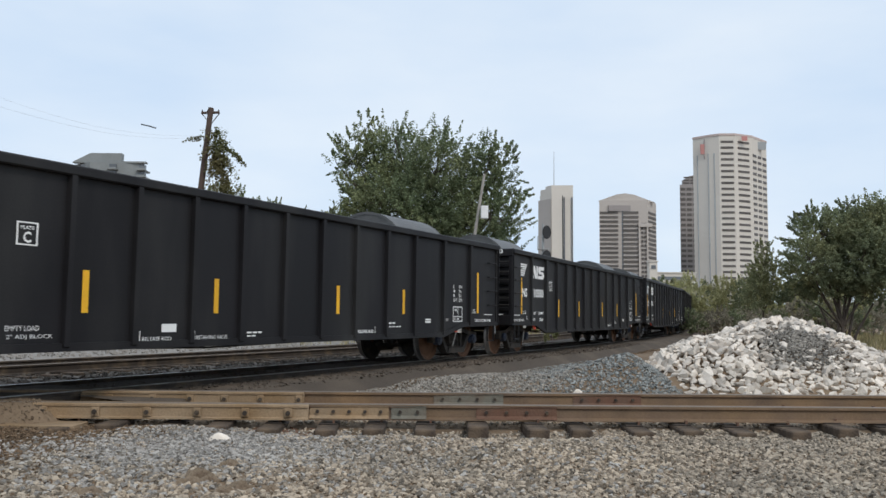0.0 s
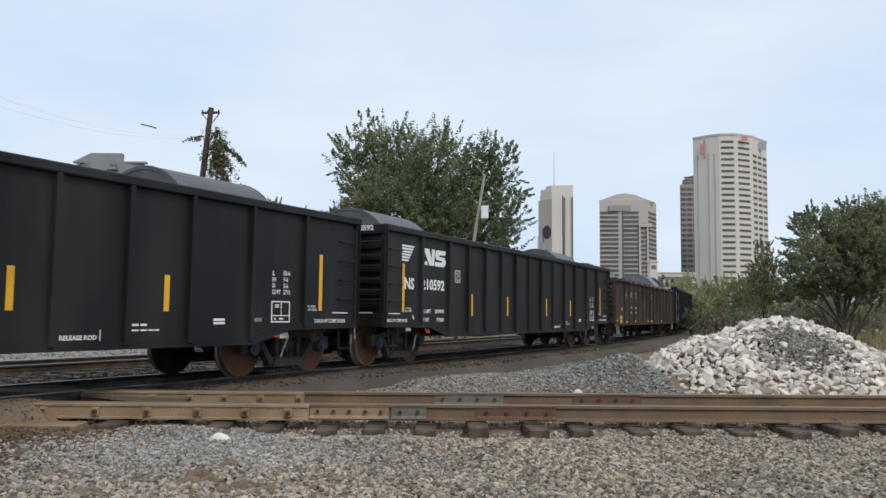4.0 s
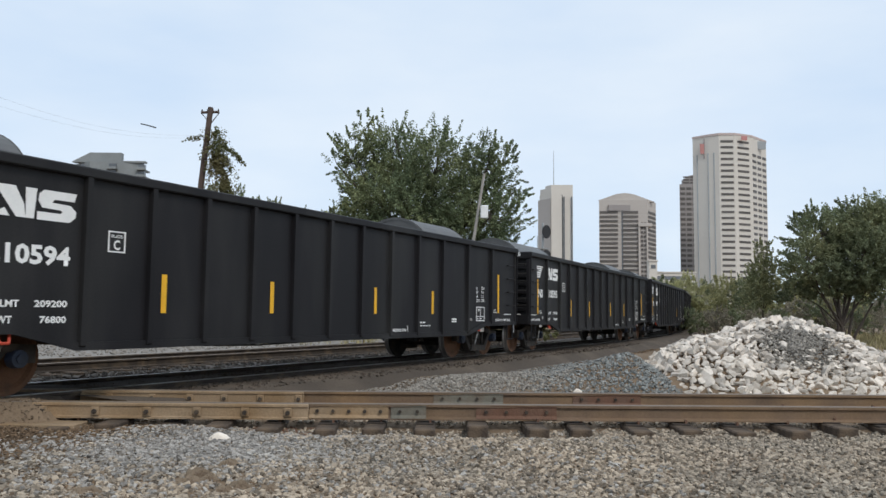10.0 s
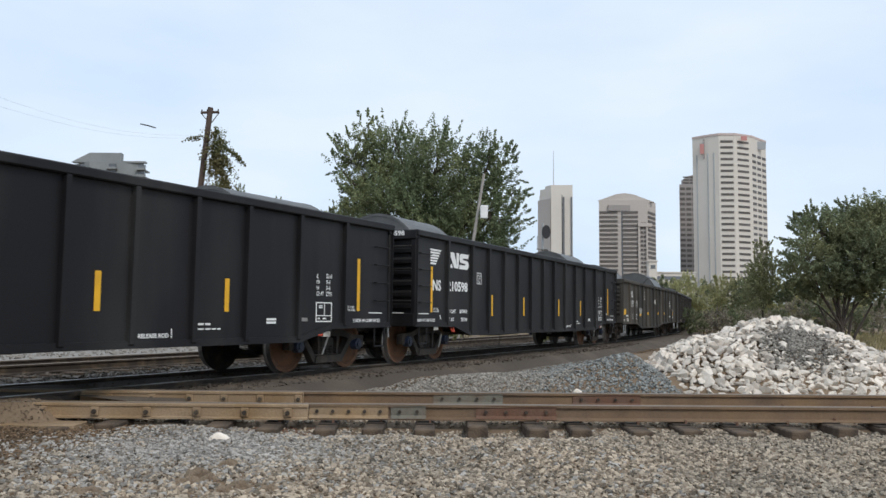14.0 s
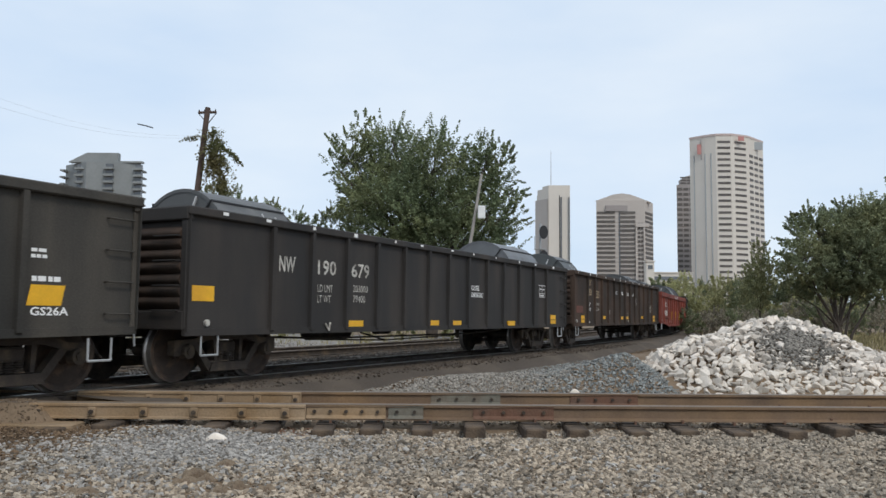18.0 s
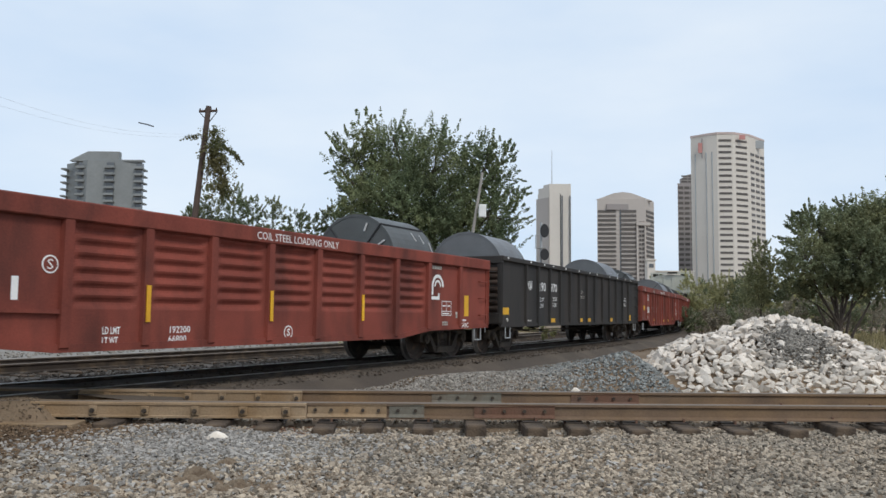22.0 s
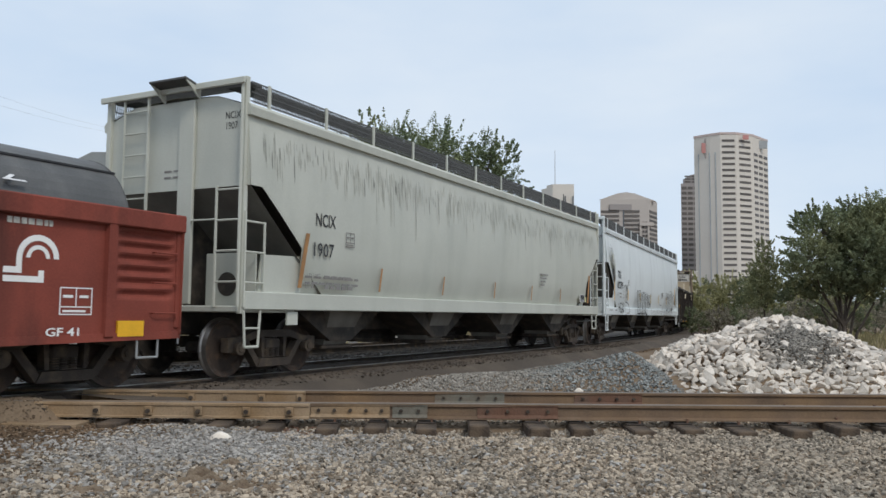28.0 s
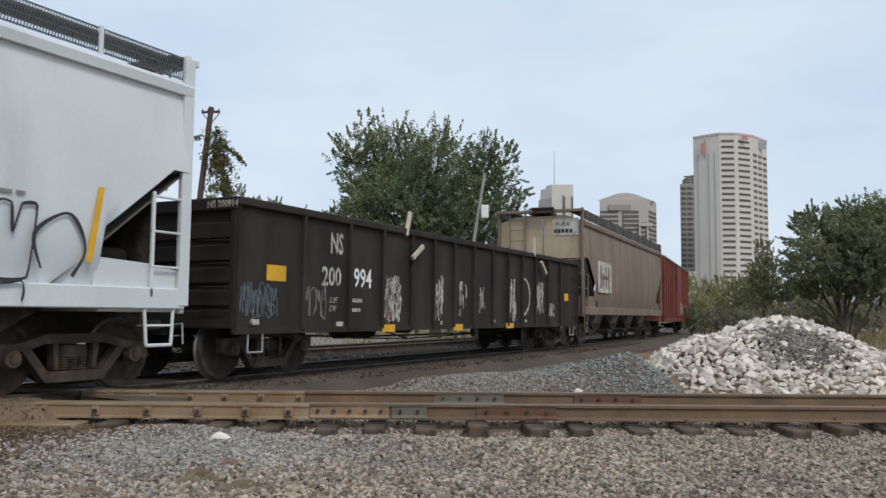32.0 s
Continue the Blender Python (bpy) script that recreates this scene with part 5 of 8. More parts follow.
def build_train():
    black = black_gondola(GROUP)
    plan = [(-129.05, None), (-112.02, ("210583", "209000", "77000")), (-95.01, ("210591", "209100", "76900")), (-78.06, ("210592", "209000", "77000")),
            (-43.69, ("210593", "209100", "76900")), (-26.60, ("210594", "209200", "76800")), (-9.53, ("210595", "209100", "76900")), (7.72, ("210597", "209200", "76600")), (24.71, ("210598", "207900", "78100"))]
    for i, (u, n) in enumerate(plan):
        car = black if i == 0 else copy_thing(black, Matrix())
        if i:
            wheel_list[0].extend(o for o in car.children_recursive if o.name.startswith("wheelset") and o.location.x < 0)
            wheel_list[1].extend(o for o in car.children_recursive if o.name.startswith("wheelset") and o.location.x > 0)
        train.append((car, u, A_LEN))
        lead = "short" if n and n[0] == "210597" else "long" if n and n[0] in ("210591", "210595") else "brief" if n and n[0] == "210594" else "low"
        add_coils(u, A_LEN, [(0.95, coil(lead), 1.10), (12.6, coil("tarp"), 1.04) if lead == "short" else (12.4, coil("low"), 1.10)])
    y = -1.504
    letters("EMPTY LOAD", 3.06, 3.48, 0.80, 0.86, y, LETTER, black)
    letters("2\" ADJ BLOCK", 3.08, 3.66, 0.70, 0.76, y, LETTER, black)
    letters("RELEASE ROD", 4.98, 5.48, 0.645, 0.70, y, LETTER, black)
    letters("RETAINING VALVE", 5.94, 6.56, 0.65, 0.705, y, LETTER, black)
    part("data_plate", Shape().box(5.3, 5.56, y - 0.004, y, 0.76, 0.87), LETTER, black)
    bars(word_bars(6.98, 7.34, 0.72, 0.745, 3) + word_bars(6.98, 7.2, 0.67, 0.69, 2) + [(4.93, 4.942, 0.64, 0.78), (5.9, 5.912, 0.64, 0.78), (6.9, 6.912, 0.64, 0.78)], y, LETTER, black)
    for (car, u, L), (_, n) in zip(list(train), plan):
        if n:
            number_black(car, *n)

    def older(u, label, paint, face=OLD_FACE, low=B_LOW, ribs=B_RIBS, top=B_TOP, square_end=False, length=B_LEN, **kw):
        car = gondola("gondola_car", label, length, top, low, ribs, paint, GRIME_TAN, face, False, GROUP, end_rows=4 if square_end else 7, end_wavy=not square_end, end_mat=BROWN if paint is BLACK_OLD else paint, **kw)
        older_details(car, paint, length)
        if paint in (BLACK_OLD, BROWN):
            rnd = random.Random(int(u * 10))
            # white flecks paint the light that shows through holes along the chord
            for k in range(12):
                x = 0.5 + 1.28 * k + rnd.uniform(-0.3, 0.3)
                part("chord_chip", Shape().box(x, x + rnd.uniform(0.05, 0.12), -1.589, -1.5852, top - rnd.uniform(0.06, 0.09), top - 0.025), LETTER, car)
        train.append((car, u, length))
        return car
    y = -1.504
    # brown gondola
    c = older(-60.96, "rusty brown gondola with worn cream numbers", BROWN)
    for tx, x0, x1 in (("NW", 2.08, 2.47), ("190", 3.10, 3.57), ("797", 4.14, 4.68)):
        letters(tx, x0, x1, 1.80, 2.06, y, LETTER_TAN, c, bold=0.015)
    bars(word_bars(3.14, 3.6, 1.38, 1.45, 3) + word_bars(4.1, 4.65, 1.38, 1.45, 3, 2) + word_bars(3.14, 3.5, 1.18, 1.25, 2) + word_bars(4.1, 4.6, 1.18, 1.25, 3, 2) + word_bars(1.98, 2.7, 0.80, 0.85, 3, 5), y, LETTER_OLD, c)
    letters("COIL STEEL\nLOADING ONLY", 8.28, 9.0, 1.86, 2.12, y, LETTER_OLD, c)
    bars([(1.32, 1.50, 1.28, 1.38)], y, LETTER_OLD, c)
    bars([(6.5, 6.85, 1.44, 1.80)], y, PRIMER, c, name="paint_patch")
    yellow_patches(c, ((1.04, 1.48, 0.95, 1.07), (1.04, 1.46, 0.80, 0.92), (4.06, 4.50, 0.80, 0.91), (7.28, 7.74, 0.79, 0.89), (8.42, 8.84, 0.79, 0.88), (11.46, 11.9, 0.79, 0.88)))
    add_coils(-60.96, B_LEN, [(1.1, coil("tarp"), 1.04), (12.6, coil("wide"), 1.10)])
    # charcoal gondola with a deeper centre
    low = ((0.0, 0.74), (3.4, 0.72), (4.4, 0.52), (9.6, 0.52), (10.8, 0.68), (16.1, 0.74))
    ribs = (0.0, 1.58, 2.80, 3.72, 4.80, 5.80, 6.87, 7.97, 9.01, 10.0, 11.16, 12.2, 13.2, 14.45, 16.1)
    c = older(41.96, "weathered charcoal gondola with white numbers and yellow tape", CHARCOAL, low=low, ribs=ribs)
    letters("NS", 2.08, 2.46, 1.83, 2.09, y, LETTER, c, bold=0.015)
    letters("197", 2.08, 2.65, 1.43, 1.71, y, LETTER, c)
    letters("211", 2.88, 3.54, 1.44, 1.72, y, LETTER, c)
    letters("LD LMT", 2.25, 2.55, 1.08, 1.16, y, LETTER_OLD, c, bold=0.015)
    letters("LT WT", 2.31, 2.55, 0.92, 1.00, y, LETTER_OLD, c, bold=0.015)
    letters("207800", 3.06, 3.49, 1.05, 1.14, y, LETTER, c)
    letters("76200", 3.13, 3.49, 0.89, 0.97, y, LETTER, c)
    letters("SLAB OR COIL STEEL", 3.91, 4.70, 1.27, 1.39, y, LETTER, c, bold=0.025)
    letters("LOADING ONLY", 4.00, 4.62, 1.165, 1.265, y, LETTER, c, bold=0.025)
    bars(word_bars(0.90, 1.36, 1.04, 1.09, 4, 5) + [(1.05, 1.10, 0.78, 0.80), (1.2, 1.3, 0.78, 0.80)], y, LETTER, c)
    for i in range(5):
        bars(word_bars(4.98, 5.62 - 0.03 * (i % 2), 2.105 - i * 0.08, 2.14 - i * 0.08, 4 - i % 2, 20 + i), y, LETTER_GREY if i < 2 else LETTER_OLD, c)
    bars([(8.12, 8.50 - 0.012 * i, 1.855 - 0.047 * i - 0.03, 1.855 - 0.047 * i) for i in range(4)], y, LETTER, c, name="stripe_emblem")
    s = Shape()
    for poly in (((8.46, 1.66), (8.53, 1.66), (8.52, 1.86), (8.47, 1.86)), ((8.47, 1.86), (8.53, 1.86), (8.63, 1.66), (8.57, 1.66)), ((8.59, 1.66), (8.64, 1.66), (8.645, 1.86), (8.60, 1.86)),
                 ((8.68, 1.86), (8.82, 1.86), (8.81, 1.815), (8.72, 1.815), (8.82, 1.74), (8.82, 1.69), (8.79, 1.66), (8.66, 1.66), (8.66, 1.70), (8.75, 1.705), (8.66, 1.78), (8.66, 1.83))):
        s.prism(poly, "y", y - 0.002, y)
    part("letter_emblem", s, LETTER, c)
    part("card_holder", Shape().box(1.03, 1.31, y - 0.02, y, 0.83, 0.98, b=0.004), LETTER_OLD, c)
    yellow_patches(c, ((0.43, 0.85, 1.11, 1.32), (4.0, 4.52, 1.075, 1.155), (6.15, 6.6, 1.13, 1.25), (9.2, 9.66, 1.15, 1.27), (11.34, 11.82, 1.15, 1.27), (14.57, 15.02, 1.09, 1.33)), 0.05)
    stencil_box(c, 13.57, 1.56, 0.5, 0.33, LETTER)
    letters("GS26A", 14.6, 15.1, 0.975, 1.075, y, LETTER, c, bold=0.02)
    bars(word_bars(13.64, 14.05, 1.02, 1.10, 3, 4) + word_bars(14.6, 15.0, 1.37, 1.43, 4, 8) + word_bars(14.58, 14.8, 1.71, 1.75, 2, 3) + word_bars(14.58, 14.8, 1.64, 1.68, 3, 5), y, LETTER, c)
    s = Shape()
    for k in range(5):
        ribbon(s, [(8.10 + 0.02 * k, 0.88 - 0.04 * (k % 2)), (8.09 + 0.018 * k, 0.72), (8.08 + 0.02 * k, 0.54 + 0.03 * k)], 0.012, y - 0.001 - 0.0005 * k)
    tagged(part("paint_splash", s, LETTER, c), kind="stuff")
    s = Shape()
    ribbon(s, [(12.27, 1.78), (12.265, 1.3), (12.27, 0.83)], 0.008, y - 0.001)
    part("paint_run", s, LETTER_OLD, c)
    add_coils(41.96, B_LEN, [(1.2, coil("tarp"), 1.04), (11.5, coil("big"), 1.13)])
    # black gondola for coil steel
    c = older(58.86, "faded black gondola with worn white numbers", BLACK_OLD)
    for tx, x0, x1 in (("NW", 2.05, 2.47), ("190", 3.10, 3.65), ("679", 4.14, 4.75)):
        letters(tx, x0, x1, 1.70, 1.96, y, LETTER_OLD, c, bold=0.015)
    letters("LD LMT\nLT WT", 3.1, 3.55, 1.22, 1.53, y, LETTER_OLD, c)
    letters("COIL STEEL\nLOADING ONLY", 9.28, 9.95, 1.46, 1.74, y, LETTER, c, bold=0.02)
    letters("203000\n79400", 4.2, 4.7, 1.24, 1.56, y, LETTER_OLD, c)
    yellow_patches(c, ((0.14, 0.58, 1.19, 1.41), (4.04, 4.56, 0.80, 0.91), (7.22, 7.62, 0.79, 0.91), (8.31, 8.74, 0.79, 0.90), (11.46, 11.93, 0.77, 0.89), (14.77, 15.21, 0.93, 1.06), (14.77, 15.21, 0.79, 0.91)))
    stencil_box(c, 13.83, 1.57, 0.48, 0.34, LETTER)
    part("release_handle", Shape().tube([(3.3, -1.54, 0.86), (3.38, -1.56, 0.74), (3.42, -1.56, 0.88)], 0.018), LETTER_OLD, c)
    add_coils(58.86, B_LEN, [(1.4, coil("wrap"), 0.98), (13.0, coil("bare"), 1.04)])
    # second brown gondola
    c = older(75.78, "dark brown rusty gondola with faded orange numbers", BROWN)
    letters("NW", 1.98, 2.45, 2.08, 2.30, y, LETTER_TAN, c)
    letters("190", 1.98, 2.50, 1.74, 2.0, y, LETTER_TAN, c)
    letters("933", 2.96, 3.62, 1.69, 1.95, y, LETTER_TAN, c)
    letters("LD LMT", 1.98, 2.42, 1.40, 1.50, y, LETTER, c)
    letters("LT WT", 1.96, 2.38, 1.22, 1.32, y, LETTER, c)
    letters("203300", 3.0, 3.6, 1.42, 1.52, y, LETTER_OLD, c)
    letters("82700", 3.08, 3.6, 1.24, 1.34, y, LETTER_OLD, c)
    for tx, a, b in (("COIL", 6.46, 6.70), ("STEEL", 7.5, 7.81), ("LOADING", 8.53, 8.96), ("ONLY", 9.75, 9.99)):
        letters(tx, a, b, 1.90, 2.03, y, LETTER, c, bold=0.02)
    s = Shape()
    ribbon(s, [(5.10, 1.24), (5.26, 1.19), (5.42, 1.28)], 0.012, y - 0.001)
    ribbon(s, [(5.14, 1.17), (5.3, 1.12), (5.36, 1.19)], 0.012, y - 0.0015)
    ribbon(s, [(5.27, 1.2), (5.26, 1.06), (5.3, 0.97)], 0.01, y - 0.002)
    ribbon(s, [(8.70, 1.24), (8.71, 1.0), (8.76, 0.88)], 0.014, y - 0.006)
    for k in range(4):
        ribbon(s, [(8.70 + 0.04 * k, 0.92), (8.76 + 0.03 * k, 0.8), (8.72 + 0.05 * k, 0.71 + 0.02 * (k % 2))], 0.016, y - 0.0065 - 0.0005 * k)
    tagged(part("chalk_scribble", s, LETTER_OLD, c), kind="stuff")
    bars([(8.27, 8.37, 1.58, 1.80), (10.45, 10.53, 1.53, 1.93)] + word_bars(1.9, 2.3, 0.82, 0.86, 3, 6), y, LETTER_OLD, c)
    bars([(0.45, 1.3, 1.15, 1.38)], y, PRIMER, c, name="paint_patch")
    yellow_patches(c, ((1.05, 1.5, 0.95, 1.06), (1.05, 1.5, 0.82, 0.93), (4.23, 4.64, 0.94, 1.05), (7.33, 7.79, 0.93, 1.04), (8.41, 8.86, 0.935, 1.04), (11.7, 12.15, 0.955, 1.07), (14.76, 15.2, 0.97, 1.10), (14.76, 15.2, 0.82, 0.95)))
    stencil_box(c, 13.87, 1.25, 0.42, 0.31, LETTER_OLD)
    add_coils(75.78, B_LEN, [(1.2, coil("stub", "11"), 1.04), (13.05, coil("wrap"), 0.98)])
    # red gondolas
    flutes = (4.3, 5.52, 6.72, 7.99, 9.24, 10.55, 11.82)
    r_ribs = (0.0, 1.6, 4.3, 5.52, 6.72, 7.99, 9.24, 10.55, 11.82, 13.13, 14.6, 16.1)
    r_low = ((0.0, 0.70), (1.6, 0.70), (3.2, 0.62), (4.2, 0.52), (12.0, 0.52), (13.2, 0.66), (16.1, 0.70))
    c = older(92.97, "faded oxide-red gondola with fluted panels and white numbers", RED, low=r_low, ribs=r_ribs, corrugated=flutes, wide_chord=True, top=R_TOP, rib_w=0.15)
    letters("CR", 2.62, 3.10, 1.60, 1.86, y, LETTER, c, bold=0.015)
    letters("608331", 1.97, 3.71, 1.13, 1.41, y, LETTER, c, bold=0.02)
    letters("CR 608331", 0.38, 1.33, 2.17, 2.28, -0.033, LETTER, c, end=True)
    letters("COIL STEEL LOADING ONLY", 7.6, 9.75, 2.15, 2.27, -1.588, LETTER, c)
    part("letter_s_mark", Shape().rod((4.10, y, 1.56), (4.10, y - 0.003, 1.56), 0.11, n=20), LETTER, c)
    part("letter_s_disc", Shape().rod((4.10, y - 0.003, 1.56), (4.10, y - 0.006, 1.56), 0.09, n=20), RED, c)
    letters("S", 4.06, 4.14, 1.50, 1.62, y - 0.007, LETTER, c)
    part("letter_s_mark", Shape().rod((8.50, y, 0.70), (8.50, y - 0.003, 0.70), 0.11, n=20), LETTER, c)
    part("letter_s_disc", Shape().rod((8.50, y - 0.003, 0.70), (8.50, y - 0.006, 0.70), 0.09, n=20), RED, c)
    letters("S", 8.46, 8.54, 0.64, 0.76, y - 0.007, LETTER, c, bold=0.02)
    s = Shape().prism([(1.72, 1.02), (4.22, 0.98), (4.22, 1.03), (1.72, 1.07)], "y", y - 0.05, y)
    part("fold_lip", s, RED, c)
    yellow_patches(c, ((0.30, 0.54, 1.10, 1.59), (14.86, 15.08, 0.97, 1.45)))
    letters("G43C", 14.62, 15.02, 0.715, 0.825, y - 0.032, LETTER, c, bold=0.02)
    bars(word_bars(13.8, 14.08, 0.81, 0.855, 4, 3) + word_bars(13.8, 14.08, 0.755, 0.795, 4, 6) + [(14.43, 14.51, 0.93, 1.07)], y, LETTER_OLD, c)
    for x in (5.52, 7.99, 10.57):
        part("yellow_tape", Shape().box(x - 0.035, x + 0.035, -1.584, -1.570, 0.88, 1.36), YELLOW, c)
    letters("LD LMT\nLT WT", 4.87, 5.14, 0.60, 0.82, y, LETTER, c, bold=0.02)
    letters("192200\n66800", 5.95, 6.34, 0.60, 0.82, y, LETTER, c, bold=0.01)
    bars(word_bars(1.55, 1.85, 0.78, 0.86, 2, 8) + word_bars(14.6, 15.0, 0.86, 0.9, 2, 3), y, LETTER, c)
    emblem_red(c, 13.16, 1.33)
    stencil_box(c, 13.76, 0.985, 0.46, 0.32, LETTER)
    add_coils(92.97, B_LEN, [(1.0, coil("small", "11"), 0.96), (12.55, coil("stub"), 1.04)])
    # black gondola
    c = older(109.88, "black gondola with stencilled white numbers and yellow tape", BLACK_OLD)
    for tx, x0, x1 in (("NW", 2.05, 2.47), ("190", 3.10, 3.65), ("970", 4.14, 4.75)):
        letters(tx, x0, x1, 1.70, 1.96, y, LETTER, c, bold=0.015)
    letters("LD LMT\nLT WT", 3.08, 3.5, 1.22, 1.52, y, LETTER, c)
    letters("209300\n76700", 4.3, 4.76, 1.26, 1.56, y, LETTER, c)
    bars(word_bars(1.95, 2.4, 0.84, 0.88, 4), y, LETTER_OLD, c)
    letters("COIL STEEL\nLOADING ONLY", 7.2, 7.84, 1.58, 1.84, y, LETTER_OLD, c)
    yellow_patches(c, ((0.16, 0.60, 1.02, 1.2), (4.1, 4.55, 0.8, 0.92), (7.2, 7.6, 0.8, 0.92), (8.2, 8.62, 0.8, 0.92), (11.3, 11.76, 0.8, 0.92), (14.5, 14.9, 0.93, 1.04), (14.5, 14.9, 0.82, 0.91)))
    stencil_box(c, 13.6, 1.40, 0.42, 0.32, LETTER)
    add_coils(109.88, B_LEN, [(1.2, coil("wide"), 1.1), (13.0, coil("wide", "VV"), 1.1)])
    # red gondola with flat panels
    r_ribs2 = (0.0, 1.50, 2.94, 3.70, 4.62, 5.50, 6.37, 7.38, 8.42, 9.30, 10.12, 11.14, 12.1, 13.02, 14.40, 15.83)
    c = older(127.01, "oxide-red gondola with riveted posts and white numbers", RED, low=((0.0, 0.82), (2.13, 0.82), (2.93, 0.55), (12.53, 0.55), (13.33, 0.78), (15.83, 0.82)), ribs=r_ribs2, wide_chord=True, top=R_TOP, square_end=True, length=15.83)
    for x in (0.0, 15.69):
        post = part("corner_plate", Shape().box(x, x + 0.14, -1.545, -1.50, 0.84, R_TOP - 0.2, b=0.008), RED, c)
        s = Shape()
        for k in range(13):
            for q in (0.04, 0.10):
                s.rod((x + q, -1.545, 0.9 + 0.098 * k), (x + q, -1.556, 0.9 + 0.098 * k), 0.014, 0.008, 6)
        tagged(part("rivets", s, RED, post), kind="stuff")
    letters("CR", 1.89, 2.39, 1.73, 2.01, y, LETTER, c, bold=0.02)
    letters("6086", 1.59, 2.62, 1.15, 1.47, y, LETTER, c, bold=0.028)
    letters("17", 3.08, 3.47, 1.14, 1.45, y, LETTER, c, bold=0.028)
    for x, z in ((3.29, 1.72), (7.65, 1.68)):
        part("letter_s_mark", Shape().rod((x, y, z), (x, y - 0.003, z), 0.11, n=20), LETTER, c)
        part("letter_s_disc", Shape().rod((x, y - 0.003, z), (x, y - 0.006, z), 0.088, n=20), RED, c)
        letters("S", x - 0.04, x + 0.04, z - 0.06, z + 0.06, y - 0.007, LETTER, c, bold=0.02)
    letters("608617", 0.5, 1.3, 2.17, 2.28, -0.033, LETTER, c, end=True)
    letters("COIL STEEL LOADING ONLY", 6.08, 8.03, 2.15, 2.27, -1.588, LETTER, c, bold=0.015)
    letters("189400\n73600", 4.78, 5.30, 1.18, 1.43, y, LETTER_OLD, c)
    letters("LD LMT\nLT WT", 3.94, 4.31, 1.16, 1.44, y, LETTER_OLD, c)
    bars(word_bars(1.72, 2.2, 0.97, 1.01, 5) + word_bars(1.74, 2.15, 0.90, 0.94, 4, 3) + [(1.51, 1.60, 0.93, 1.09), (5.5, 5.57, 0.9, 1.0)], y, LETTER_OLD, c)
    rnd, s = random.Random(617), Shape()
    for k in range(46):
        a, b = rnd.choice(((0.60, 0.95), (3.55, 3.85), (5.1, 6.2), (9.65, 9.9), (12.9, 13.2))), rnd.uniform(2.12, 2.29)
        x = rnd.uniform(*a)
        ribbon(s, [(x, b), (x + rnd.uniform(0.01, 0.07), b + rnd.uniform(-0.04, 0.04))], rnd.uniform(0.005, 0.014), -1.5875 - 0.0001 * (k % 9))
    tagged(part("flaked_paint", s, LETTER_OLD, c), kind="stuff")
    for x in (0.66, 3.59, 9.68, 13.03):
        stencil_box(c, x, 2.13, 0.16, 0.15, LETTER_OLD, -1.588)
    emblem_red(c, 13.08, 1.37)
    stencil_box(c, 13.58, 1.08, 0.5, 0.36, LETTER)
    yellow_patches(c, ((0.76, 1.21, 1.29, 1.48), (3.85, 4.33, 0.78, 0.90), (7.41, 7.87, 0.72, 0.84), (9.39, 9.83, 0.72, 0.84), (12.03, 12.43, 0.80, 0.94), (14.63, 14.93, 1.1, 1.35)))
    add_coils(127.01, 15.83, [(1.08, coil("stub"), 1.04), (12.33, coil("bare"), 1.04)])
    # red gondola with fluted ends
    c = older(143.08, "oxide-red gondola with dented fluted panels", RED, low=((0.0, 0.66), (2.2, 0.66), (3.6, 0.52), (12.2, 0.52), (13.4, 0.62), (16.1, 0.66)),
              ribs=(0.0, 1.4, 3.3, 4.4, 5.5, 6.6, 7.7, 8.8, 9.9, 11.0, 12.1, 13.3, 14.92, 16.1), corrugated=(0.0, 4.4, 5.5, 6.6, 7.7, 8.8, 9.9, 11.0, 12.1, 14.92), wide_chord=True, top=R_TOP, rib_w=0.15)
    letters("CR", 2.0, 2.5, 1.72, 1.98, y, LETTER, c, bold=0.015)
    letters("608099", 1.65, 3.1, 1.25, 1.5, y, LETTER, c, bold=0.02)
    letters("COIL STEEL LOADING ONLY", 8.5, 11.3, 2.14, 2.28, -1.588, LETTER, c)
    emblem_red(c, 13.52, 1.34)
    stencil_box(c, 14.24, 0.97, 0.45, 0.33, LETTER)
    letters("GF 41", 14.05, 14.5, 0.72, 0.82, y - 0.032, LETTER, c, bold=0.02)
    part("letter_s_mark", Shape().rod((10.3, y, 0.85), (10.3, y - 0.003, 0.85), 0.12, n=20), LETTER, c)
    part("letter_s_disc", Shape().rod((10.3, y - 0.003, 0.85), (10.3, y - 0.006, 0.85), 0.10, n=20), RED, c)
    letters("S", 10.26, 10.34, 0.79, 0.91, y - 0.007, LETTER, c)
    yellow_patches(c, ((15.06, 15.47, 0.70, 0.90), (11.4, 11.8, 0.78, 0.88), (12.6, 13.0, 0.78, 0.88), (1.6, 2.0, 0.9, 1.1)))
    add_coils(143.08, B_LEN, [(1.6, coil("tarp"), 1.04), (13.2, coil("tarp", "12"), 1.04)])
    # covered hoppers
    c = hopper("cream covered hopper with black lettering and drip stains", 18.25, CREAM, 4.47, GROUP, CREAM, apron=1.95, plate_low=2.92)
    train.append((c, 160.36, 18.25))
    hy = -1.60
    letters("NCIX", 1.70, 2.28, 2.49, 2.71, hy, LETTER_BLACK, c, bold=0.01)
    letters("1907", 1.65, 2.24, 1.97, 2.21, hy, LETTER_BLACK, c, bold=0.01)
    letters("NCIX\n1907", 1.06, 1.36, 3.84, 4.12, 0.024, LETTER_BLACK, c, end=True)
    bars(word_bars(1.45, 3.1, 1.60, 1.64, 8, 2) + word_bars(1.45, 3.1, 1.50, 1.54, 8, 3), hy + 0.03, LETTER_GREY, c)
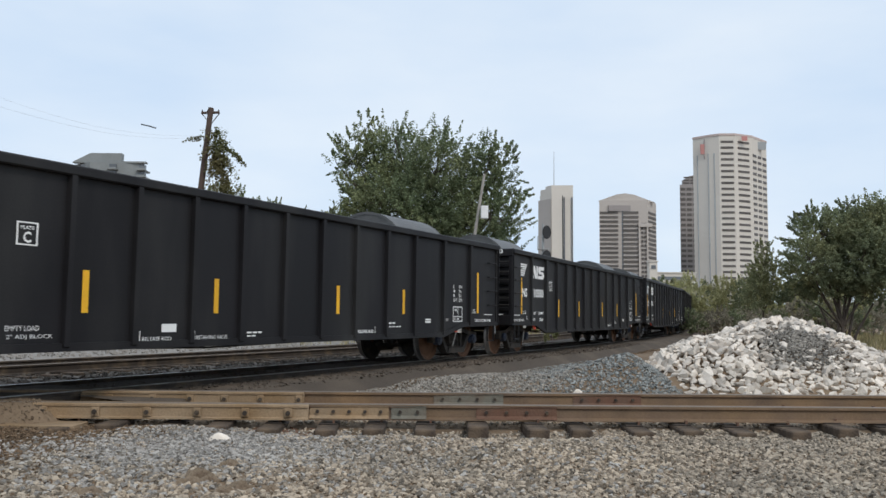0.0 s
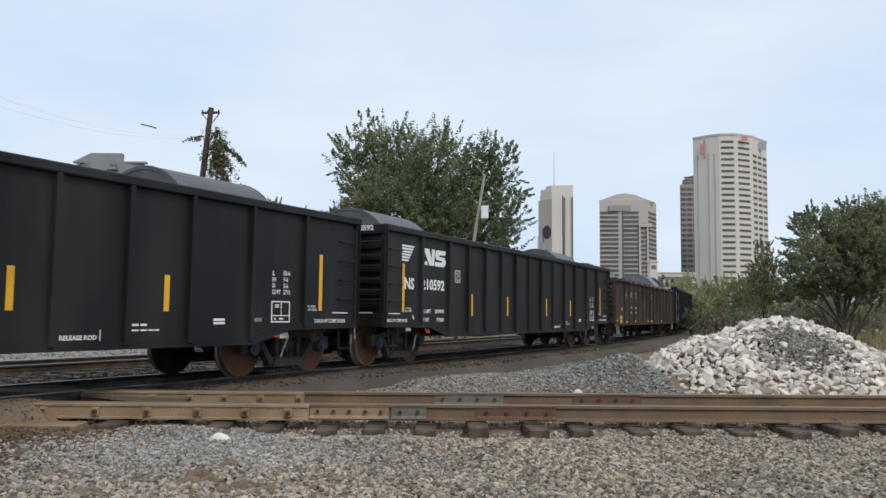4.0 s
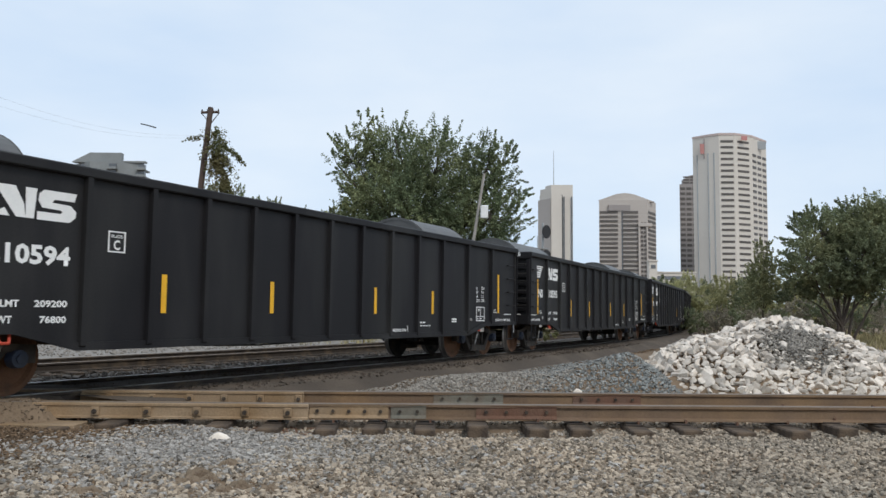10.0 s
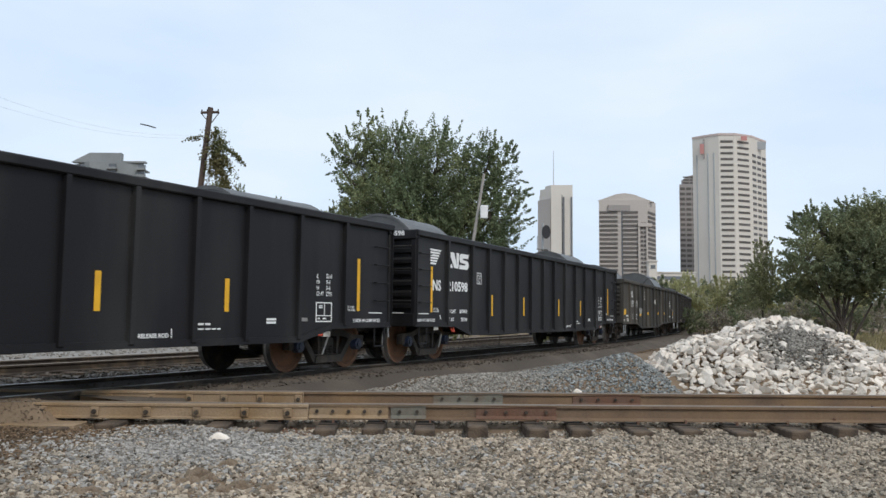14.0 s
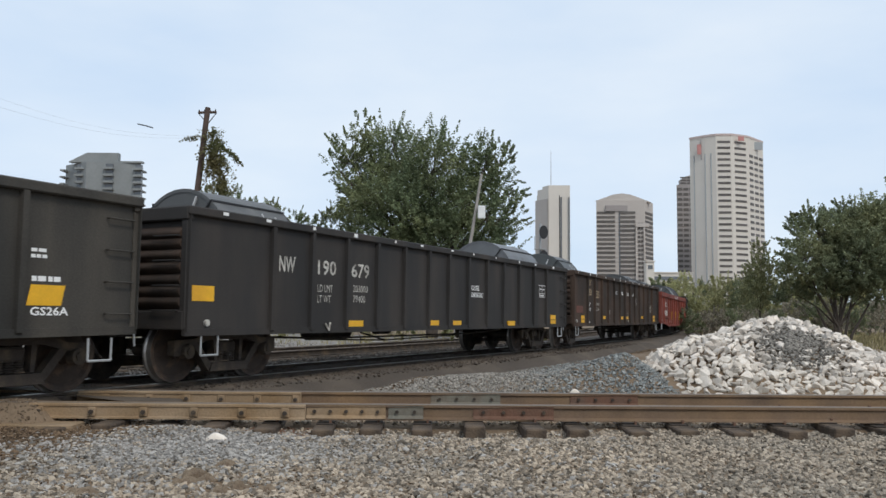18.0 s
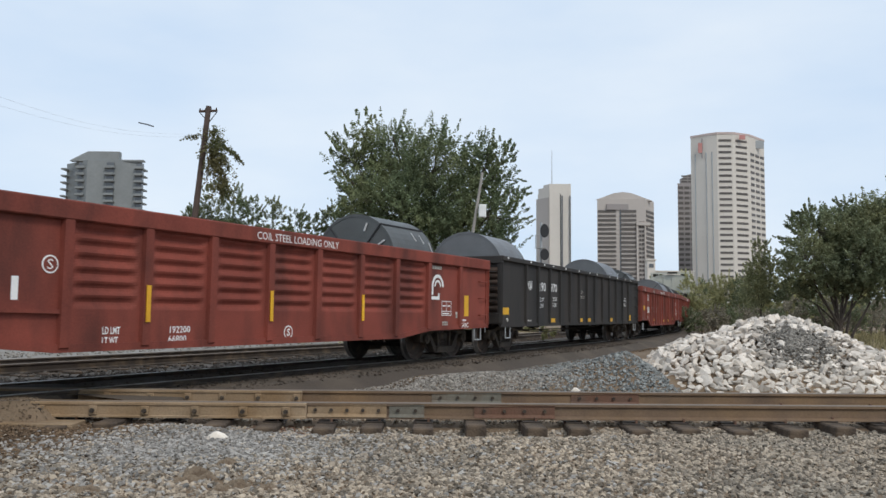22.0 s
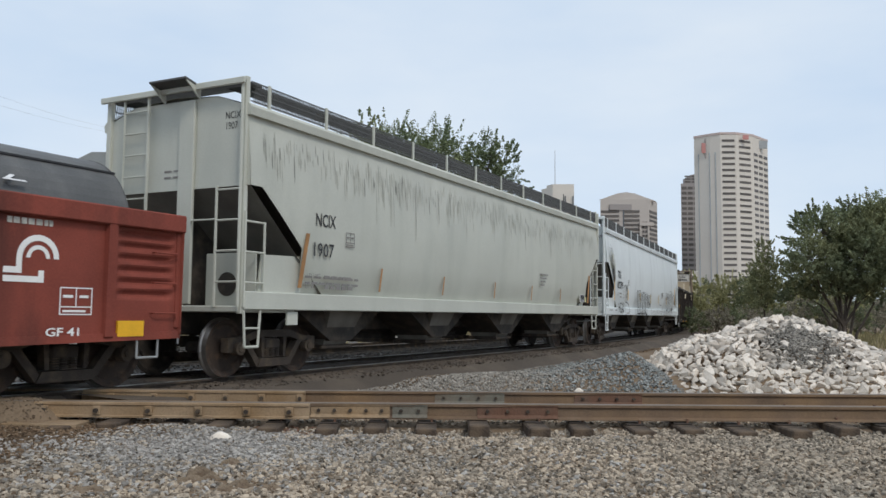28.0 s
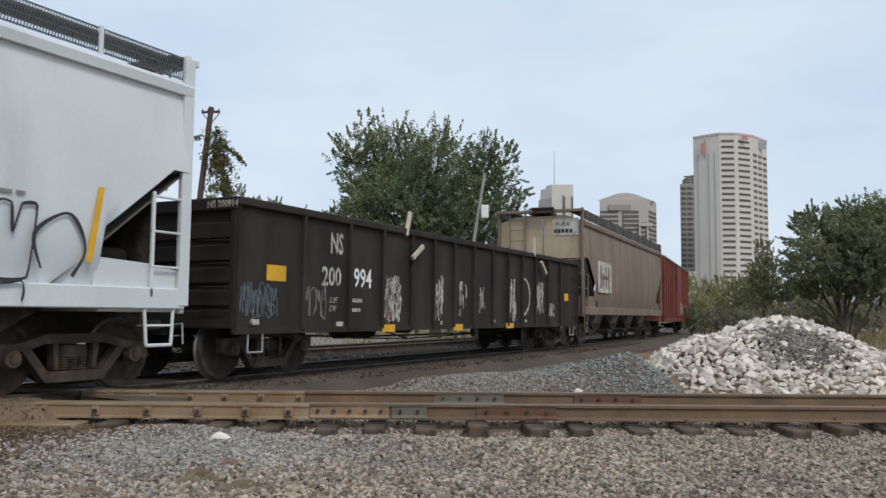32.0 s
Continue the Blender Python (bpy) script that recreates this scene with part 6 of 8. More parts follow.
    bars(word_bars(-0.2, 0.2, 3.25, 3.28, 2) + word_bars(-0.2, 0.3, 3.15, 3.18, 3), 0.024, LETTER_GREY, c, end=True)
    for x, zt, w in ((1.22, 2.34, 0.10), (3.73, 1.88, 0.052), (6.36, 1.84, 0.05), (9.16, 1.83, 0.052), (11.70, 1.83, 0.052), (14.10, 1.82, 0.052), (16.85, 2.34, 0.11)):
        lean = 0.23 if x < 2 else 0.2
        part("orange_tape", Shape().prism([(x, 1.43), (x + w, 1.43), (x + w + lean * (zt - 1.4), zt), (x + lean * (zt - 1.4), zt)], "y", -1.60, -1.596), ORANGE_STREAK, c)
    letters("LD LMT", 1.47, 1.85, 1.60, 1.68, hy, LETTER_GREY, c)
    letters("LT WT", 1.45, 1.78, 1.43, 1.51, hy + 0.02, LETTER_GREY, c)
    bars(word_bars(1.98, 2.85, 1.60, 1.66, 5, 2) + word_bars(2.0, 2.9, 1.43, 1.49, 5, 3), hy + 0.02, LETTER_GREY, c)
    stencil_box(c, 2.6, 2.2, 0.28, 0.26, LETTER_GREY, hy)
    for k in range(4):
        bars(word_bars(12.45, 13.1 - 0.1 * k, 2.16 - 0.1 * k, 2.2 - 0.1 * k, 3, 40 + k), hy, LETTER_GREY, c)
    plate = part("data_plate", Shape().box(16.10, 16.52, hy, hy + 0.02, 1.46, 1.70), LETTER, c, "black stencil plate in a white frame")
    for x0, x1, z0, z1 in ((16.115, 16.235, 1.53, 1.685), (16.25, 16.37, 1.53, 1.685), (16.385, 16.505, 1.53, 1.685), (16.115, 16.505, 1.475, 1.515)):
        part("stencil_field", Shape().box(x0, x1, hy - 0.003, hy, z0, z1), LETTER_BLACK, plate)
    bars([(16.6, 16.75, 1.46, 1.62)], hy + 0.01, mat("faint_yellow_spray", (0.55, 0.52, 0.28), 0.8, var=0.5, scale=9, bump=0.0), c, name="spray_mark")
    part("card_holder", Shape().box(1.1, 1.38, -1.50, -1.46, 0.82, 1.04, b=0.006), CREAM, c)
    stain_streaks(c, 18.25, 4.2)
    c = hopper("pale grey covered hopper sprayed with black graffiti", 19.05, WHITE_GREY, 4.47, GROUP, WHITE_GREY)
    train.append((c, 179.74, 19.05))
    letters("TILX", 1.95, 2.58, 2.47, 2.75, hy, LETTER_BLACK, c, bold=0.02)
    letters("LD LMT\nLT WT", 1.68, 2.08, 1.72, 1.92, hy, LETTER_GREY, c)
    letters("620399", 1.85, 2.90, 2.06, 2.36, hy, LETTER_BLACK, c, bold=0.02)
    letters("TILX620399", 0.72, 1.5, 3.82, 3.93, -0.034, LETTER_BLACK, c, end=True)
    bars(word_bars(2.2, 2.6, 1.86, 1.91, 4, 2) + word_bars(2.22, 2.55, 1.73, 1.78, 4, 3), hy, LETTER_GREY, c)
    faded = mat("faded_yellow_tape", (0.68, 0.47, 0.13), 0.6, var=0.3, scale=6, bump=0.0)
    for x, zt, m in ((1.16, 2.52, YELLOW), (6.66, 2.0, faded), (9.40, 2.02, faded), (11.78, 2.04, faded), (14.32, 2.04, faded), (17.40, 2.55, YELLOW)):
        part("yellow_tape", Shape().prism([(x, 1.62), (x + 0.085, 1.62), (x + 0.085 + 0.15 * (zt - 1.6), zt), (x + 0.15 * (zt - 1.6), zt)], "y", -1.604, -1.600), m, c)
    part("yellow_tape", Shape().prism([(3.86, 1.64), (3.95, 1.64), (4.04, 2.08), (3.96, 2.08)], "y", -1.604, -1.600), YELLOW, c)
    stencil_box(c, 3.98, 2.23, 0.22, 0.24, LETTER_GREY, hy)
    # fan of thin outlined spikes above the leading corner, a few of them filled
    s, w = Shape(), Shape()
    for k, (tx, tz) in enumerate(((0.36, 3.30), (0.46, 3.52), (0.58, 3.62), (0.70, 3.50), (0.80, 3.56), (0.90, 3.42), (1.02, 3.44), (1.12, 3.28), (1.24, 3.26), (1.36, 3.08))):
        bx, bz = 0.86 + 0.055 * k, 2.62 - 0.028 * k
        dx, dz = (tz - bz) * 0.045, (bx - tx) * 0.045
        ribbon(s, [(bx - dx, bz - dz), (tx - dx * 0.8 + (bx - tx) * 0.1, tz - (tz - bz) * 0.1), (tx, tz), (tx + dx * 0.8 + (bx - tx) * 0.1, tz - (tz - bz) * 0.12), (bx + dx, bz + dz)], 0.0075, -1.607 - 0.0004 * k)
        if k % 3 == 0 or k == 5:
            ribbon(w, [(bx, bz + 0.1), ((bx + tx) / 2, (bz + tz) / 2), (tx + (bx - tx) * 0.12, tz - (tz - bz) * 0.12)], 0.022, -1.6055)
    for k in range(4):
        a = 0.98 + 0.07 * k
        ribbon(s, [(a, 2.58 - 0.03 * k), (a + 0.10, 2.30 + 0.02 * k), (a + 0.16, 2.52 - 0.03 * k)], 0.009, -1.6075)
    tagged(part("graffiti_wash", w, mat("pale_yellow_spray", (0.60, 0.56, 0.33), 0.6, var=0.3, bump=0.0), c), kind="stuff")
    tagged(part("graffiti", s, LETTER_BLACK, c), kind="stuff")
    loop_tag(c, 0.9, 1.35, 2.3, 2.75, -1.606, 0.014, 3, 5, LETTER_BLACK)
    for strokes in ((((1.96, 1.50), (2.02, 1.17)), ((2.16, 1.54), (2.20, 1.16)), ((1.98, 1.34), (2.20, 1.36))), (((2.50, 1.50), (2.28, 1.48), (2.32, 1.18), (2.52, 1.18)), ((2.30, 1.33), (2.46, 1.34))),
                    (((2.54, 1.16), (2.66, 1.54), (2.76, 1.16)), ((2.58, 1.28), (2.74, 1.28))), (((2.82, 1.16), (2.82, 1.5), (2.98, 1.44), (2.86, 1.34), (3.02, 1.24), (2.82, 1.17)),)):
        s = Shape()
        for k, pts in enumerate(strokes):
            ribbon(s, list(pts), 0.021, -1.606 - 0.0006 * k)
        part("graffiti", s, LETTER_BLACK, c)
    s = Shape()
    ribbon(s, [(2.98, 1.70), (2.94, 1.95), (3.10, 2.16), (3.40, 2.24), (3.60, 2.12), (3.64, 1.90)], 0.018, -1.607)
    ribbon(s, [(3.52, 2.14), (3.66, 2.00), (3.66, 2.26), (3.80, 2.02), (3.86, 1.80)], 0.024, -1.608)
    ribbon(s, [(3.30, 1.72), (3.44, 1.86), (3.56, 1.76), (3.80, 1.94), (3.70, 1.66)], 0.014, -1.6085)
    ribbon(s, [(3.20, 1.62), (3.42, 1.56), (3.66, 1.60), (3.84, 1.76)], 0.014, -1.6075)
    ribbon(s, [(3.30, 1.56), (3.18, 1.36), (3.26, 1.18)], 0.016, -1.607)
    ribbon(s, [(3.62, 1.54), (4.00, 1.46), (4.14, 1.26), (4.00, 1.14), (3.70, 1.14)], 0.016, -1.6072)
    tagged(part("graffiti", s, LETTER_BLACK, c), kind="stuff")
    block_tag(c, 5.92, 8.42, 1.14, 2.06, -1.608, 0.017, (3, 0, 1, 2, 5, 4), LETTER_BLACK)
    s = Shape()
    for k in range(6):
        a = 5.90 + 0.42 * k
        ribbon(s, [(a + 0.03, 1.12), (a - 0.02, 1.5), (a + 0.05, 2.0)], 0.026, -1.6065)
        ribbon(s, [(a + 0.08, 1.12), (a + 0.34, 1.13)], 0.026, -1.6062)
    tagged(part("graffiti_shadow", s, LETTER_BLACK, c), kind="stuff")
    loop_tag(c, 8.30, 9.5, 1.66, 1.98, -1.607, 0.013, 6, 13, LETTER_BLACK)
    loop_tag(c, 8.40, 9.4, 1.40, 1.68, -1.607, 0.012, 6, 15, LETTER_BLACK)
    ribbon_s = Shape()
    ribbon(ribbon_s, [(12.06, 2.06), (12.0, 1.60), (12.6, 1.56)], 0.012, -1.606)
    part("graffiti", ribbon_s, LETTER_BLACK, c)
    block_tag(c, 14.15, 16.65, 1.36, 2.18, -1.608, 0.017, (4, 2, 5, 1, 0), LETTER_BLACK, lean=0.14)
    loop_tag(c, 16.7, 17.4, 1.5, 2.2, -1.607, 0.022, 1, 19, LETTER_BLACK)
    loop_tag(c, 14.3, 16.6, 1.12, 1.36, -1.606, 0.013, 7, 17, LETTER_BLACK)
    rnd, s = random.Random(27), Shape()
    for k in range(15):
        a, h = 9.6 + 0.3 * k, rnd.uniform(0.2, 0.28)
        ribbon(s, [(a, 1.12), (a + rnd.uniform(-0.04, 0.06), 1.12 + h)], 0.009, -1.605)
        if rnd.random() < 0.6:
            b = a + rnd.uniform(0.1, 0.2)
            ribbon(s, [(b, 1.12), (b + rnd.uniform(-0.1, 0.05), 1.12 + h)], 0.009, -1.605)
            ribbon(s, [(a, 1.25 + rnd.uniform(-0.05, 0.12)), (b, 1.25 + rnd.uniform(-0.05, 0.12))], 0.008, -1.6055)
    tagged(part("graffiti", s, LETTER_GREY, c), kind="stuff")
    part("data_plate", Shape().box(12.95, 13.33, -1.606, -1.602, 1.93, 2.2), LETTER_BLACK, c)
    stencil_box(c, 12.96, 1.94, 0.36, 0.25, LETTER, -1.607)
    bars(word_bars(14.4, 15.1, 2.0, 2.04, 4, 3) + word_bars(14.4, 15.0, 1.9, 1.94, 4, 5) + word_bars(15.9, 16.6, 2.32, 2.36, 4, 7) + word_bars(0.35, 0.9, 1.22, 1.25, 4, 3) + word_bars(1.35, 1.75, 1.22, 1.25, 3, 4), -1.603, LETTER_GREY, c)
    # last gondola, tan hopper, boxcar
    c = older(199.74, "dark brown-black gondola with scraped paint and graffiti", BLACK_BROWN, top=2.76, square_end=True, ribs=(0.0, 1.65, 3.02, 4.17, 5.3, 6.27, 7.25, 8.28, 9.4, 10.4, 11.37, 12.35, 13.35, 14.45, 16.1))
    letters("NS", 2.47, 2.85, 2.07, 2.45, y, LETTER_OLD, c, bold=0.02)
    letters("200", 2.22, 2.8, 1.50, 1.84, y, LETTER_OLD, c, bold=0.02)
    letters("994", 3.21, 3.81, 1.50, 1.86, y, LETTER, c, bold=0.015)
    letters("NS 200994", 0.98, 1.58, 2.60, 2.71, -0.034, LETTER_OLD, c, end=True, bold=0.02)
    letters("LD LMT\nLT WT", 2.45, 2.7, 1.06, 1.31, y, LETTER_OLD, c)
    bars(word_bars(3.17, 3.5, 1.23, 1.30, 4) + word_bars(3.17, 3.45, 1.06, 1.12, 4, 2) + [(2.67, 2.88, 0.79, 0.88), (0.46, 0.60, 0.84, 0.92)] + word_bars(6.65, 6.75, 0.80, 0.88, 1) + word_bars(9.5, 9.65, 0.84, 0.90, 1) + word_bars(11.65, 11.8, 0.84, 0.90, 1), y, LETTER_OLD, c)
    worn = ((4.25, 4.89, 0.84, 1.80, 61, 1.0), (6.33, 6.73, 0.88, 1.90, 62, 0.75), (7.55, 7.93, 0.95, 1.80, 63, 0.3), (8.7, 8.95, 1.0, 1.8, 64, 0.3), (10.51, 10.95, 0.85, 2.0, 65, 0.8), (12.45, 13.05, 1.05, 1.98, 66, 0.8), (13.4, 13.95, 0.98, 1.4, 67, 0.45))
    for x0, x1, z0, z1, seed, dense in worn:
        scraped(c, x0, x1, z0, z1, seed, dense)
    s = Shape()
    ribbon(s, [(11.51, 1.12), (11.49, 1.94), (11.75, 1.96), (11.95, 1.72), (11.95, 1.36), (11.75, 1.12)], 0.035, y - 0.002, True)
    part("graffiti", s, LETTER_OLD, c)
    loop_tag(c, 0.15, 1, 0.95, 1.48, y - 0.002, 0.011, 6, 71, SPRAY_BLUE)
    loop_tag(c, 0.2, 0.95, 1.0, 1.40, y - 0.006, 0.011, 5, 72, SPRAY_BLUE)
    loop_tag(c, 1.73, 2.35, 0.97, 1.48, y - 0.002, 0.010, 4, 73, LETTER_GREY)
    yellow_patches(c, ((0.75, 1.23, 1.53, 1.78), (4.17, 4.65, 0.68, 0.82), (7.23, 7.7, 0.67, 0.81), (10.27, 10.75, 0.69, 0.82), (14.88, 15.25, 1.48, 1.71)))
    for x, z, yy, a in ((5.08, 2.86, -1.56, 18), (5.37, 2.30, -1.63, 58), (12.17, 2.94, -1.56, -4), (12.75, 2.38, -1.63, -52)):
        part("loose_slat", Shape().box(-0.045, 0.045, -0.03, 0.03, -0.26, 0.26, b=0.006), PALE_WOOD, c, m=pose(x, yy, z, 0, a, 0))
    c = hopper("weathered tan covered hopper with a cream end", 15.0, TAN, 4.47, GROUP, TAN, end_paint=CREAM_TAN)
    train.append((c, 216.67, 15.0))
    part("square_emblem", Shape().box(1.62, 3.70, -1.600, -1.597, 1.85, 2.95), EMBLEM_PALE, c, "worn white square emblem")
    bars([(1.95, 2.2, 2.0, 2.8), (2.3, 2.55, 2.1, 2.55), (2.75, 2.95, 2.0, 2.8), (3.15, 3.4, 2.0, 2.8), (2.2, 3.2, 2.32, 2.46)], -1.602, TAN, c, name="emblem_bars")
    part("white_panel", Shape().box(0.012, 0.028, -1.34, -0.05, 3.72, 4.30), EMBLEM_PALE, c)
    letters("FURX", 0.55, 1.05, 4.03, 4.16, 0.010, LETTER_BLACK, c, end=True, bold=0.02)
    bars(word_bars(0.5, 1.15, 3.80, 3.93, 5, 5), 0.010, LETTER_BLACK, c, end=True)
    part("hatch_cover", Shape().box(0.3, 1.0, -0.3, 0.5, 4.50, 4.60, b=0.02), WALK_STEEL, c)
    c = boxcar("oxide-red steel boxcar with patched paint", 16.8, GROUP)
    train.append((c, 232.77, 16.8))


def stain_streaks(car, length, z):
    """Dark drips that run down the upper side sheet, in uneven clusters."""
    rnd = random.Random(31)
    groups = [Shape(), Shape()]
    x = 0.35

    def out(q):
        g = (q - 1.32) / (4.11 - 1.32)
        return -1.504 - 0.09 * math.sin(math.pi * min(1, max(0, g)))
    while x < length - 0.4:
        k = (0.5 + 0.5 * noise.noise((x * 0.9, 3, 0))) * (1.0 if x < 6 else max(0.7, 1.0 - (x - 6) / 20))
        h = rnd.uniform(0.12, 0.55) * (1.7 if rnd.random() < 0.18 else 0.9) * (0.6 + k)
        zt = 3.88 - rnd.uniform(0, 0.5) * (1 - 0.4 * k)
        w, n = rnd.uniform(0.004, 0.016), 5
        s = groups[rnd.random() < (0.35 if x < 7 else 0.12)]
        for q in range(n):
            za, zc = zt - h * q / n, zt - h * (q + 1) / n
            wa, wb = (w * max(0.12, math.sin(math.pi * (t + 0.15) / 1.3)) for t in (q / n, (q + 1) / n))
            s.add([(x - wa, out(za), za), (x + wa, out(za), za), (x + wb, out(zc), zc), (x - wb, out(zc), zc)], [(0, 1, 2, 3)])
        x += rnd.uniform(0.012, 0.075) * (1.6 - k) 
    for s, tone in zip(groups, ((0.375, 0.38, 0.335), (0.285, 0.29, 0.26))):
        tagged(part("drip_stains", s, mat("drip_stain", tone, 0.7, var=0.4, scale=6, bump=0.0), car), kind="stuff")


def emblem_red(c, x, z):
    """A round railway emblem as plain arcs and bars."""
    y, s = -1.504, Shape()
    cx, cz = x + 0.42, z + 0.28
    for r0, r1 in ((0.10, 0.15), (0.20, 0.27)):
        for i in range(12):
            a, b = math.pi * (0.0 + i / 12), math.pi * (0.0 + (i + 1) / 12)
            s.prism([(cx + r0 * math.cos(a), cz + r0 * math.sin(a)), (cx + r1 * math.cos(a), cz + r1 * math.sin(a)), (cx + r1 * math.cos(b), cz + r1 * math.sin(b)), (cx + r0 * math.cos(b), cz + r0 * math.sin(b))], "y", y - 0.002, y)
    for b in ((x, x + 0.22, z + 0.10, z + 0.17), (x, x + 0.5, z, z + 0.07), (x + 0.15, x + 0.22, z + 0.17, z + 0.28), (x + 0.43, x + 0.5, z + 0.07, z + 0.14)):
        s.box(b[0], b[1], y - 0.002, y, b[2], b[3])
    part("round_emblem", s, LETTER, c)
    bars(word_bars(x + 0.02, x + 0.6, z + 0.66, z + 0.73, 7, 3), y, LETTER_OLD, c)


# ---------------------------------------------------------------- stones
def scatter(x0, x1, y0, y1, n, seed, keep):
    rnd = random.Random(seed)
    res = []
    while len(res) < n:
        x, y = rnd.uniform(x0, x1), rnd.uniform(y0, y1)
        if keep(x, y, rnd):
            res.append((x, y, ground_z(x, y)))
    return res


def train_side(x, y):
    """Metres from the near rail of the train's line towards the viewer (straight part)."""
    dx, dy = x + SIDE * math.cos(TURN0), y - SIDE * math.sin(TURN0)
    s = dx * math.sin(TURN0) + dy * math.cos(TURN0)
    px, py, a = line_at(s, 0.82)
    return (x - px) * math.cos(a) - (y - py) * math.sin(a)


def drift_z(x, y, y0, y1, edge, top, closed):
    e = max(0.0, min(1.0, (edge + 0.25 * noise.noise((y * 2.5, 1, 0)) - x) / 0.45 + 0.5))
    g = min(1.0, (y - y0) / 0.42, (y1 - y) / 0.12 if closed else 1.0)
    k = (3 * e * e - 2 * e ** 3) * max(0.0, g)
    return -0.40 + (0.38 + top + 0.03 * noise.noise((x * 3, y * 3, 5)) + 0.015 * noise.noise((x * 9, y * 9, 2))) * k


def build_drift():
    """Dirt packed over the foreground rails where the lines cross, falling away to the right."""
    for name, lab, m, rest in (("dirt_drift", "brown dirt drifted over the crossing rails", EARTH, (9.0, 9.85, -4.35, 0.012, True)),
                               ("dark_dirt_fill", "dark oily dirt packed between the crossing rails", BED_DARK, (9.7, 11.9, -4.75, -0.012, False))):
        s, nx, ny = Shape(), 44, 14
        for j in range(ny + 1):
            for i in range(nx + 1):
                x, y = -11 + (rest[2] + 11 + 0.5) * i / nx, rest[0] + (rest[1] - rest[0]) * j / ny
                s.v.append((x, y, drift_z(x, y, *rest)))
        s.f = [(j * (nx + 1) + i, j * (nx + 1) + i + 1, (j + 1) * (nx + 1) + i + 1, (j + 1) * (nx + 1) + i) for j in range(ny) for i in range(nx)]
        s.s = [0] * len(s.f)
        tagged(part(name, s, m, smooth=True), lab, "dirt", kind="structure")
    strew("drift_gravel", "brown gravel bits on the drifted dirt", "gravel", DIRT_CLOD,
          [(x, y, max(z, drift_z(x, y, 9.0, 9.85, -4.35, 0.012, True))) for x, y, z in scatter(-7, -4.0, 9.0, 9.85, 1700, 33, lambda x, y, r: True)], 0.013, 34, 0.4)


def lump(r, seed, rough, tall):
    """A low rounded lump, wider than high."""
    s, n, m = Shape(), 22, 9
    for k in range(m + 1):
        for j in range(n):
            a, q = 2 * math.pi * j / n, k / m
            w = 1 + rough * noise.noise((math.cos(a) * 1.4 + seed, math.sin(a) * 1.4, 0)) + 0.35 * rough * noise.noise((math.cos(a) * 5, math.sin(a) * 5, q * 3 + seed))
            h = (1 - q ** 4) * (tall + rough * noise.noise((q * 2 * math.cos(a) + seed, q * 2 * math.sin(a), 4)) + 0.35 * rough * noise.noise((q * 7 * math.cos(a), q * 7 * math.sin(a), seed)))
            s.v.append((math.cos(a) * r * w * q * 1.35, math.sin(a) * r * w * q, r * h - 0.03 * q))
    s.f = [(k * n + j, k * n + (j + 1) % n, (k + 1) * n + (j + 1) % n, (k + 1) * n + j) for k in range(m) for j in range(n)]
    s.s = [0] * len(s.f)
    return s


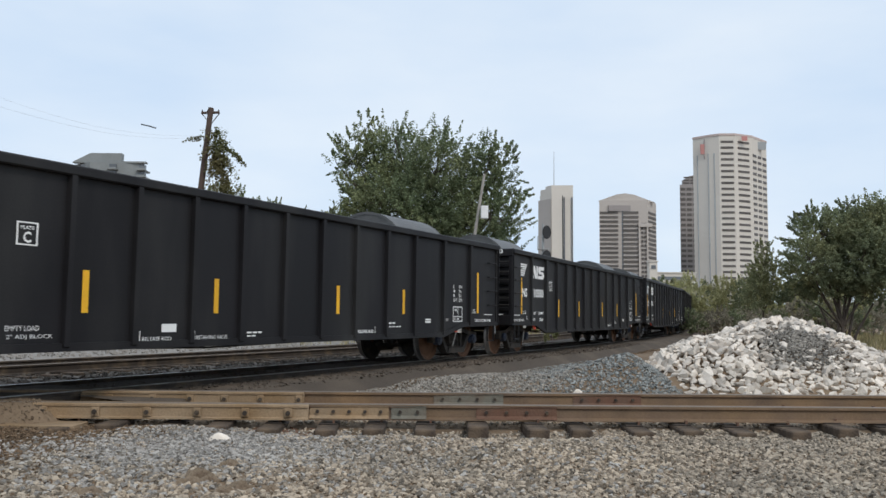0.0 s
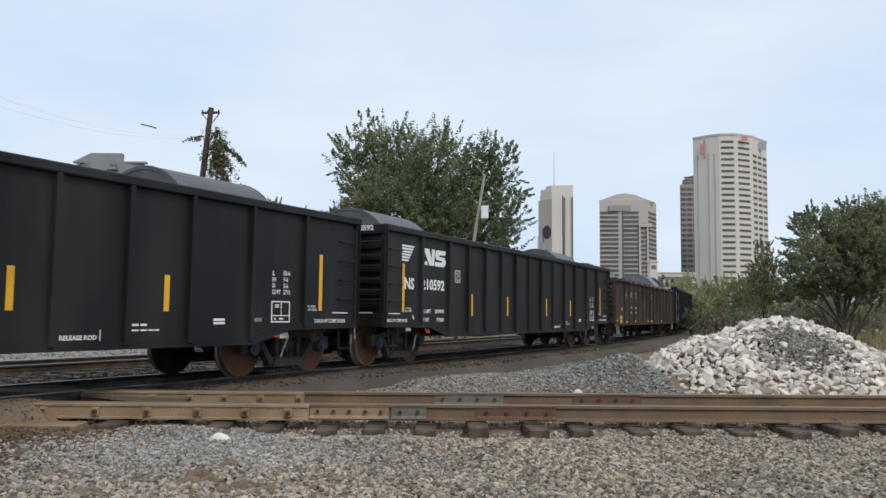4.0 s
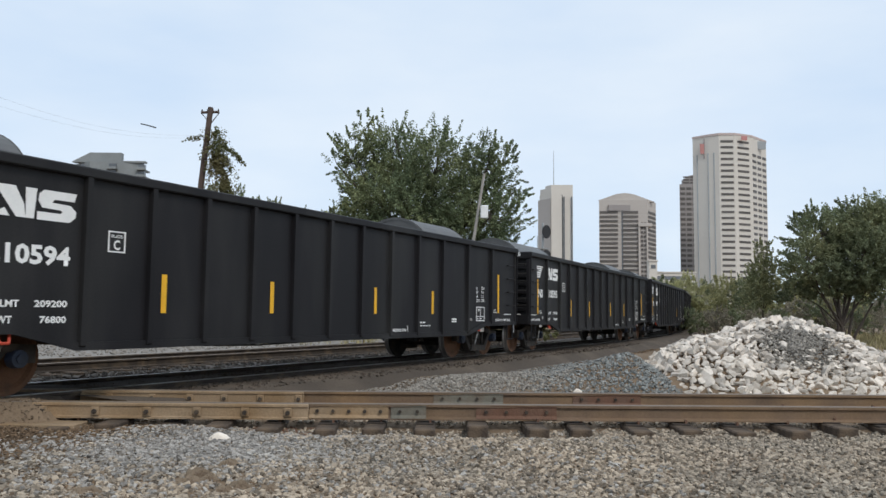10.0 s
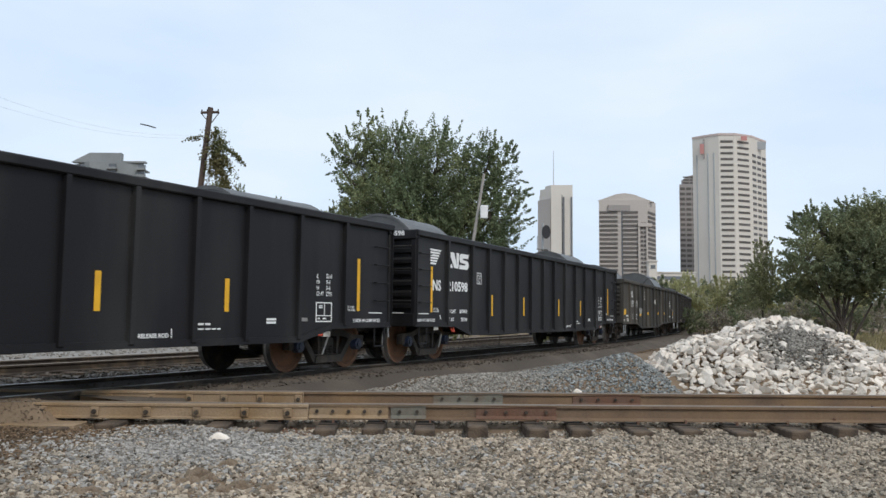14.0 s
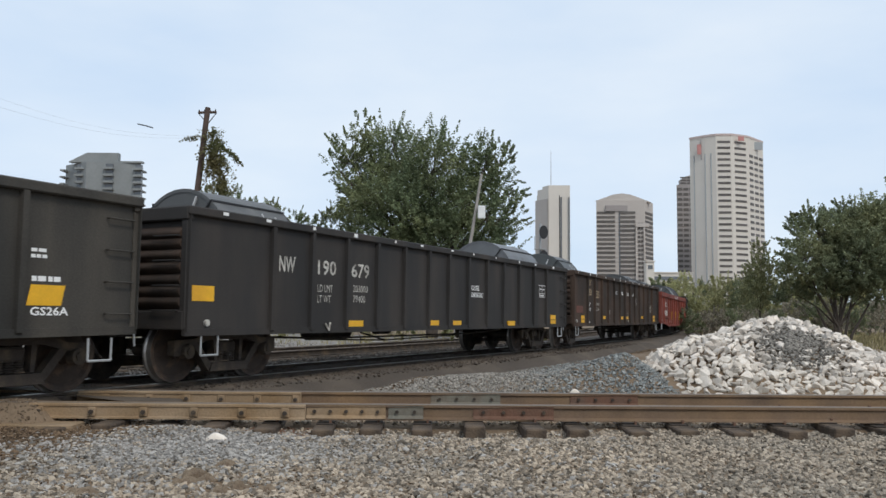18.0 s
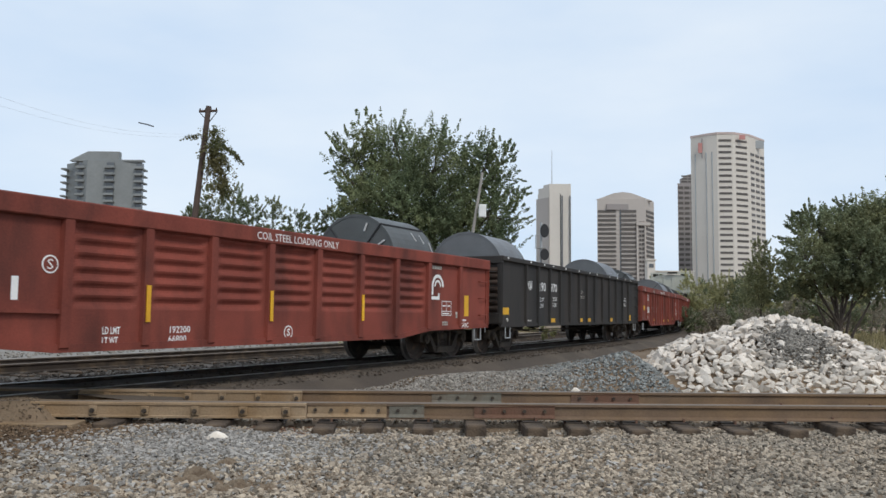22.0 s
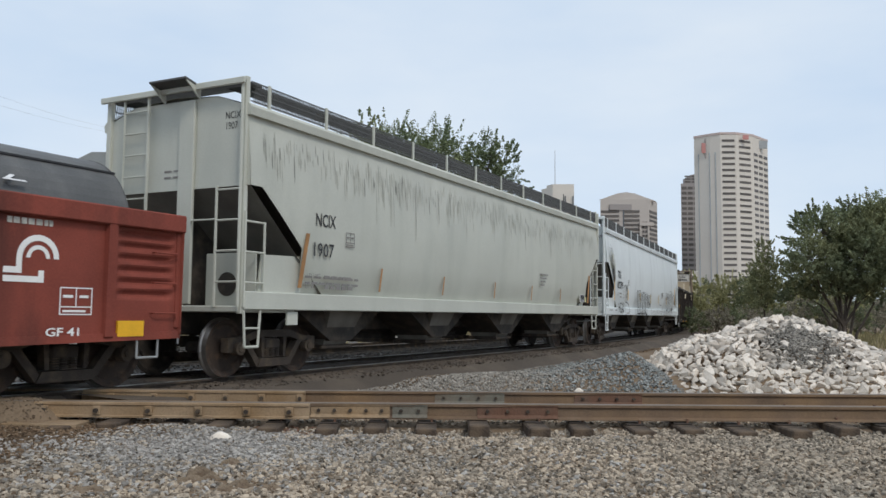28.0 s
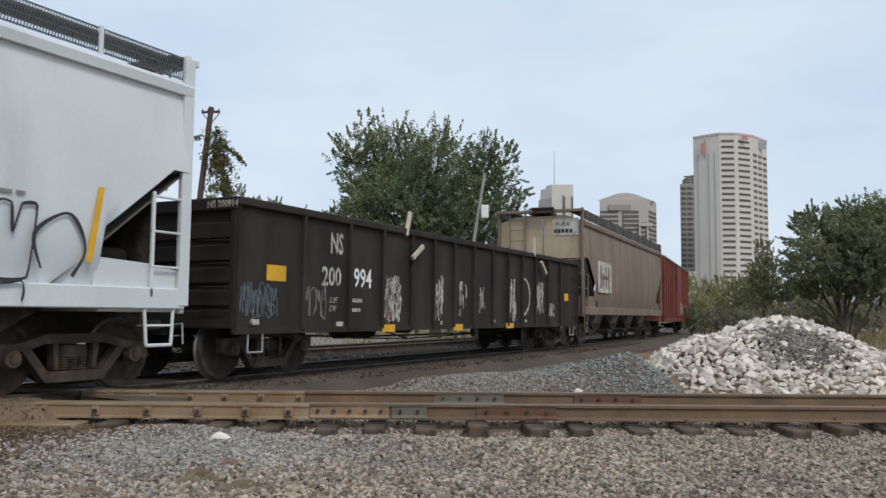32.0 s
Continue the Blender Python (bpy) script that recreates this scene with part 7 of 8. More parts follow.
def build_stones():
    near = lambda x, y, r: abs(x) < 0.56 * y + 0.7 and y < 9.42 + 0.014 * x
    grey = lambda x, y: math.exp(-((x + 2.3) / 1.15) ** 2 - ((y - 8.1) / 1.1) ** 2)
    strew("foreground_ballast", "dusty brown crushed-stone ballast", "gravel", BALLAST_BROWN,
          scatter(-6, 6, 5.4, 9.6, 25000, 1, lambda x, y, r: near(x, y, r) and r.random() > grey(x, y) * 0.95 and (x > -3.3 - 0.15 * (9.4 - y) or r.random() < 0.08)), 0.0235, 2)
    strew("dirt_gravel", "brown dirt-covered gravel at the crossing", "gravel", DIRT_GRAVEL,
          scatter(-6.5, -1.4, 5.2, 9.5, 9000, 21, lambda x, y, r: near(x, y, r) and r.random() < min(1, max(0.04, (-2.2 - 0.18 * (9.4 - y) - x) / 1.6))), 0.017, 22)
    strew("pale_grey_ballast", "pale grey fresh ballast beside the ties", "gravel", BALLAST_GREY,
          scatter(-6, 2, 5.4, 9.6, 7500, 3, lambda x, y, r: near(x, y, r) and r.random() < grey(x, y) + (0.05 if x > -3.3 else 0.015)), 0.0245, 4)
    strew("crossing_dirt", "brown dirt lumps piled against the crossing rails", "dirt", DIRT_GRAVEL, scatter(-6, -2.9, 8.6, 9.55, 3600, 26, lambda x, y, r: x < -3.0 - r.random() * 0.8), 0.016, 27, 0.9)
    strew("rust_stained_ballast", "rust-stained ballast at the rail joint", "gravel", RUST_BAR, scatter(-2.1, -1.35, 9.05, 9.5, 150, 28, lambda x, y, r: True), 0.018, 29, 0.5)
    strew("track_ballast", "brown ballast between the ties", "gravel", BALLAST_BROWN,
          scatter(-7, 13, 9.4, 11.6, 8000, 5, lambda x, y, r: x > -6), 0.024, 6)
    strew("crushed_stone_heap", "blue-grey crushed stone heap beside the rails", "gravel heap", BALLAST_BLUE,
          scatter(-0.5, 7.5, 11.3, 25, 27000, 7, lambda x, y, r: train_side(x, y) > 0.95 + 0.3 * r.random() and r.random() < min(1, max(0, (x - 1.4) / 1.6)) and heap_z(x, y) > pile_z(x, y) * 0.88 - 0.02 and (x < 5.4 or y > 16.6) and (y < 20 or r.random() < 0.5)), 0.028, 8)
    strew("yard_gravel", "brown-grey crushed stone between the two lines", "gravel", GRAVEL_MIX,
          scatter(-3.5, 4.0, 11.2, 22, 20000, 31, lambda x, y, r: train_side(x, y) > 0.75 + 0.4 * r.random() and x > -2.4 + (y - 11.5) * 0.1 and r.random() > min(0.85, max(0, (x - 1.4) / 1.6)) and pile_z(x, y) < 0.3), 0.026, 32)
    strew("dark_bed_ballast", "oily dark ballast under the train", "gravel", BALLAST_DARK,
          [(line_at(s, d)[0], line_at(s, d)[1], -0.085) for s, d in ((random.Random(i).uniform(3, 34), random.Random(i + 9000).uniform(-0.4, 3.5)) for i in range(6500)) if line_at(s, d)[1] > 11.4 and abs(abs(d - HALF) - 0.755) > 0.06], 0.03, 9)
    strew("bed_shoulder_gravel", "brown dirty gravel beside the train's line", "gravel", DIRT_GRAVEL,
          [p for p in scatter(-9, 13, 11.3, 34, 9000, 23, lambda x, y, r: -0.4 < train_side(x, y) < 1.9 and abs(train_side(x, y) + 0.0) > 0.12 and (y < 18 or r.random() < 0.5))], 0.022, 24, 0.5)
    strew("lot_gravel", "pale loose gravel on the lot", "gravel", PALE_ROOF,
          [(line_at(s, d)[0], line_at(s, d)[1], -0.25) for s, d in ((random.Random(i).uniform(-6, 30), HALF + random.Random(i + 4000).uniform(10.6, 20)) for i in range(3500))], 0.055, 25)
    strew("siding_ballast", "grey ballast of the siding behind", "gravel", SIDING,
          [(line_at(s, d)[0], line_at(s, d)[1], -0.215) for s, d in ((random.Random(i).uniform(0, 34), random.Random(i + 7000).uniform(4.6, 8.6)) for i in range(5000))], 0.04, 10)
    # the limestone pile
    rnd = random.Random(12)
    kinds = []
    for i in range(16):
        v, f = stone_mesh(rnd, 1.0, rnd.uniform(0.6, 0.9))
        me = bpy.data.meshes.new("stone")
        me.from_pydata(v.tolist(), [], f)
        me.materials.append(RIPRAP)
        me.update()
        kinds.append(me)
    pile = thing("limestone_pile", "pile of broken pale limestone blocks", "rock pile")
    rest, done = [], 0
    spots = []
    tries = 0
    while len(spots) < 2500 and tries < 60000:
        tries += 1
        x, y = rnd.uniform(2.9, 10.4), rnd.uniform(12.9, 17.2)
        h = pile_z(x, y)
        if h < 0.03:
            continue
        r = rnd.choice((0.05, 0.06, 0.07, 0.08, 0.09, 0.10, 0.12))
        z = -0.29 + h
        if heap_z(x, y) > h * 0.9:
            continue
        if all((x - a) ** 2 + (y - b) ** 2 + (z - c) ** 2 > (0.62 * (r + q)) ** 2 for a, b, c, q in spots):
            spots.append((x, y, z, r))
    dark = lambda x, y: math.exp(-((x - 6.15) / 0.5) ** 2 - ((y - 14.25) / 0.45) ** 2)
    spots.sort(key=lambda p: p[1])
    for x, y, z, r in spots:
        if dark(x, y) > 0.45 and rnd.random() < 0.85:
            continue
        if done < 300 and x < 9.2 and y < 15.4:
            o = part("stone", kinds[rnd.randrange(16)], RIPRAP, pile, m=Matrix.LocRotScale((x, y, z), Euler((rnd.uniform(-0.8, 0.8), rnd.uniform(-0.8, 0.8), rnd.uniform(0, 6.3))), (r * 1.08,) * 3))
            done += 1
        else:
            rest.append((x, y, z))
    o = strew("limestone_rubble", "broken limestone blocks of the pile", "rock pile", RIPRAP_LOOSE, rest, 0.09, 13, 0.0)
    o.parent = pile
    del o["category"]
    fine = []
    while len(fine) < 1300:
        x, y = rnd.gauss(6.15, 0.30), rnd.gauss(14.25, 0.26)
        fine.append((x, y, -0.27 + pile_z(x, y) + 0.03))
    o = strew("grey_gravel_patch", "grey gravel tipped over the pile", "gravel", GRAVEL_MIX, fine, 0.028, 14)
    o.parent = pile
    del o["category"]
    # single stones that stand out
    for x, y, r, lab in ((-2.26, 8.55, 0.085, "flat white stone lying on the ballast"), (2.16, 13.2, 0.055, "small white stone beside the rail"), (-4.35, 9.2, 0.035, "small pale stone on the dirt")):
        tagged(part("white_stone", lump(r, x, 0.16, 0.5), RIPRAP, m=pose(x, y, ground_z(x, y) + 0.03), smooth=True), lab, "stone", "white stones")
    for px, py, r, tall in ((350, 846, 0.105, 0.62), (336, 856, 0.075, 0.5), (372, 852, 0.07, 0.6), (407, 828, 0.085, 0.5), (424, 866, 0.10, 0.42), (395, 872, 0.08, 0.4), (478, 868, 0.07, 0.5), (162, 866, 0.11, 0.3), (128, 838, 0.05, 0.5)):
        q = px_at(px, py, 1.0)
        k = (EYE + 0.28) / (EYE - q.z)
        x, y = q.x * k, q.y * k
        tagged(part("dirt_clod", lump(r, px * 0.7, 0.42, tall), DIRT_CLOD, m=pose(x, y, ground_z(x, y) + 0.015)), "brown clod of dried dirt on the ballast", "dirt clod", "dirt clods")


# ---------------------------------------------------------------- plants
def leaf_spray(s, rnd, p, d, length, n, size, slot=0, spread=0.35):
    """Leaves along a twig from p towards d."""
    d = d.normalized()
    for i in range(n):
        t = rnd.random()
        c = p + d * length * t + Vector((rnd.gauss(0, 1), rnd.gauss(0, 1), rnd.gauss(0, 1))) * spread * (1.05 - 0.75 * t) * length * 0.5
        a = Vector((rnd.gauss(0, 1), rnd.gauss(0, 1), rnd.gauss(0, 0.7))).normalized()
        b = a.orthogonal().normalized()
        b.rotate(Matrix.Rotation(rnd.uniform(0, 6.3), 3, a))
        w = size * rnd.uniform(0.6, 1.3)
        tip, half = a * w, b * w * 0.36
        s.add([c - tip * 0.5, c + half, c + tip * 0.5, c - half], [(0, 1, 2, 3)])


def tree(label, x, y, z, trunk_h, blobs, leaf, sprays, per, size, seed, trunk_r=0.25, category="tree", name="tree", droop=0.0, lean=(0, 0)):
    """A tapered trunk with limbs, and a crown of leaf sprays. blobs: (dx, dy, dz, rx, ry, rz)."""
    rnd = random.Random(seed)
    t = thing(name, label, category, m=pose(x, y, z))
    wood = Shape()
    fork = Vector((lean[0] * trunk_h, lean[1] * trunk_h, trunk_h))
    wood.rod((0, 0, -0.3), fork, trunk_r, trunk_r * 0.65, 9)
    part("trunk", wood, BARK, t)
    crown = Shape()
    total = sum(b[3] * b[4] * b[5] for b in blobs)
    for b in blobs:
        c = Vector(b[:3])
        mid = fork.lerp(c, 0.55) + Vector((rnd.uniform(-0.2, 0.2), rnd.uniform(-0.2, 0.2), 0.1))
        limb = Shape().rod(fork, mid, trunk_r * 0.45, trunk_r * 0.24, 7).rod(mid, c, trunk_r * 0.24, trunk_r * 0.09, 6)
        k = max(3, int(sprays * (b[3] * b[4] * b[5]) / total))
        clumps = []
        for i in range(max(4, k // 6)):
            u = Vector((rnd.gauss(0, 1), rnd.gauss(0, 1), rnd.gauss(0, 1))).normalized()
            clumps.append(u * rnd.uniform(0.2, 1.0) ** 0.6 * 0.88)
        for i in range(k):
            u = clumps[i % len(clumps)] + Vector((rnd.gauss(0, 1), rnd.gauss(0, 1), rnd.gauss(0, 1))) * 0.15
            if i % 2:
                u = Vector((rnd.gauss(0, 1), rnd.gauss(0, 1), rnd.gauss(0, 1))).normalized() * rnd.uniform(0.25, 1.0) ** 0.5 * rnd.uniform(0.75, 0.98)
            r = u.length
            p = c + Vector((u.x * b[3], u.y * b[4], u.z * b[5])) * (1.0 if r < 1.0 else 1.0 / r)
            d = Vector((u.x, u.y, u.z + 0.55 - droop + rnd.uniform(-0.3, 0.3)))
            ln = rnd.uniform(0.5, 1.1) * min(b[3], b[5]) * 0.5
            tip = r > 0.72 and i % 3 == 0
            leaf_spray(crown, rnd, p, d, ln * (1.3 if tip else 0.9), per, size * (1.2 if tip else 1.0), spread=0.115 if tip else 0.36)
            if i % 7 == 0:
                limb.rod(c, p, trunk_r * 0.08, trunk_r * 0.03, 4, caps=False)
        part("limb", limb, BARK, t)
    me = bpy.data.meshes.new("crown")
    me.from_pydata(crown.v, [], crown.f)
    me.materials.append(leaf)
    me.update()
    part("crown", me, leaf, t)
    return t


def px_at(px, py, y):
    """The place at depth y that lies behind a point of the picture seen from the fixed stand."""
    f = 784 / math.tan(radians(LENS / 2))
    c, s = math.cos(radians(LEAN)), math.sin(radians(LEAN))
    dx, dy = px - 784, py - 441
    X, Y = c * dx + s * dy, -s * dx + c * dy
    ph = radians(PITCH)
    d = Vector((X / f, math.cos(ph) + Y / f * math.sin(ph), math.sin(ph) - Y / f * math.cos(ph)))
    return Vector((0, 0, EYE)) + d * (y / d.y)


def blob(px, py, rx, ry, y, base, dy=0.0, deep=None):
    """A crown lump at a point of the view and depth y, its radii in view units."""
    f = 784 / math.tan(radians(LENS / 2))
    p = px_at(px, py, y + dy) - Vector(base)
    k = y / f
    return (p.x, p.y, p.z, rx * k, (deep or rx) * k, ry * k)


def build_plants():
    y = 47.0
    b = px_at(770, 585, y)
    base = (b.x, b.y, -0.3)
    tree("large leafy maple-like tree behind the tracks", *base, 3.2,
         [blob(632, 290, 46, 80, y, base), blob(690, 294, 75, 76, y, base, 1), blob(770, 309, 72, 80, y, base, -1), blob(730, 370, 130, 70, y, base), blob(852, 330, 55, 85, y, base, 0.5), blob(597, 290, 20, 26, y, base),
          blob(892, 290, 34, 50, y, base), blob(900, 380, 40, 50, y, base), blob(632, 365, 42, 55, y, base), blob(815, 440, 110, 60, y, base), blob(690, 450, 90, 50, y, base), blob(644, 232, 26, 36, y, base), blob(775, 264, 34, 30, y, base), blob(700, 246, 26, 24, y, base), blob(915, 335, 22, 30, y, base), blob(862, 300, 44, 60, y, base), blob(868, 385, 50, 60, y, base, -1)],
         LEAF, 3100, 52, 0.115, 21, 0.38)
    y = 40.0
    b = px_at(1492, 592, y)
    base = (b.x, b.y, -0.3)
    dark_tree = tree("broad dark green tree beyond the rock pile", *base, 0.9,
         [blob(1452, 412, 56, 42, y, base), blob(1525, 402, 66, 42, y, base, 1), blob(1432, 456, 46, 44, y, base, -1), blob(1530, 455, 80, 55, y, base), blob(1590, 430, 80, 75, y, base, 1), blob(1470, 495, 70, 34, y, base), blob(1412, 480, 26, 36, y, base), blob(1550, 510, 70, 30, y, base), blob(1415, 520, 34, 26, y, base, 0.5),
          blob(1500, 362, 24, 14, y, base), blob(1432, 376, 22, 14, y, base), blob(1552, 372, 24, 16, y, base)],
         LEAF_DARK, 2700, 54, 0.100, 22, 0.13)
    for dx, px, py in ((-0.35, 1452, 540), (0.25, 1516, 530), (0.5, 1548, 536), (-0.15, 1484, 520)):
        q = px_at(px, py, y)
        part("stem", Shape().rod((dx, 0, -0.3), (dx * 1.2, 0, 0.5), 0.09, 0.07, 7).rod((dx * 1.2, 0, 0.5), (q.x - base[0], 0.1, q.z + 0.3), 0.07, 0.04, 6), BARK, dark_tree)
    y = 44.0
    b = px_at(1352, 580, y)
    base = (b.x, b.y, -0.3)
    tree("thin young tree with pale leaves", *base, 1.6, [blob(1352, 448, 18, 30, y, base), blob(1350, 480, 26, 36, y, base), blob(1342, 515, 30, 32, y, base), blob(1374, 505, 26, 40, y, base), blob(1366, 462, 16, 26, y, base)], YOUNG, 420, 46, 0.085, 23, 0.06)
    # scrub along the far side of the yard, and bare brush at its foot
    rnd = random.Random(40)
    for i in range(26):
        px = 1190 + i * 15 + rnd.uniform(-10, 10)
        y = rnd.uniform(66, 84)
        b = px_at(px, 575, y)
        base = (b.x, b.y, -0.3)
        h = rnd.uniform(24, 40)
        tree("tangled yellow-green scrub bush", *base, 0.5, [blob(px, 560 - h, 26, h, y, base), blob(px + 8, 562, 28, 22, y, base), blob(px - 10, 566 - h * 0.5, 22, h * 0.6, y, base)], SCRUB if i % 4 else LEAF_DARK, 190, 64, 0.10, 50 + i, 0.06, "bush", "scrub_bush")
    for i in range(15):
        px = 1222 + i * 25
        y = rnd.uniform(50, 60)
        b = px_at(px, 588, y)
        base = (b.x, b.y, -0.3)
        tree("low bare undergrowth at the foot of the scrub", *base, 0.4, [blob(px, 566, 26, 20, y, base), blob(px + 10, 578, 26, 14, y, base)] + ([blob(px, 545, 22, 20, y, base)] if px > 1380 else []), BRUSH if i % 3 else LEAF_DARK, 120, 40, 0.09, 80 + i, 0.05, "bush", "scrub_bush")
    for i, (px, top, rx, ry) in enumerate(((384, 320, 26, 48), (418, 330, 26, 46), (452, 346, 26, 42), (488, 354, 24, 38), (526, 366, 24, 34), (560, 384, 20, 24), (592, 366, 22, 28), (622, 360, 24, 30), (352, 362, 24, 28), (235, 374, 30, 20))):
        py = top + ry - 4
        y = 52.0
        b = px_at(px, 585, y)
        base = (b.x, b.y, -0.3)
        tree("upright weedy sapling behind the train", *base, 1.5, [blob(px, py, rx, ry, y, base), blob(px, py + 60, rx * 1.3, 50, y, base)], LEAF if i % 3 else LEAF_DARK, 260, 60, 0.085, 100 + i, 0.08, "sapling", "sapling")
    rnd = random.Random(77)
    for i in range(14):
        px = -60 + i * 80 + rnd.uniform(-25, 25)
        y = rnd.uniform(33, 46)
        b = px_at(px, 585, y)
        base = (b.x, b.y, -0.3)
        tree("low weeds and brush behind the siding", *base, 0.3, [blob(px, 575, 40, 20, y, base)], SCRUB if i % 2 else LEAF_DRY, 24, 34, 0.16, 130 + i, 0.04, "bush", "weed_clump")
    grass = Shape()
    for i in range(5200):
        y = rnd.uniform(34, 74)
        x = rnd.uniform(-0.7 * y, 0.75 * y) if i % 3 else rnd.uniform(0.36 * y, 0.62 * y)
        if i % 3 == 0 or train_side(x, y) < -9 or y > 70 or x > 24:
            h = rnd.uniform(0.15, 0.45)
            a = rnd.uniform(0, 3.1)
            for k in range(3):
                dx, dy = rnd.uniform(-0.12, 0.12), rnd.uniform(-0.12, 0.12)
                grass.add([(x + dx - 0.03 * math.cos(a), y + dy - 0.03 * math.sin(a), -0.32), (x + dx + 0.03 * math.cos(a), y + dy + 0.03 * math.sin(a), -0.32), (x + dx * 2.2, y + dy * 2.2, -0.3 + h)], [(0, 1, 2)])
    me = bpy.data.meshes.new("dry_grass")
    me.from_pydata(grass.v, [], grass.f)
    me.materials.append(DRY_GRASS)
    tagged(part("dry_grass", me, DRY_GRASS), "tufts of dry straw-coloured grass", "grass", kind="stuff")


# ---------------------------------------------------------------- poles, signal, wires
def build_poles():
    y = 43.0
    foot, head = px_at(338, 470, y), px_at(374, 190, y)
    d = (head - foot).normalized()
    base = foot - d * ((foot.z + 0.3) / d.z)
    p = thing("utility_pole", "dark leaning utility pole overgrown with vines", "utility pole", m=Matrix.Translation((base.x, base.y, -0.3)))
    b0 = Vector((base.x, base.y, -0.3))
    part("pole", Shape().rod((0, 0, -0.4), head - b0, 0.19, 0.14, 12), POLE_WOOD, p)
    a0, a1 = px_at(357, 199, y) - b0, px_at(389, 198, y) - b0
    arm = part("crossarm", Shape().rod(a0, a1, 0.07, n=6).rod(a0 + Vector((0, 0.05, -0.02)), (a0 + a1) / 2 + Vector((0.05, 0.05, -0.65)), 0.025, n=4).rod(a1 + Vector((0, 0.05, -0.02)), (a0 + a1) / 2 + Vector((0.0, 0.05, -0.65)), 0.025, n=4), POLE_WOOD, p)
    for k in (0.05, 0.35, 0.65, 0.95):
        q = a0.lerp(a1, k)
        part("insulator", Shape().rod(q, q + Vector((0, 0, 0.16)), 0.045, 0.03, 8), GRIME_TAN, arm)
    v, rnd = Shape(), random.Random(61)
    for i in range(105):
        t = rnd.random()
        c = px_at(379 + 22 * t + rnd.gauss(0, 8), 232 + 105 * t + rnd.gauss(0, 6), y - 0.3) - b0
        leaf_spray(v, rnd, c, Vector((rnd.uniform(-0.5, 0.7), rnd.uniform(-0.4, 0.4), -1)), rnd.uniform(0.4, 1.0), 52, 0.12)
    for i in range(26):
        t = rnd.random()
        c = px_at(390 + 34 * t, 258 + 28 * t * t, y - 0.3) - b0
        leaf_spray(v, rnd, c, Vector((0.6, 0, -0.4)), 0.5, 26, 0.11)
    for i in range(10):
        c = px_at(rnd.uniform(336, 362), rnd.uniform(236, 250), y - 0.3) - b0
        leaf_spray(v, rnd, c, Vector((-0.6, 0, -0.2)), 0.4, 10, 0.15)
    me = bpy.data.meshes.new("vine")
    me.from_pydata(v.v, [], v.f)
    me.materials.append(LEAF_DRY)
    part("vine", me, LEAF_DRY, p, "hanging yellow-green vine")
    # thin bleached pole with a box
    y = 38.0
    foot, head = px_at(838, 425, y), px_at(858, 307, y)
    d = (head - foot).normalized()
    base = foot - d * ((foot.z + 0.3) / d.z)
    b0 = Vector((base.x, base.y, -0.3))
    p = thing("leaning_pole", "bleached leaning pole with a white equipment box", "utility pole", m=Matrix.Translation(b0))
    part("pole", Shape().rod((0, 0, -0.4), head - b0, 0.10, 0.06, 10), GREY_WOOD, p)
    c = px_at(858, 375, y - 0.2) - b0
    part("equipment_box", Shape().box(c.x - 0.17, c.x + 0.17, c.y - 0.12, c.y + 0.12, c.z - 0.30, c.z + 0.30, b=0.03), LETTER, p)
    # signal mast seen from behind
    y = 60.0
    b = px_at(960, 580, y)
    b0 = Vector((b.x, b.y, -0.3))
    p = thing("signal_mast", "railway signal mast with a dark oval target", "railway signal", m=Matrix.Translation(b0))
    top = px_at(962, 395, y) - b0
    part("mast", Shape().rod((0, 0, 0), (top.x, top.y, top.z), 0.09, n=10), METAL_GREY, p)
    for py in (410, 452):
        c = px_at(968, py, y - 0.3) - b0
        h = Shape()
        n = 20
        h.prism([(c.x + 0.32 * math.cos(2 * math.pi * i / n), c.z + (0.50 if py < 430 else 0.42) * math.sin(2 * math.pi * i / n)) for i in range(n)], "y", c.y - 0.03, c.y + 0.03)
        h.box(c.x - 0.16, c.x + 0.16, c.y + 0.03, c.y + 0.35, c.z - 0.3, c.z + 0.3, b=0.03)
        part("signal_head", h, BLACK_STEEL, p)
    c = px_at(961, 440, y) - b0
    part("platform", Shape().box(c.x - 0.4, c.x + 0.4, c.y - 0.3, c.y + 0.3, c.z - 0.04, c.z).tube([(c.x - 0.4, c.y - 0.3, c.z), (c.x - 0.4, c.y - 0.3, c.z + 0.9), (c.x + 0.4, c.y - 0.3, c.z + 0.9)], 0.025), METAL_GREY, p)
    # thin lamp mast beside it
    y = 62.0
    b = px_at(998, 580, y)
    q = px_at(996, 345, y)
    p = thing("lamp_mast", "thin dark mast beside the signal", "mast", m=pose(b.x, b.y, -0.3))
    part("mast", Shape().rod((0, 0, 0), (q.x - b.x, q.y - b.y, q.z + 0.3), 0.05, 0.03, 8), BLACK_STEEL, p)
    # two sagging wires from the utility pole to the left
    for k, (ya, yb) in enumerate(((158, 240), (176, 244))):
        a, b = px_at(-40, ya, 30.0), px_at(345 + 20 * k, yb, 43.0)
        pts = [a.lerp(b, i / 14) + Vector((0, 0, -0.5 * math.sin(math.pi * i / 14))) for i in range(15)]
        tagged(part("overhead_wire", Shape().tube(pts, 0.0035, 4), METAL_GREY), "thin grey overhead wire", "wire", "overhead wires")
    pts = [px_at(250, 219, 38.5), px_at(264, 222, 38.8), px_at(277, 226, 39.0)]
    tagged(part("wire_sleeve", Shape().tube(pts, 0.03, 6), BLACK_STEEL), "dark splice sleeve on the overhead wire", "wire", "overhead wires")


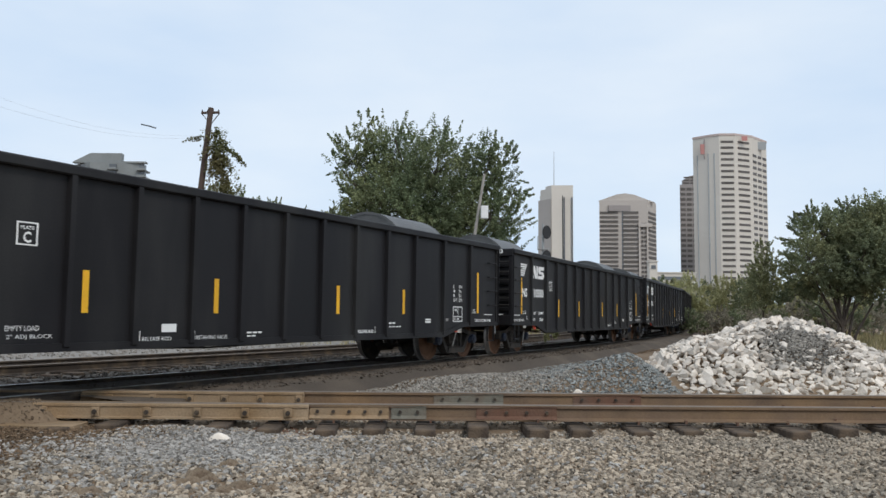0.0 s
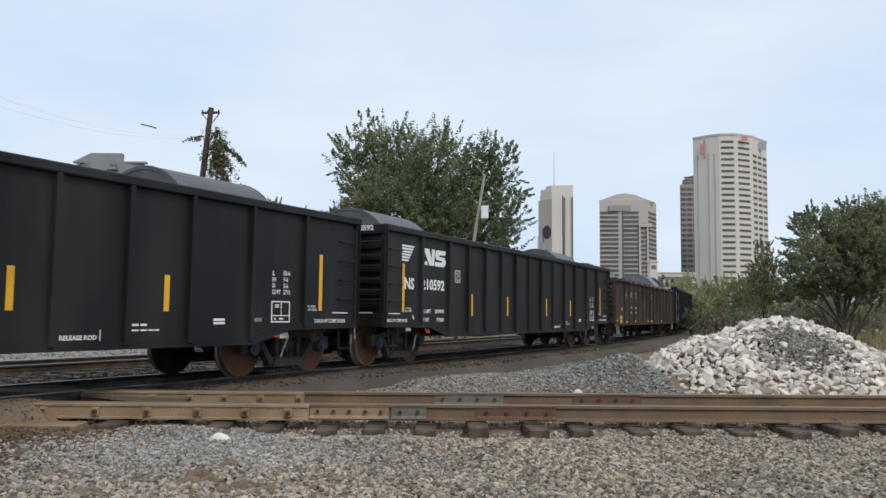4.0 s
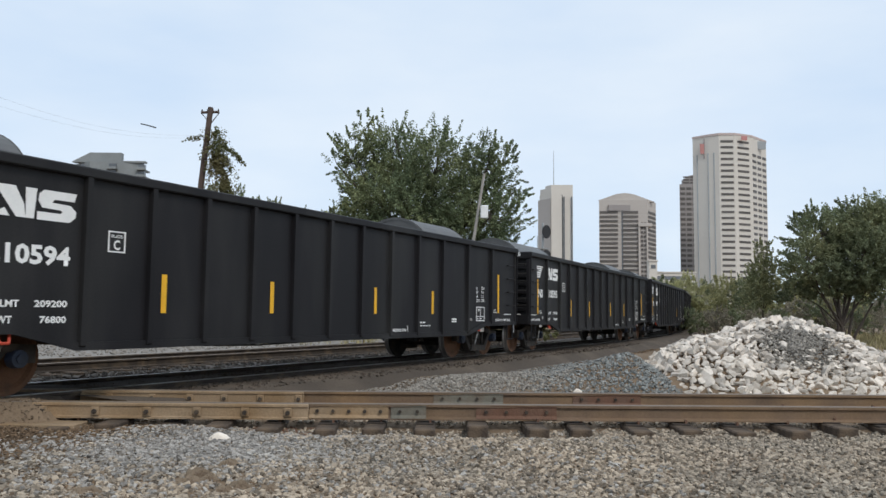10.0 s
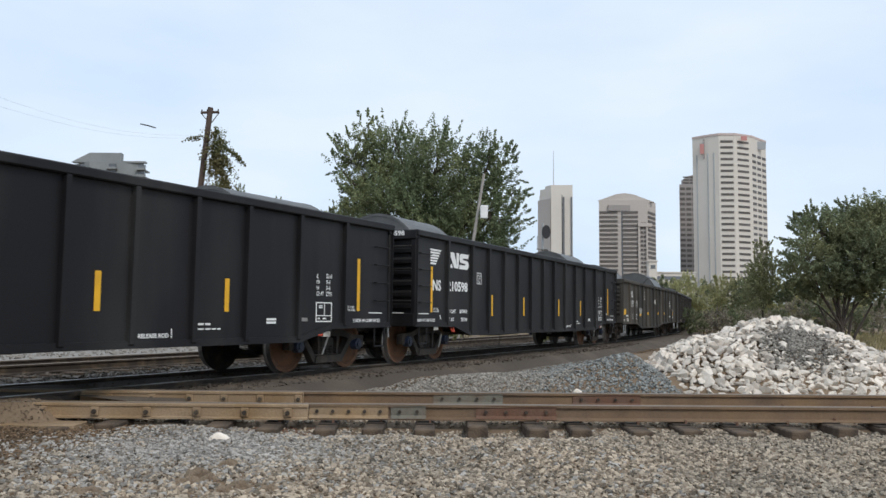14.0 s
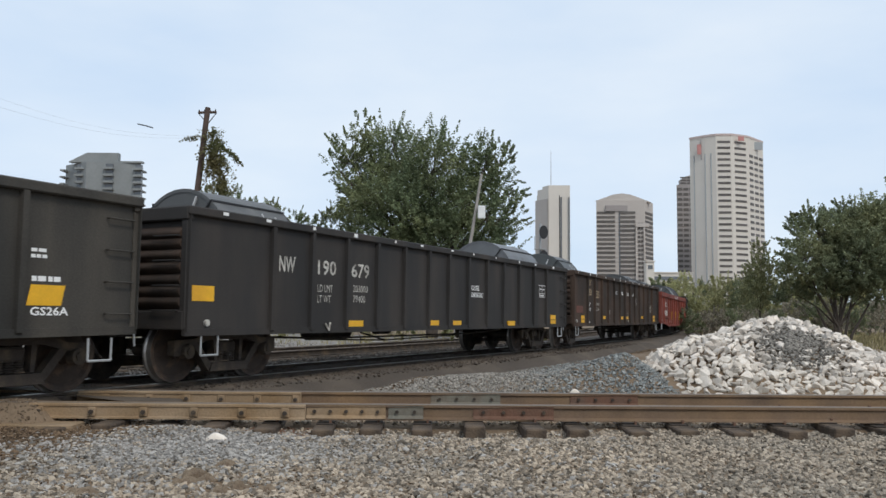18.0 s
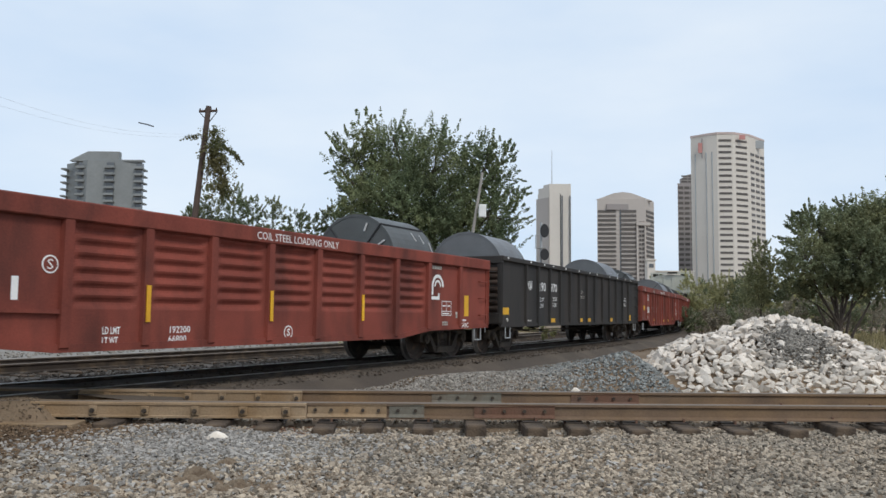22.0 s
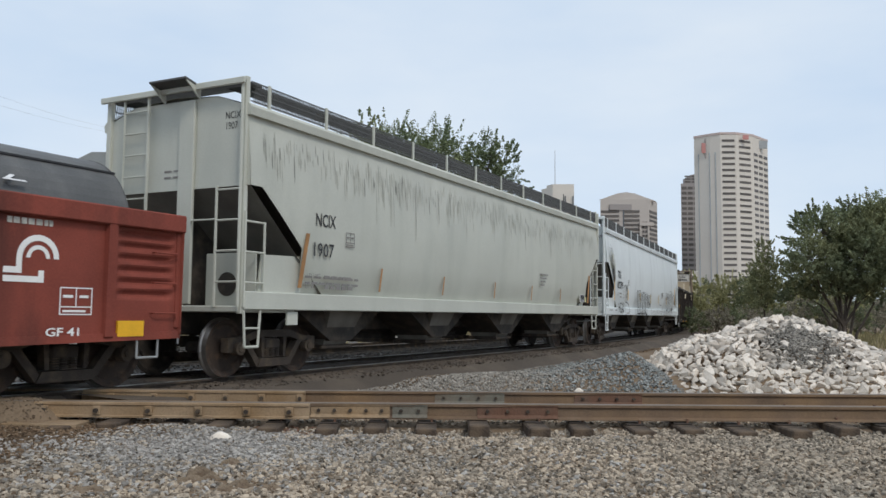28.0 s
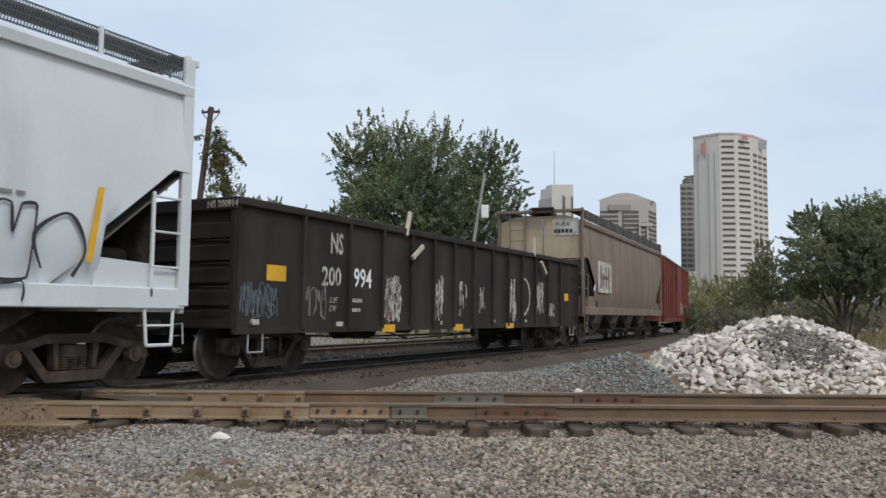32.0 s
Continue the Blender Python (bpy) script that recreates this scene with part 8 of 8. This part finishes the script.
# ---------------------------------------------------------------- the city
def facade(parent, p0, p1, z0, z1, floors, cols, gap, band, first=0.3, name="window", glass=None):
    """Rows of windows on the wall from p0 to p1 (outward to its right hand), each its own part."""
    p0, p1 = Vector((*p0, 0)), Vector((*p1, 0))
    d = (p1 - p0)
    L = d.length
    d.normalize()
    nrm = Vector((d.y, -d.x, 0))
    fh = (z1 - z0) / floors
    cw = L / cols
    me = Shape().box(gap * cw, cw - gap * cw, -0.35, 0.15, 0, fh * band).mesh(name, glass or PALE_GLASS)
    for i in range(floors):
        for j in range(cols):
            q = p0 + d * (j * cw)
            m = Matrix.Translation((q.x, q.y, z0 + i * fh + fh * first)) @ Matrix(((d.x, -nrm.x, 0, 0), (d.y, -nrm.y, 0, 0), (0, 0, 1, 0), (0, 0, 0, 1)))
            part(name, me, None, parent, m=m)


def build_city():
    Y = 700.0
    at = lambda px, py, y=Y: px_at(px, py, y)
    # tall pale tower with chamfered faces
    t = thing("office_tower", "tall pale concrete office tower with ribbon windows", "skyscraper")
    top = at(1295, 238).z
    V = lambda px, y: (px_at(px, 400, y).x, y)
    P = [V(1229, Y + 14), V(1257, Y + 3), V(1276, Y - 3), V(1304, Y - 4), V(1334, Y + 4), V(1360, Y + 26), V(1352, Y + 55), V(1240, Y + 55)]
    part("wall", Shape().prism(P, "z", -1, top), CONCRETE, t)
    facade(t, P[2], P[3], 2, top - 4, 30, 1, 0.10, 0.36, glass=WINDOW_BROWN)
    facade(t, P[3], P[4], 2, top - 4, 30, 1, 0.17, 0.36, glass=WINDOW_BROWN)
    facade(t, P[4], P[5], 2, top - 14, 27, 3, 0.15, 0.42, glass=WINDOW_BROWN)
    for px in (1237, 1256.5, 1267):
        yy = Y + 14 - 11 * (px - 1229) / 28 if px < 1257 else Y + 3 - 6 * (px - 1257) / 19
        x = V(px, yy)[0]
        part("slot", Shape().box(x - 0.5, x + 0.5, yy - 0.35, yy + 1.5, 4, top - 16), CONCRETE_GREY, t)
    c = ((P[0][0] + P[5][0]) / 2, Y + 26)
    part("parapet", Shape().prism([(c[0] + (x - c[0]) * 1.012, c[1] + (y - c[1]) * 1.012) for x, y in P], "z", top - 1.2, top + 0.6), mat("pinkish_parapet", (0.56, 0.46, 0.43), 0.8, fine=0.6, bump=0), t)
    for px, py, w, h, m in ((1315, 246, 5, 4, SIGN_RED), (1247, 261, 3.5, 9, SIGN_RED)):
        q = at(px, py)
        yy = Y - 3.8 if px > 1277 else Y + 5.8
        part("rooftop_sign", Shape().box(q.x - w * 0.48, q.x + w * 0.48, yy - 0.8, yy, q.z - h * 0.48, q.z + h * 0.48), m, t)
    # brown-grey slab in place of a recess, its darkness put into the colour
    q0, q1 = at(1245, 282, Y + 8), at(1257, 247, Y + 8)
    part("sign_recess", Shape().box(q0.x, q1.x, Y + 5.4, Y + 9, q0.z, q1.z), BROWN_STONE, t)
    q = at(1349, 256, Y + 13)
    part("rooftop_sign", Shape().prism([(q.x - 3.5, q.z - 4), (q.x + 3.5, q.z - 4), (q.x + 4, q.z + 3), (q.x - 4, q.z + 3)], "y", Y + 13, Y + 14), CONCRETE_GREY, t)
    # darker stepped tower behind it
    t = thing("dark_tower", "brown-grey granite tower with a stepped top", "skyscraper")
    x0, x1 = at(1206, 500, 820).x, at(1250, 500, 820).x
    z = at(1210, 326, 820).z
    part("wall", Shape().prism([(x0, 820), (x1, 820), V(1250, 860), V(1212, 860)], "z", -1, z), BROWN_STONE, t)
    xs2 = at(1213, 500, 820).x
    part("upper_wall", Shape().prism([(xs2, z), (x1, z), (x1, z + 12), (xs2 + 6, z + 9), (xs2, z + 5)], "y", 822, 826), BROWN_STONE, t)
    facade(t, (x0, 820), (x1, 820), 8, z - 2, 24, 4, 0.10, 0.5, glass=WINDOW_BROWN)
    facade(t, (xs2, 822), (x1, 822), z + 0.5, z + 9, 3, 3, 0.08, 0.5, glass=WINDOW_BROWN)
    # building with a gabled crown
    t = thing("gabled_office_building", "pale stone office building with a gabled crown", "office building")
    y = 640.0
    xl, xm, xr = at(1062, 500, y).x, at(1146, 500, y).x, at(1162, 500, y).x
    z1, z2, zp = at(1062, 372, y).z, at(1062, 354, y).z, at(1107, 341, y).z
    part("wall", Shape().prism([(xl, y), (xm, y - 4), V(1162, y + 14), V(1155, y + 40), V(1070, y + 40)], "z", -1, z2), CONCRETE_WARM, t)
    xp = at(1107, 340, y).x
    part("gable", Shape().prism([(xl, z2), (xr, z2 - 1), (xp + 7, zp - 1), (xp, zp), (xp - 7, zp - 1)], "y", y + 0.5, y + 5), CONCRETE_WARM, t)
    part("crown_band", Shape().box(at(1074, 0, y).x, at(1132, 0, y).x, y - 2.6, y, at(0, 364, y).z, at(0, 354, y).z), BROWN_STONE, t)
    facade(t, (xl, y - 0.1), (at(1095, 430, y).x, y - 1.8), 4, z1, 23, 1, 0.03, 0.5, glass=WINDOW_BROWN)
    facade(t, (at(1101, 430, y).x, y - 2.2), (at(1130, 430, y).x, y - 3.5), 4, z1, 23, 1, 0.03, 0.5, glass=WINDOW_BROWN)
    facade(t, (at(1133, 430, y).x, y - 3.6), (at(1143, 430, y).x, y - 4.3), 4, z1 - 9, 21, 2, 0.12, 0.5, glass=WINDOW_BROWN)
    facade(t, (xm, y - 4), V(1162, y + 14), 4, z1, 23, 1, 0.06, 0.55, glass=WINDOW_BROWN)
    zc0, zc1 = at(0, 392, y).z, at(0, 386, y).z
    part("balcony_band", Shape().box(at(1128, 390, y).x, at(1152, 390, y).x, y - 5.4, y, zc0, zc1), CONCRETE_WARM, t)
    for px in (1130, 1144):
        part("pier", Shape().box(at(px - 1.4, 430, y).x, at(px + 1.4, 430, y).x, y - 5.0, y - 2.5, -1, zc0), CONCRETE_WARM, t)
    part("dark_slot", Shape().box(at(1096.5, 0, y).x, at(1099, 0, y).x, y - 2.4, y, 0, z1), GLASS, t)
    # slab with an antenna
    t = thing("slab_tower", "plain pale concrete slab tower with an antenna", "skyscraper")
    y = 600.0
    a, b, c, d = (at(px, 500, y).x for px in (956, 977, 1001, 1015))
    zt, zl = at(985, 327, y).z, at(960, 341, y).z
    part("wall", Shape().prism([V(956, y + 14), (b, y), (d, y - 1), V(1010, y + 30), V(962, y + 30)], "z", -1, zl), CONCRETE, t)
    part("upper_wall", Shape().prism([V(957, y + 13), (b, y + 0.2), (d, y - 0.8), V(1010, y + 29), V(963, y + 29)], "z", zl, zt - 2).prism([V(966, y + 8), (b, y + 0.2), (d, y - 0.8), V(1010, y + 29), V(968, y + 29)], "z", zt - 2, zt), CONCRETE, t)
    part("dark_side", Shape().add([(a + 0.5, y + 13.0, 0), (b - 0.6, y - 0.2, 0), (b - 0.6, y - 0.2, zl - 4), (a + 0.5, y + 13.0, zl - 4), (a + 0.5, y + 14.0, 0), (b - 0.6, y + 0.8, 0), (b - 0.6, y + 0.8, zl - 4), (a + 0.5, y + 14.0, zl - 4)],
                                   [(0, 1, 2, 3), (4, 5, 6, 7), (0, 1, 5, 4), (2, 3, 7, 6), (0, 3, 7, 4), (1, 2, 6, 5)]), CONCRETE_WARM, t)
    for px in (999, 1013):
        x = at(px, 500, y).x
        part("slot", Shape().box(x - 0.4, x + 0.4, y - 2.2, y, 2, zl - 3), GLASS, t)
    q = at(984, 262, y)
    part("antenna", Shape().rod((q.x, y + 10, zt - 1), (q.x, y + 10, q.z), 0.35, 0.15, 6), METAL_GREY, t)
    # balcony block on the left
    t = thing("balcony_apartment_block", "grey concrete apartment block with stacked balconies", "apartment building")
    y = 420.0
    a, b, c, d = (at(px, 330, y).x for px in (119, 158, 210, 253))
    za, zb, zc = at(120, 285, y).z, at(160, 268, y).z, at(230, 283, y).z
    part("wall", Shape().prism([V(119, y + 12), (b, y), V(252, y + 4), V(246, y + 26), V(126, y + 26)], "z", -1, za), CONDO, t)
    part("penthouse", Shape().prism([(a + 1, za), (d, za), (d, zc), (c, zc), (c, zb), (b - 1, zb), (a + 1, za + 0.3)], "y", y + 2.5, y + 6), CONDO, t)
    for i in range(16):
        z = za - 3 - i * 3.55
        for px, w, yy in ((145, 4.6, y + 3.0), (198, 5.0, y + 1.6), (247, 4.4, y + 3.6)):
            x = at(px, 300, y).x
            part("window", Shape().box(x - w / 2 + 0.6, x + w / 2 - 0.6, yy - 0.2, yy + 2, z, z + 2.2), GLASS, t)
            part("balcony", Shape().box(x - w / 2, x + w / 2, yy - 2.2, yy + 0.5, z - 0.9, z - 0.1).box(x - w / 2, x + w / 2, yy - 2.2, yy - 2.0, z - 0.1, z + 0.3), CONDO, t)
        for x in (V(117, y + 9)[0], V(254, y + 8)[0]):
            part("balcony", Shape().box(x - 1.2, x + 1.2, y + 6, y + 12, z - 0.9, z - 0.1), CONDO, t)
    # low pale buildings between the towers
    y = 500.0
    for px0, px1, py, lab in ((1150, 1164, 462, "small pale roof block"), (1160, 1232, 482, "long low pale office block with a glass band")):
        t = thing("low_building", lab, "building", "low buildings")
        p0, p1 = at(px0, py, y), at(px1, py, y)
        part("wall", Shape().box(p0.x, p1.x, y, y + 6, -1, p0.z), CONCRETE, t)
        part("window", Shape().box(p0.x + 1, p1.x - 1, y - 0.3, y + 0.5, p0.z - 4.4, p0.z - 2.2), GLASS, t)
        part("roof_edge", Shape().box(p0.x - 0.5, p1.x + 0.5, y - 0.6, y + 6, p0.z - 0.1, p0.z + 0.6), CONCRETE, t)
        y += 12
    yb = 300.0
    b = px_at(1178, 560, yb)
    base = (b.x, b.y, -0.3)
    tree("dark round tree far off by the office blocks", *base, 5.0, [blob(1178, 510, 24, 22, yb, base), blob(1168, 530, 20, 25, yb, base)], LEAF_DARK, 90, 40, 1.1, 201, 0.4)


def build_yard():
    # pale gravel lot behind the siding
    s = Shape()
    rows = steps(-30, 46, 40)
    for q in rows:
        x, y, a = line_at(q, HALF + 10.5)
        x2, y2, a2 = line_at(q, HALF + 26)
        s.v += [(x, y, -0.27), (x2, y2, -0.24 + 0.25 * noise.noise((q * 0.2, 0, 0)))]
    s.f = [(2 * i, 2 * i + 2, 2 * i + 3, 2 * i + 1) for i in range(len(rows) - 1)]
    s.s = [0] * len(s.f)
    tagged(part("gravel_lot", s, PALE_ROOF), "pale gravel lot behind the siding", "ground", kind="structure")


# ---------------------------------------------------------------- motion of the train
SPEEDS = ((0, 10.05), (4.5, 10.10), (9, 10.20), (13, 10.15), (17, 10.07), (21, 10.07), (25.5, 10.07), (29, 9.79), (32, 10.02))


def advance(t):
    """Metres gone since the clock showed 13 s; the speed changes evenly between the times above."""
    def gone(q):
        d = 0.0
        for (t0, v0), (t1, v1) in zip(SPEEDS, SPEEDS[1:]):
            w = min(max(q - t0, 0.0), t1 - t0)
            d += w * v0 + (v1 - v0) * w * w / (2 * (t1 - t0))
        return d
    return gone(t) - gone(13)


def car_pose(u, length, t):
    """The pose of a car whose leading end stood at u when the clock showed 13 s."""
    s = u - advance(t)
    x0, y0, _ = line_at(s + 2.0, HALF)
    x1, y1, _ = line_at(s + length - 2.0, HALF)
    d = Vector((x1 - x0, y1 - y0)).normalized()
    mx, my = (x0 + x1) / 2 - d.x * length / 2, (y0 + y1) / 2 - d.y * length / 2
    return pose(mx, my, 0, 0, 0, math.degrees(math.atan2(d.y, d.x)))


def motions():
    times = [i * 0.5 for i in range(65)]
    for car, u, length in train:
        walk(car, [(t, car_pose(u, length, t)) for t in times])
    for load, u, length, at in loads:
        walk(load, [(t, car_pose(u, length, t) @ at) for t in times])
    # all wheelsets roll alike: one set of keys for the leading and one for the trailing axle of each truck
    turn = [i / 15 for i in range(481)]
    for group, x in zip(wheel_list, (-0.88, 0.88)):
        walk(group[0], [(t, pose(x, 0, 0.458, 0, -math.degrees(advance(t) - advance(0)) / 0.458, 0)) for t in turn])
        keys = group[0].animation_data
        for w in group[1:]:
            w.rotation_mode = "QUATERNION"
            w.animation_data_create()
            w.animation_data.action = keys.action
            w.animation_data.action_slot = keys.action_slot


build_ground()
build_yard()
build_drift()
build_bed("train_bed", HALF, 1.95, "trodden dark dirt bed under the train", BED_DARK, 7.2, 120.0, -0.07, 1)
build_bed("siding_bed", HALF + 5.4, 1.9, "grey ballast bed of the siding", SIDING, -30.0, 120.0, -0.225, 2)
build_train()
build_poles()
build_city()
build_plants()
build_tracks()
build_stones()
motions()
